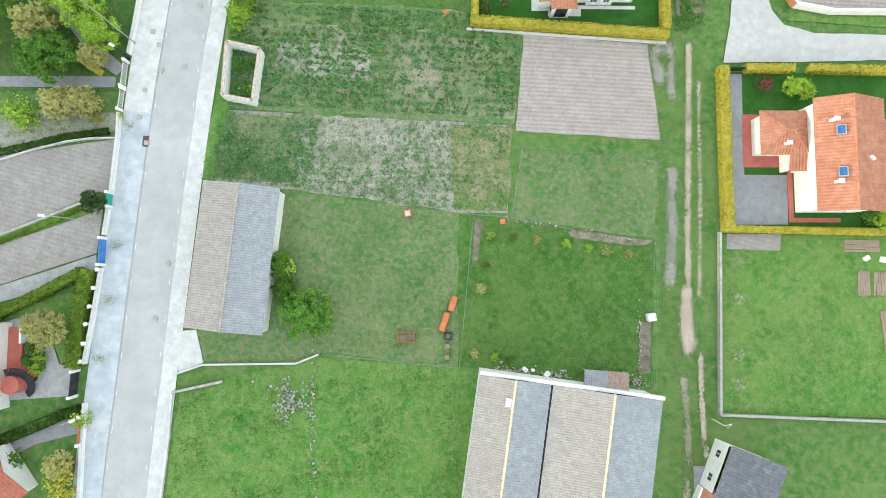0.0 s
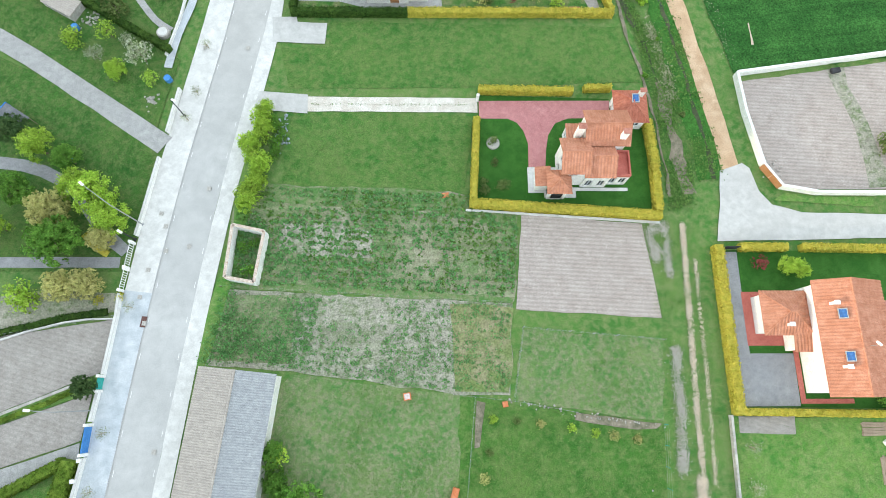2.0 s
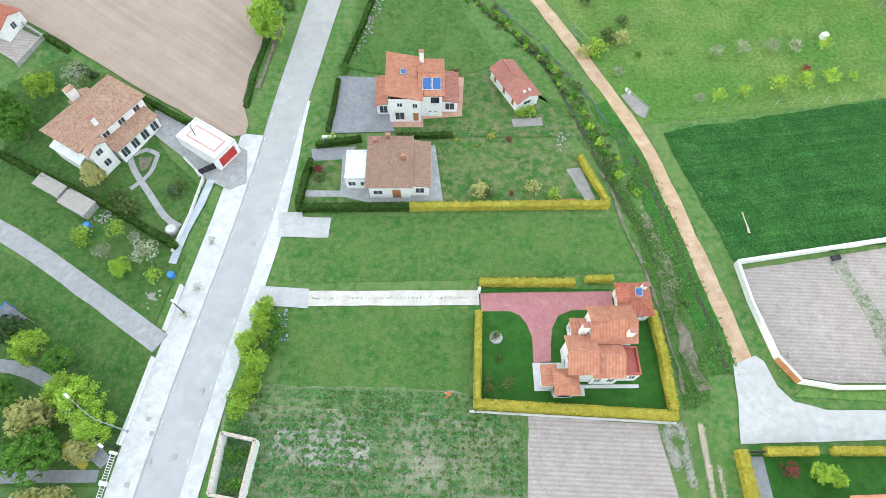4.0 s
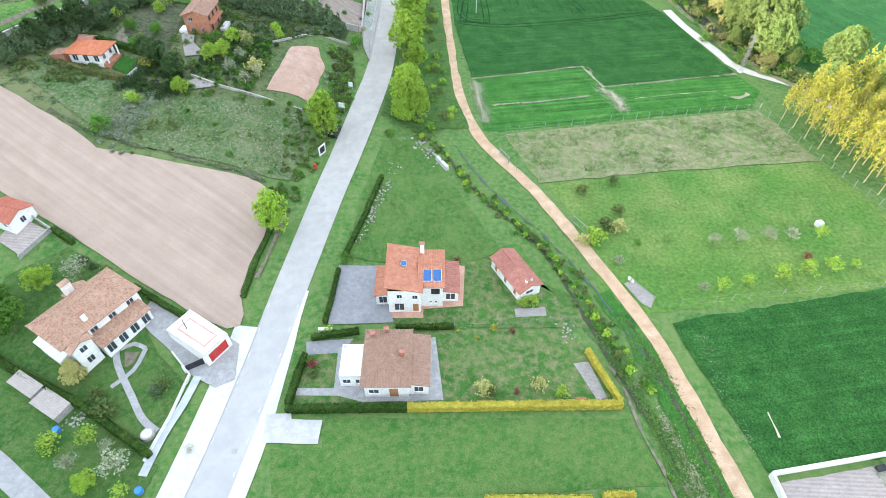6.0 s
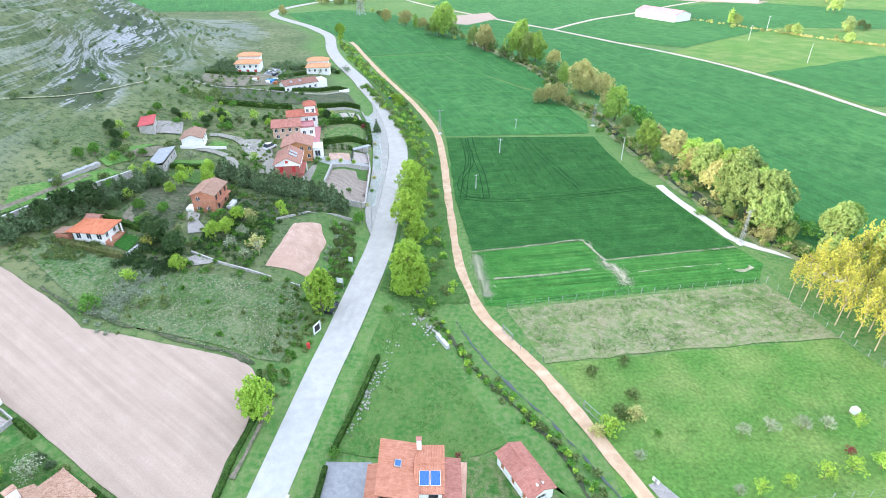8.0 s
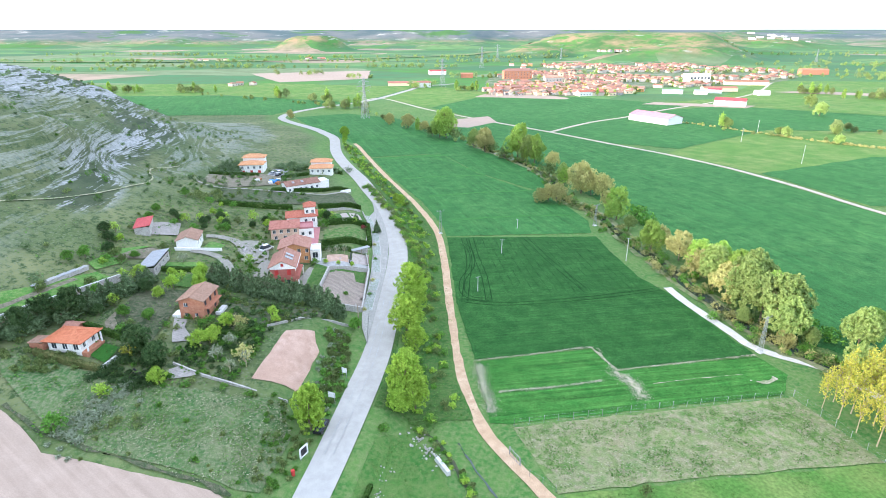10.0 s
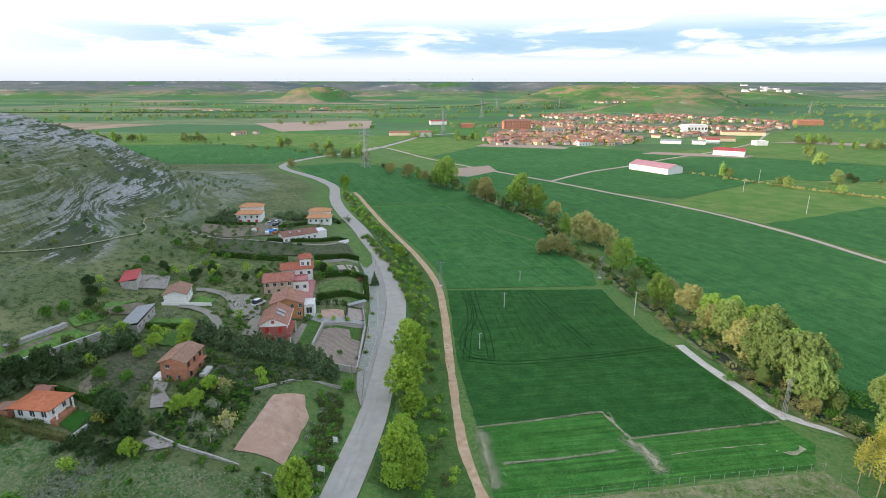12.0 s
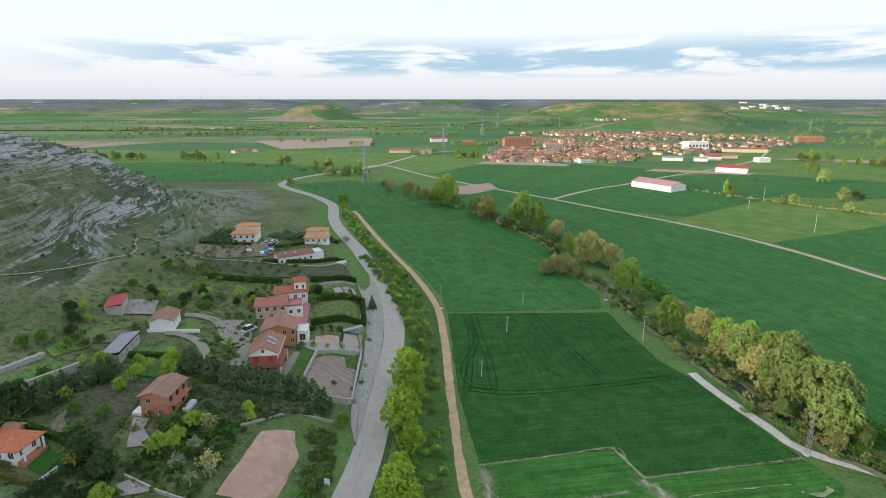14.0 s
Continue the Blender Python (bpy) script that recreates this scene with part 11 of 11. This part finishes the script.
for k, (mat, lab) in enumerate(((LEAF_OLIVE, "olive-green scrub scattered over the hillside"), (LEAF, "green bushes scattered over the hillside"), (LEAF_PINE, "dull green bushes scattered over the hillside"), (LEAF_DARK, "dark evergreen scrub scattered over the hillside"))):
    thicket("hill_scrub", wild[k], 1.7, 1.3, 190, 0.14, mat, lab)

# ---- village and far plain ----
VILLAGE_GROUND = surface("village_streets_and_yards", [(0.20, 0.20, 0.13), (0.30, 0.27, 0.22), (0.085, 0.145, 0.055), (0.12, 0.17, 0.07)], (0.02, 0.06, 0.09, 0.3), contrast=(0.44, 0.6))
drape("village_ground", [(58, 830), (70, 778), (96, 748), (150, 732), (216, 752), (262, 806), (300, 850), (380, 868), (470, 890), (540, 950), (640, 1060), (660, 1150), (600, 1330), (520, 1430), (400, 1430), (250, 1330), (150, 1210), (96, 1100), (70, 950)], VILLAGE_GROUND, "pale streets and yards between the village houses", 0.3, 2.0, "village", long_edge=45.0)
proto = []
PLACES = [(58, 792), (100, 812), (150, 800), (205, 812), (250, 822), (300, 842), (350, 858), (410, 900)]
for k, (w, l, hgt, rise, wm, rm, kind, lab) in enumerate(((8, 10, 3.6, 1.9, DULLWHITE, TILE_PALE, "gx", "white village house with a faded orange roof"),
        (8.5, 9, 3.6, 1.9, CREAM, TILE_DUSK, "hip", "cream village house with a dusky hipped roof"),
        (8, 12, 4.0, 2.0, BRICK, TILE_DUSK, "gx", "brick village house with a dusky roof"),
        (9, 10, 3.6, 2.0, DULLWHITE, TILE_BROWN, "hip", "white village house with a brown hipped roof"),
        (7.5, 10, 4.2, 1.8, OCHREWALL, TILE_OLD, "gx", "ochre village house with an old tile roof"),
        (7, 12, 3.4, 1.6, CREAM, TILE_PALE, "gx", "long low cream village house with tiles"),
        (8, 10, 4.0, 1.9, STONEWALL, TILE_OLD, "gx", "stone village house with an old tile roof"),
        (8, 11, 4.2, 1.8, DULLWHITE, TILE_RED, "gx", "white village house with a dusky red roof"))):
    ob = thing("house", lab, "house", pose(*PLACES[k], 0, 0, 0, 15 + 25 * k), "village houses")
    block(ob, -l / 2, l / 2, -w / 2, w / 2, hgt, rise, kind, wm, rm, row("S", l, 2, 0.9, 1.2, 1.4, "plain") + row("S", l, 2, 2.8, 1.2, 1.0, "plain") * (hgt > 4.1), 0.4, period=0.9, amp=0.1, caps=False)
    proto.append(ob)
spots = list(PLACES)
blocked = [(382, 925, 34), (120, 985, 34), (165, 905, 18), (276, 760, 24), (300, 742, 18)]
tries = 0
far_houses = {0: ([], []), 1: ([], []), 2: ([], []), 3: ([], [])}


def far_house(k, x, y, turn, w, l, hgt, rise):
    """Walls and a gabled roof of one far house, added to the joined far houses."""
    m = pose(x, y, ground_z(x, y), 0, 0, turn)
    wv = [m @ Vector(p) for p in ((-l, -w, 0), (l, -w, 0), (l, w, 0), (-l, w, 0), (-l, -w, hgt), (l, -w, hgt), (l, w, hgt), (-l, w, hgt), (-l, 0, hgt + rise), (l, 0, hgt + rise))]
    rv = [m @ Vector(p) for p in ((-l - .3, -w - .3, hgt - .1), (l + .3, -w - .3, hgt - .1), (l + .3, w + .3, hgt - .1), (-l - .3, w + .3, hgt - .1), (-l - .3, 0, hgt + rise + .12), (l + .3, 0, hgt + rise + .12))]
    far_houses[k][0].append((wv, [(0, 1, 5, 4), (1, 2, 6, 9, 5), (2, 3, 7, 6), (3, 0, 4, 8, 7)]))
    far_houses[k + 1][0].append((rv, [(0, 1, 5, 4), (2, 3, 4, 5), (0, 4, 3), (1, 2, 5)]))


while len(spots) < 640 and tries < 16000:
    tries += 1
    y = 742 + (rng.uniform(0, 1) ** 1.15) * 610
    left = lerp(y, [(740, 62), (800, 60), (900, 72), (1000, 90), (1300, 190), (1500, 400)])
    right = lerp(y, [(742, 215), (800, 275), (900, 430), (1000, 600), (1150, 640), (1300, 560), (1500, 560)])
    x = rng.uniform(left, right)
    if any(math.hypot(x - a, y - b) < r for a, b, r in blocked) or any(math.hypot(x - a, y - b) < 9.6 for a, b in spots):
        continue
    if noise.noise((x * 0.012, y * 0.008, 4.0)) < -0.06 - 0.35 * (y < 820):
        continue
    if x > 420 and rng.uniform() < 0.35:
        continue
    spots.append((x, y))
    s = rng.uniform(0.68, 1.0)
    if y > 905:
        far_house(int(rng.integers(0, 2)) * 2, x, y, float(rng.choice([10, 20, 100, -70]) + rng.normal() * 6), 3.5 * s, rng.uniform(4.2, 6.6) * s, rng.uniform(3.2, 5.6), 1.8)
        continue
    copy_thing(proto[int(rng.integers(0, 8))], pose(x, y, ground_z(x, y), 0, 0, float(rng.choice([10, 20, 100, -70, 15, 110, 190]) + rng.normal() * 6)) @ Matrix.Diagonal((s, s, s * rng.uniform(0.85, 1.2), 1)))
for k, mat, lab in ((0, DULLWHITE, "pale walls of the far village houses"), (1, TILE_PALE, "faded orange roofs of the far village"), (2, CREAM, "cream walls of the far village houses"), (3, TILE_DUSK, "dusky roofs of the far village")):
    vs, fs = [], []
    for v, f in far_houses[k][0]:
        fs += [tuple(i + len(vs) for i in g) for g in f]
        vs += [tuple(p) for p in v]
    tagged(new("far_village_walls" if k % 2 == 0 else "far_village_roofs", mesh_from("far_village", vs, fs, mat)), lab, "village", kind="stuff")
green = [spots[int(rng.integers(0, len(spots)))] for _ in range(260)]
thicket("village_trees", [(a + rng.choice([-7, 7]), b - 5 + rng.normal() * 2, rng.uniform(1.4, 3.2)) for a, b in green], 1.9, 1.1, 90, 0.6, LEAF_OLIVE, "dark green garden trees between the village houses", "trees")
for k in range(90):
    a, b = spots[int(rng.integers(0, len(spots)))]
    plant(("fartree", "farlime", "farpoplar")[k % 3], a + rng.choice([-8, 8]), b - 6 + rng.normal() * 2, rng.uniform(0.45, 0.85), group="village trees")


def big_hall(x, y, turn, l, w, hgt, rise, wm, rm, label, kind="gx", wins=(), cat="building"):
    ob = thing("hall", label, cat, pose(x, y, ground_z(x, y), 0, 0, turn))
    block(ob, -l / 2, l / 2, -w / 2, w / 2, hgt, rise, kind, wm, rm, wins, 0.4, period=0.8, amp=0.1, caps=False)
    return ob


big_hall(186, 534, -57, 40, 20, 5.2, 3.0, WHITEWALL, SHEET_PINK, "long white farm barn with a faded red roof", wins=row("S", 40, 8, 1.6, 3.4, 1.6, "white"))
big_hall(305, 645, -32, 30, 14, 5.5, 2.6, WHITEWALL, SHEET_RED, "white barn with a bright red roof")
big_hall(388, 925, 4, 32, 22, 11, 1.2, WHITEWALL, WHITEPAINT, "large white sports hall in the village", "flat", row("S", 32, 6, 5, 3.0, 3.4))
big_hall(122, 985, 8, 46, 14, 13, 3.5, BRICK, TILE_DUSK, "long red-brick building in the village", "hip", row("S", 46, 9, 2, 1.6, 2.0) + row("S", 46, 9, 6, 1.6, 2.0) + row("S", 46, 9, 9.5, 1.6, 2.0))
ob = big_hall(165, 905, 8, 26, 13, 9, 3.5, STONEWALL, TILE_OLD, "stone village church with a square tower", "gx", row("S", 26, 5, 4, 1.4, 2.4), "church")
block(ob, 9, 15, -4, 3, 16, 2.0, "hip", CREAM, TILE_OLD, row("S", 6, 1, 12, 1.6, 2.2), 0.4)
big_hall(290, 765, -18, 24, 10, 3.8, 1.4, WHITEWALL, SHEET_GREY, "white farm hall before the village")
big_hall(322, 757, -18, 15, 10, 4.0, 1.4, WHITEWALL, SHEET_GREY, "white workshop hall before the village")
big_hall(345, 770, -18, 16, 10, 4.6, 1.6, WHITEWALL, SHEET_RED, "white hall with a red roof")
big_hall(392, 745, 6, 15, 11, 4.6, 0.8, WHITEWALL, WHITEPAINT, "plain white storehouse by the lane", "flat")
big_hall(360, 790, 0, 44, 12, 4.5, 2, CREAM, TILE_PALE, "long low orange-roofed farm building")
big_hall(440, 880, -10, 60, 12, 5, 2.2, CREAM, TILE_PALE, "long row of orange-roofed houses")
big_hall(665, 1085, -4, 46, 16, 8, 2, BRICK, TILE, "long orange brick factory hall")
big_hall(600, 735, 10, 26, 14, 5, 2, WHITEWALL, SHEET_GREY, "white shed at the edge of the plain")
big_hall(-28, 850, 8, 24, 13, 6.5, 2, WHITEWALL, TILE_RED, "white roadside farmhouse with a red roof")
big_hall(-62, 872, 8, 30, 12, 4, 2.2, CREAM, TILE_RED, "low farm building with a red roof")
big_hall(-8, 1090, 10, 30, 14, 6, 2.2, WHITEWALL, SHEET_RED, "white barn with a red roof far off")
big_hall(42, 1015, 0, 20, 12, 6, 2, BRICK, TILE, "orange brick shed west of the village")
big_hall(88, 800, 24, 34, 9, 5.0, 1.8, BRICK, TILE_DUSK, "terrace of brick houses at the village edge", wins=row("S", 34, 8, 1.2, 1.3, 1.5))
big_hall(112, 772, 10, 40, 9, 5.0, 1.8, CREAM, TILE_DUSK, "terrace of cream houses at the village edge", wins=row("S", 40, 9, 1.2, 1.3, 1.5))
big_hall(180, 742, 22, 34, 9, 5.0, 1.8, WHITEWALL, TILE_BRICK, "row of white houses with red roofs", wins=row("S", 34, 8, 1.2, 1.3, 1.5))
for x, y, n in ((-268, 880, 3), (-560, 1560, 6), (-330, 1650, 5), (430, 1500, 8), (180, 1330, 5)):
    for _ in range(n):
        copy_thing(proto[int(rng.integers(0, 8))], pose(x + rng.normal() * 26, y + rng.normal() * 12, ground_z(x, y), 0, 0, rng.uniform(0, 180)))
pylon(-69, 553, 35, 35)
for x, y, hgt in ((1, 859, 37), (84, 1276, 42), (144, 1567, 40), (321, 1629, 30), (930, 1500, 30)):
    pylon(x, y, hgt, 30)
# trees of the plain
spec = [(-95, 622, 10, 24, 6), (-133, 685, 6, 14, 6), (-190, 720, 7, 12, 6), (-400, 770, 14, 50, 8), (-330, 780, 8, 24, 8), (30, 800, 9, 20, 8), (-40, 838, 8, 20, 8), (-18, 850, 6, 10, 6), (60, 1010, 10, 30, 12), (467, 760, 14, 26, 14), (490, 700, 10, 24, 12), (304, 475, 4, 8, 6), (258, 473, 2, 3, 3), (232, 500, 3, 10, 4),
        (640, 760, 12, 40, 20), (720, 1000, 26, 120, 40), (950, 1350, 60, 260, 90), (-250, 1080, 10, 60, 10), (-150, 1000, 6, 30, 10), (-560, 1300, 30, 160, 30), (-900, 1900, 50, 260, 60), (-250, 1500, 36, 300, 30), (100, 1480, 20, 160, 20), (300, 1000, 22, 160, 120), (1250, 1900, 60, 380, 80), (-60, 1290, 22, 90, 10), (-700, 1180, 14, 120, 20), (-420, 1260, 40, 220, 16), (-820, 1500, 50, 260, 30), (-180, 1720, 50, 320, 20), (260, 1700, 40, 240, 30), (900, 1150, 50, 260, 60), (500, 1120, 20, 120, 30)]
woods = {0: [], 1: []}
for x, y, n, sx, sy in spec:
    for k in range(n):
        px, py = x + rng.normal() * sx * 0.6, y + rng.normal() * sy * 0.6
        s = rng.uniform(0.6, 1.25)
        if y < 820:
            plant(("fartree", "farlime", "farpoplar", "fartree")[int(rng.integers(0, 4))], px, py, s, group="trees of the plain")
        else:
            woods[int(rng.integers(0, 2))].append((px, py, s * 4.6))
for k, (mat, lab) in enumerate(((LEAF_FAR, "far olive-green woods and field trees"), (LEAF_WILLOW, "far light green woods and field trees"))):
    thicket("far_woods", woods[k], 1.9, 1.0, 130, 0.8, mat, lab, "woods")
for k in range(60):
    u = rng.uniform(0, 1)
    a = ((-96, 625), (-330, 775)) if k % 3 == 0 else ((300, 478), (520, 440)) if k % 3 == 1 else ((-96, 625), (20, 432))
    plant("fartree" if k % 2 else "farlime", a[0][0] + (a[1][0] - a[0][0]) * u + rng.normal() * 3, a[0][1] + (a[1][1] - a[0][1]) * u + rng.normal() * 3, rng.uniform(0.25, 0.6), group="hedgerow trees of the plain")
# dark raised line of a motorway across the plain
ribbon("embankment", [(-1600, 1500), (-800, 1480), (-300, 1600), (200, 2000), (500, 2400)], -14, 14, ROUGHGRASS, "long raised motorway bank across the plain", 2.5, step=60, category="embankment")

# far town of white halls, and wind turbines on the plateau
for k in range(20):
    d = rng.uniform(2500, 2900)
    x, y = d * rng.uniform(0.50, 0.635), 54 + d
    big_hall(x, y, rng.uniform(-12, 12), rng.uniform(14, 36), rng.uniform(10, 16), rng.uniform(4, 7), 1.0, WHITEWALL, WHITEPAINT, "white industrial hall of the far town", "flat")


def wind_turbine(x, y, hub, phase):
    ob = thing("wind_turbine", "white three-bladed wind turbine on the plateau", "turbine", pose(x, y, ground_z(x, y), 0, 0, rng.uniform(-30, 30)), "wind turbines on the plateau")
    part("tower", rods(((0, 0, -2), (0, 0, hub), 1.4, 0.8, 8)), WHITEPAINT, ob)
    part("nacelle", box(-2, 2, -4, 4, hub - 1.5, hub + 2), WHITEPAINT, ob)
    for k in range(3):
        a = phase + k * math.tau / 3
        part("blade", rods(((0, -4.6, hub), (10 * math.cos(a), -4.6, hub + 10 * math.sin(a)), 0.6, 0.2, 5)), WHITEPAINT, ob)


for k in range(26):
    d = 3900 + rng.uniform(-200, 500)
    wind_turbine(d * lerp(k, [(0, -0.56), (13, -0.17), (25, 0.10)]) + rng.normal() * 40, 54 + d, 15, rng.uniform(0, 2))
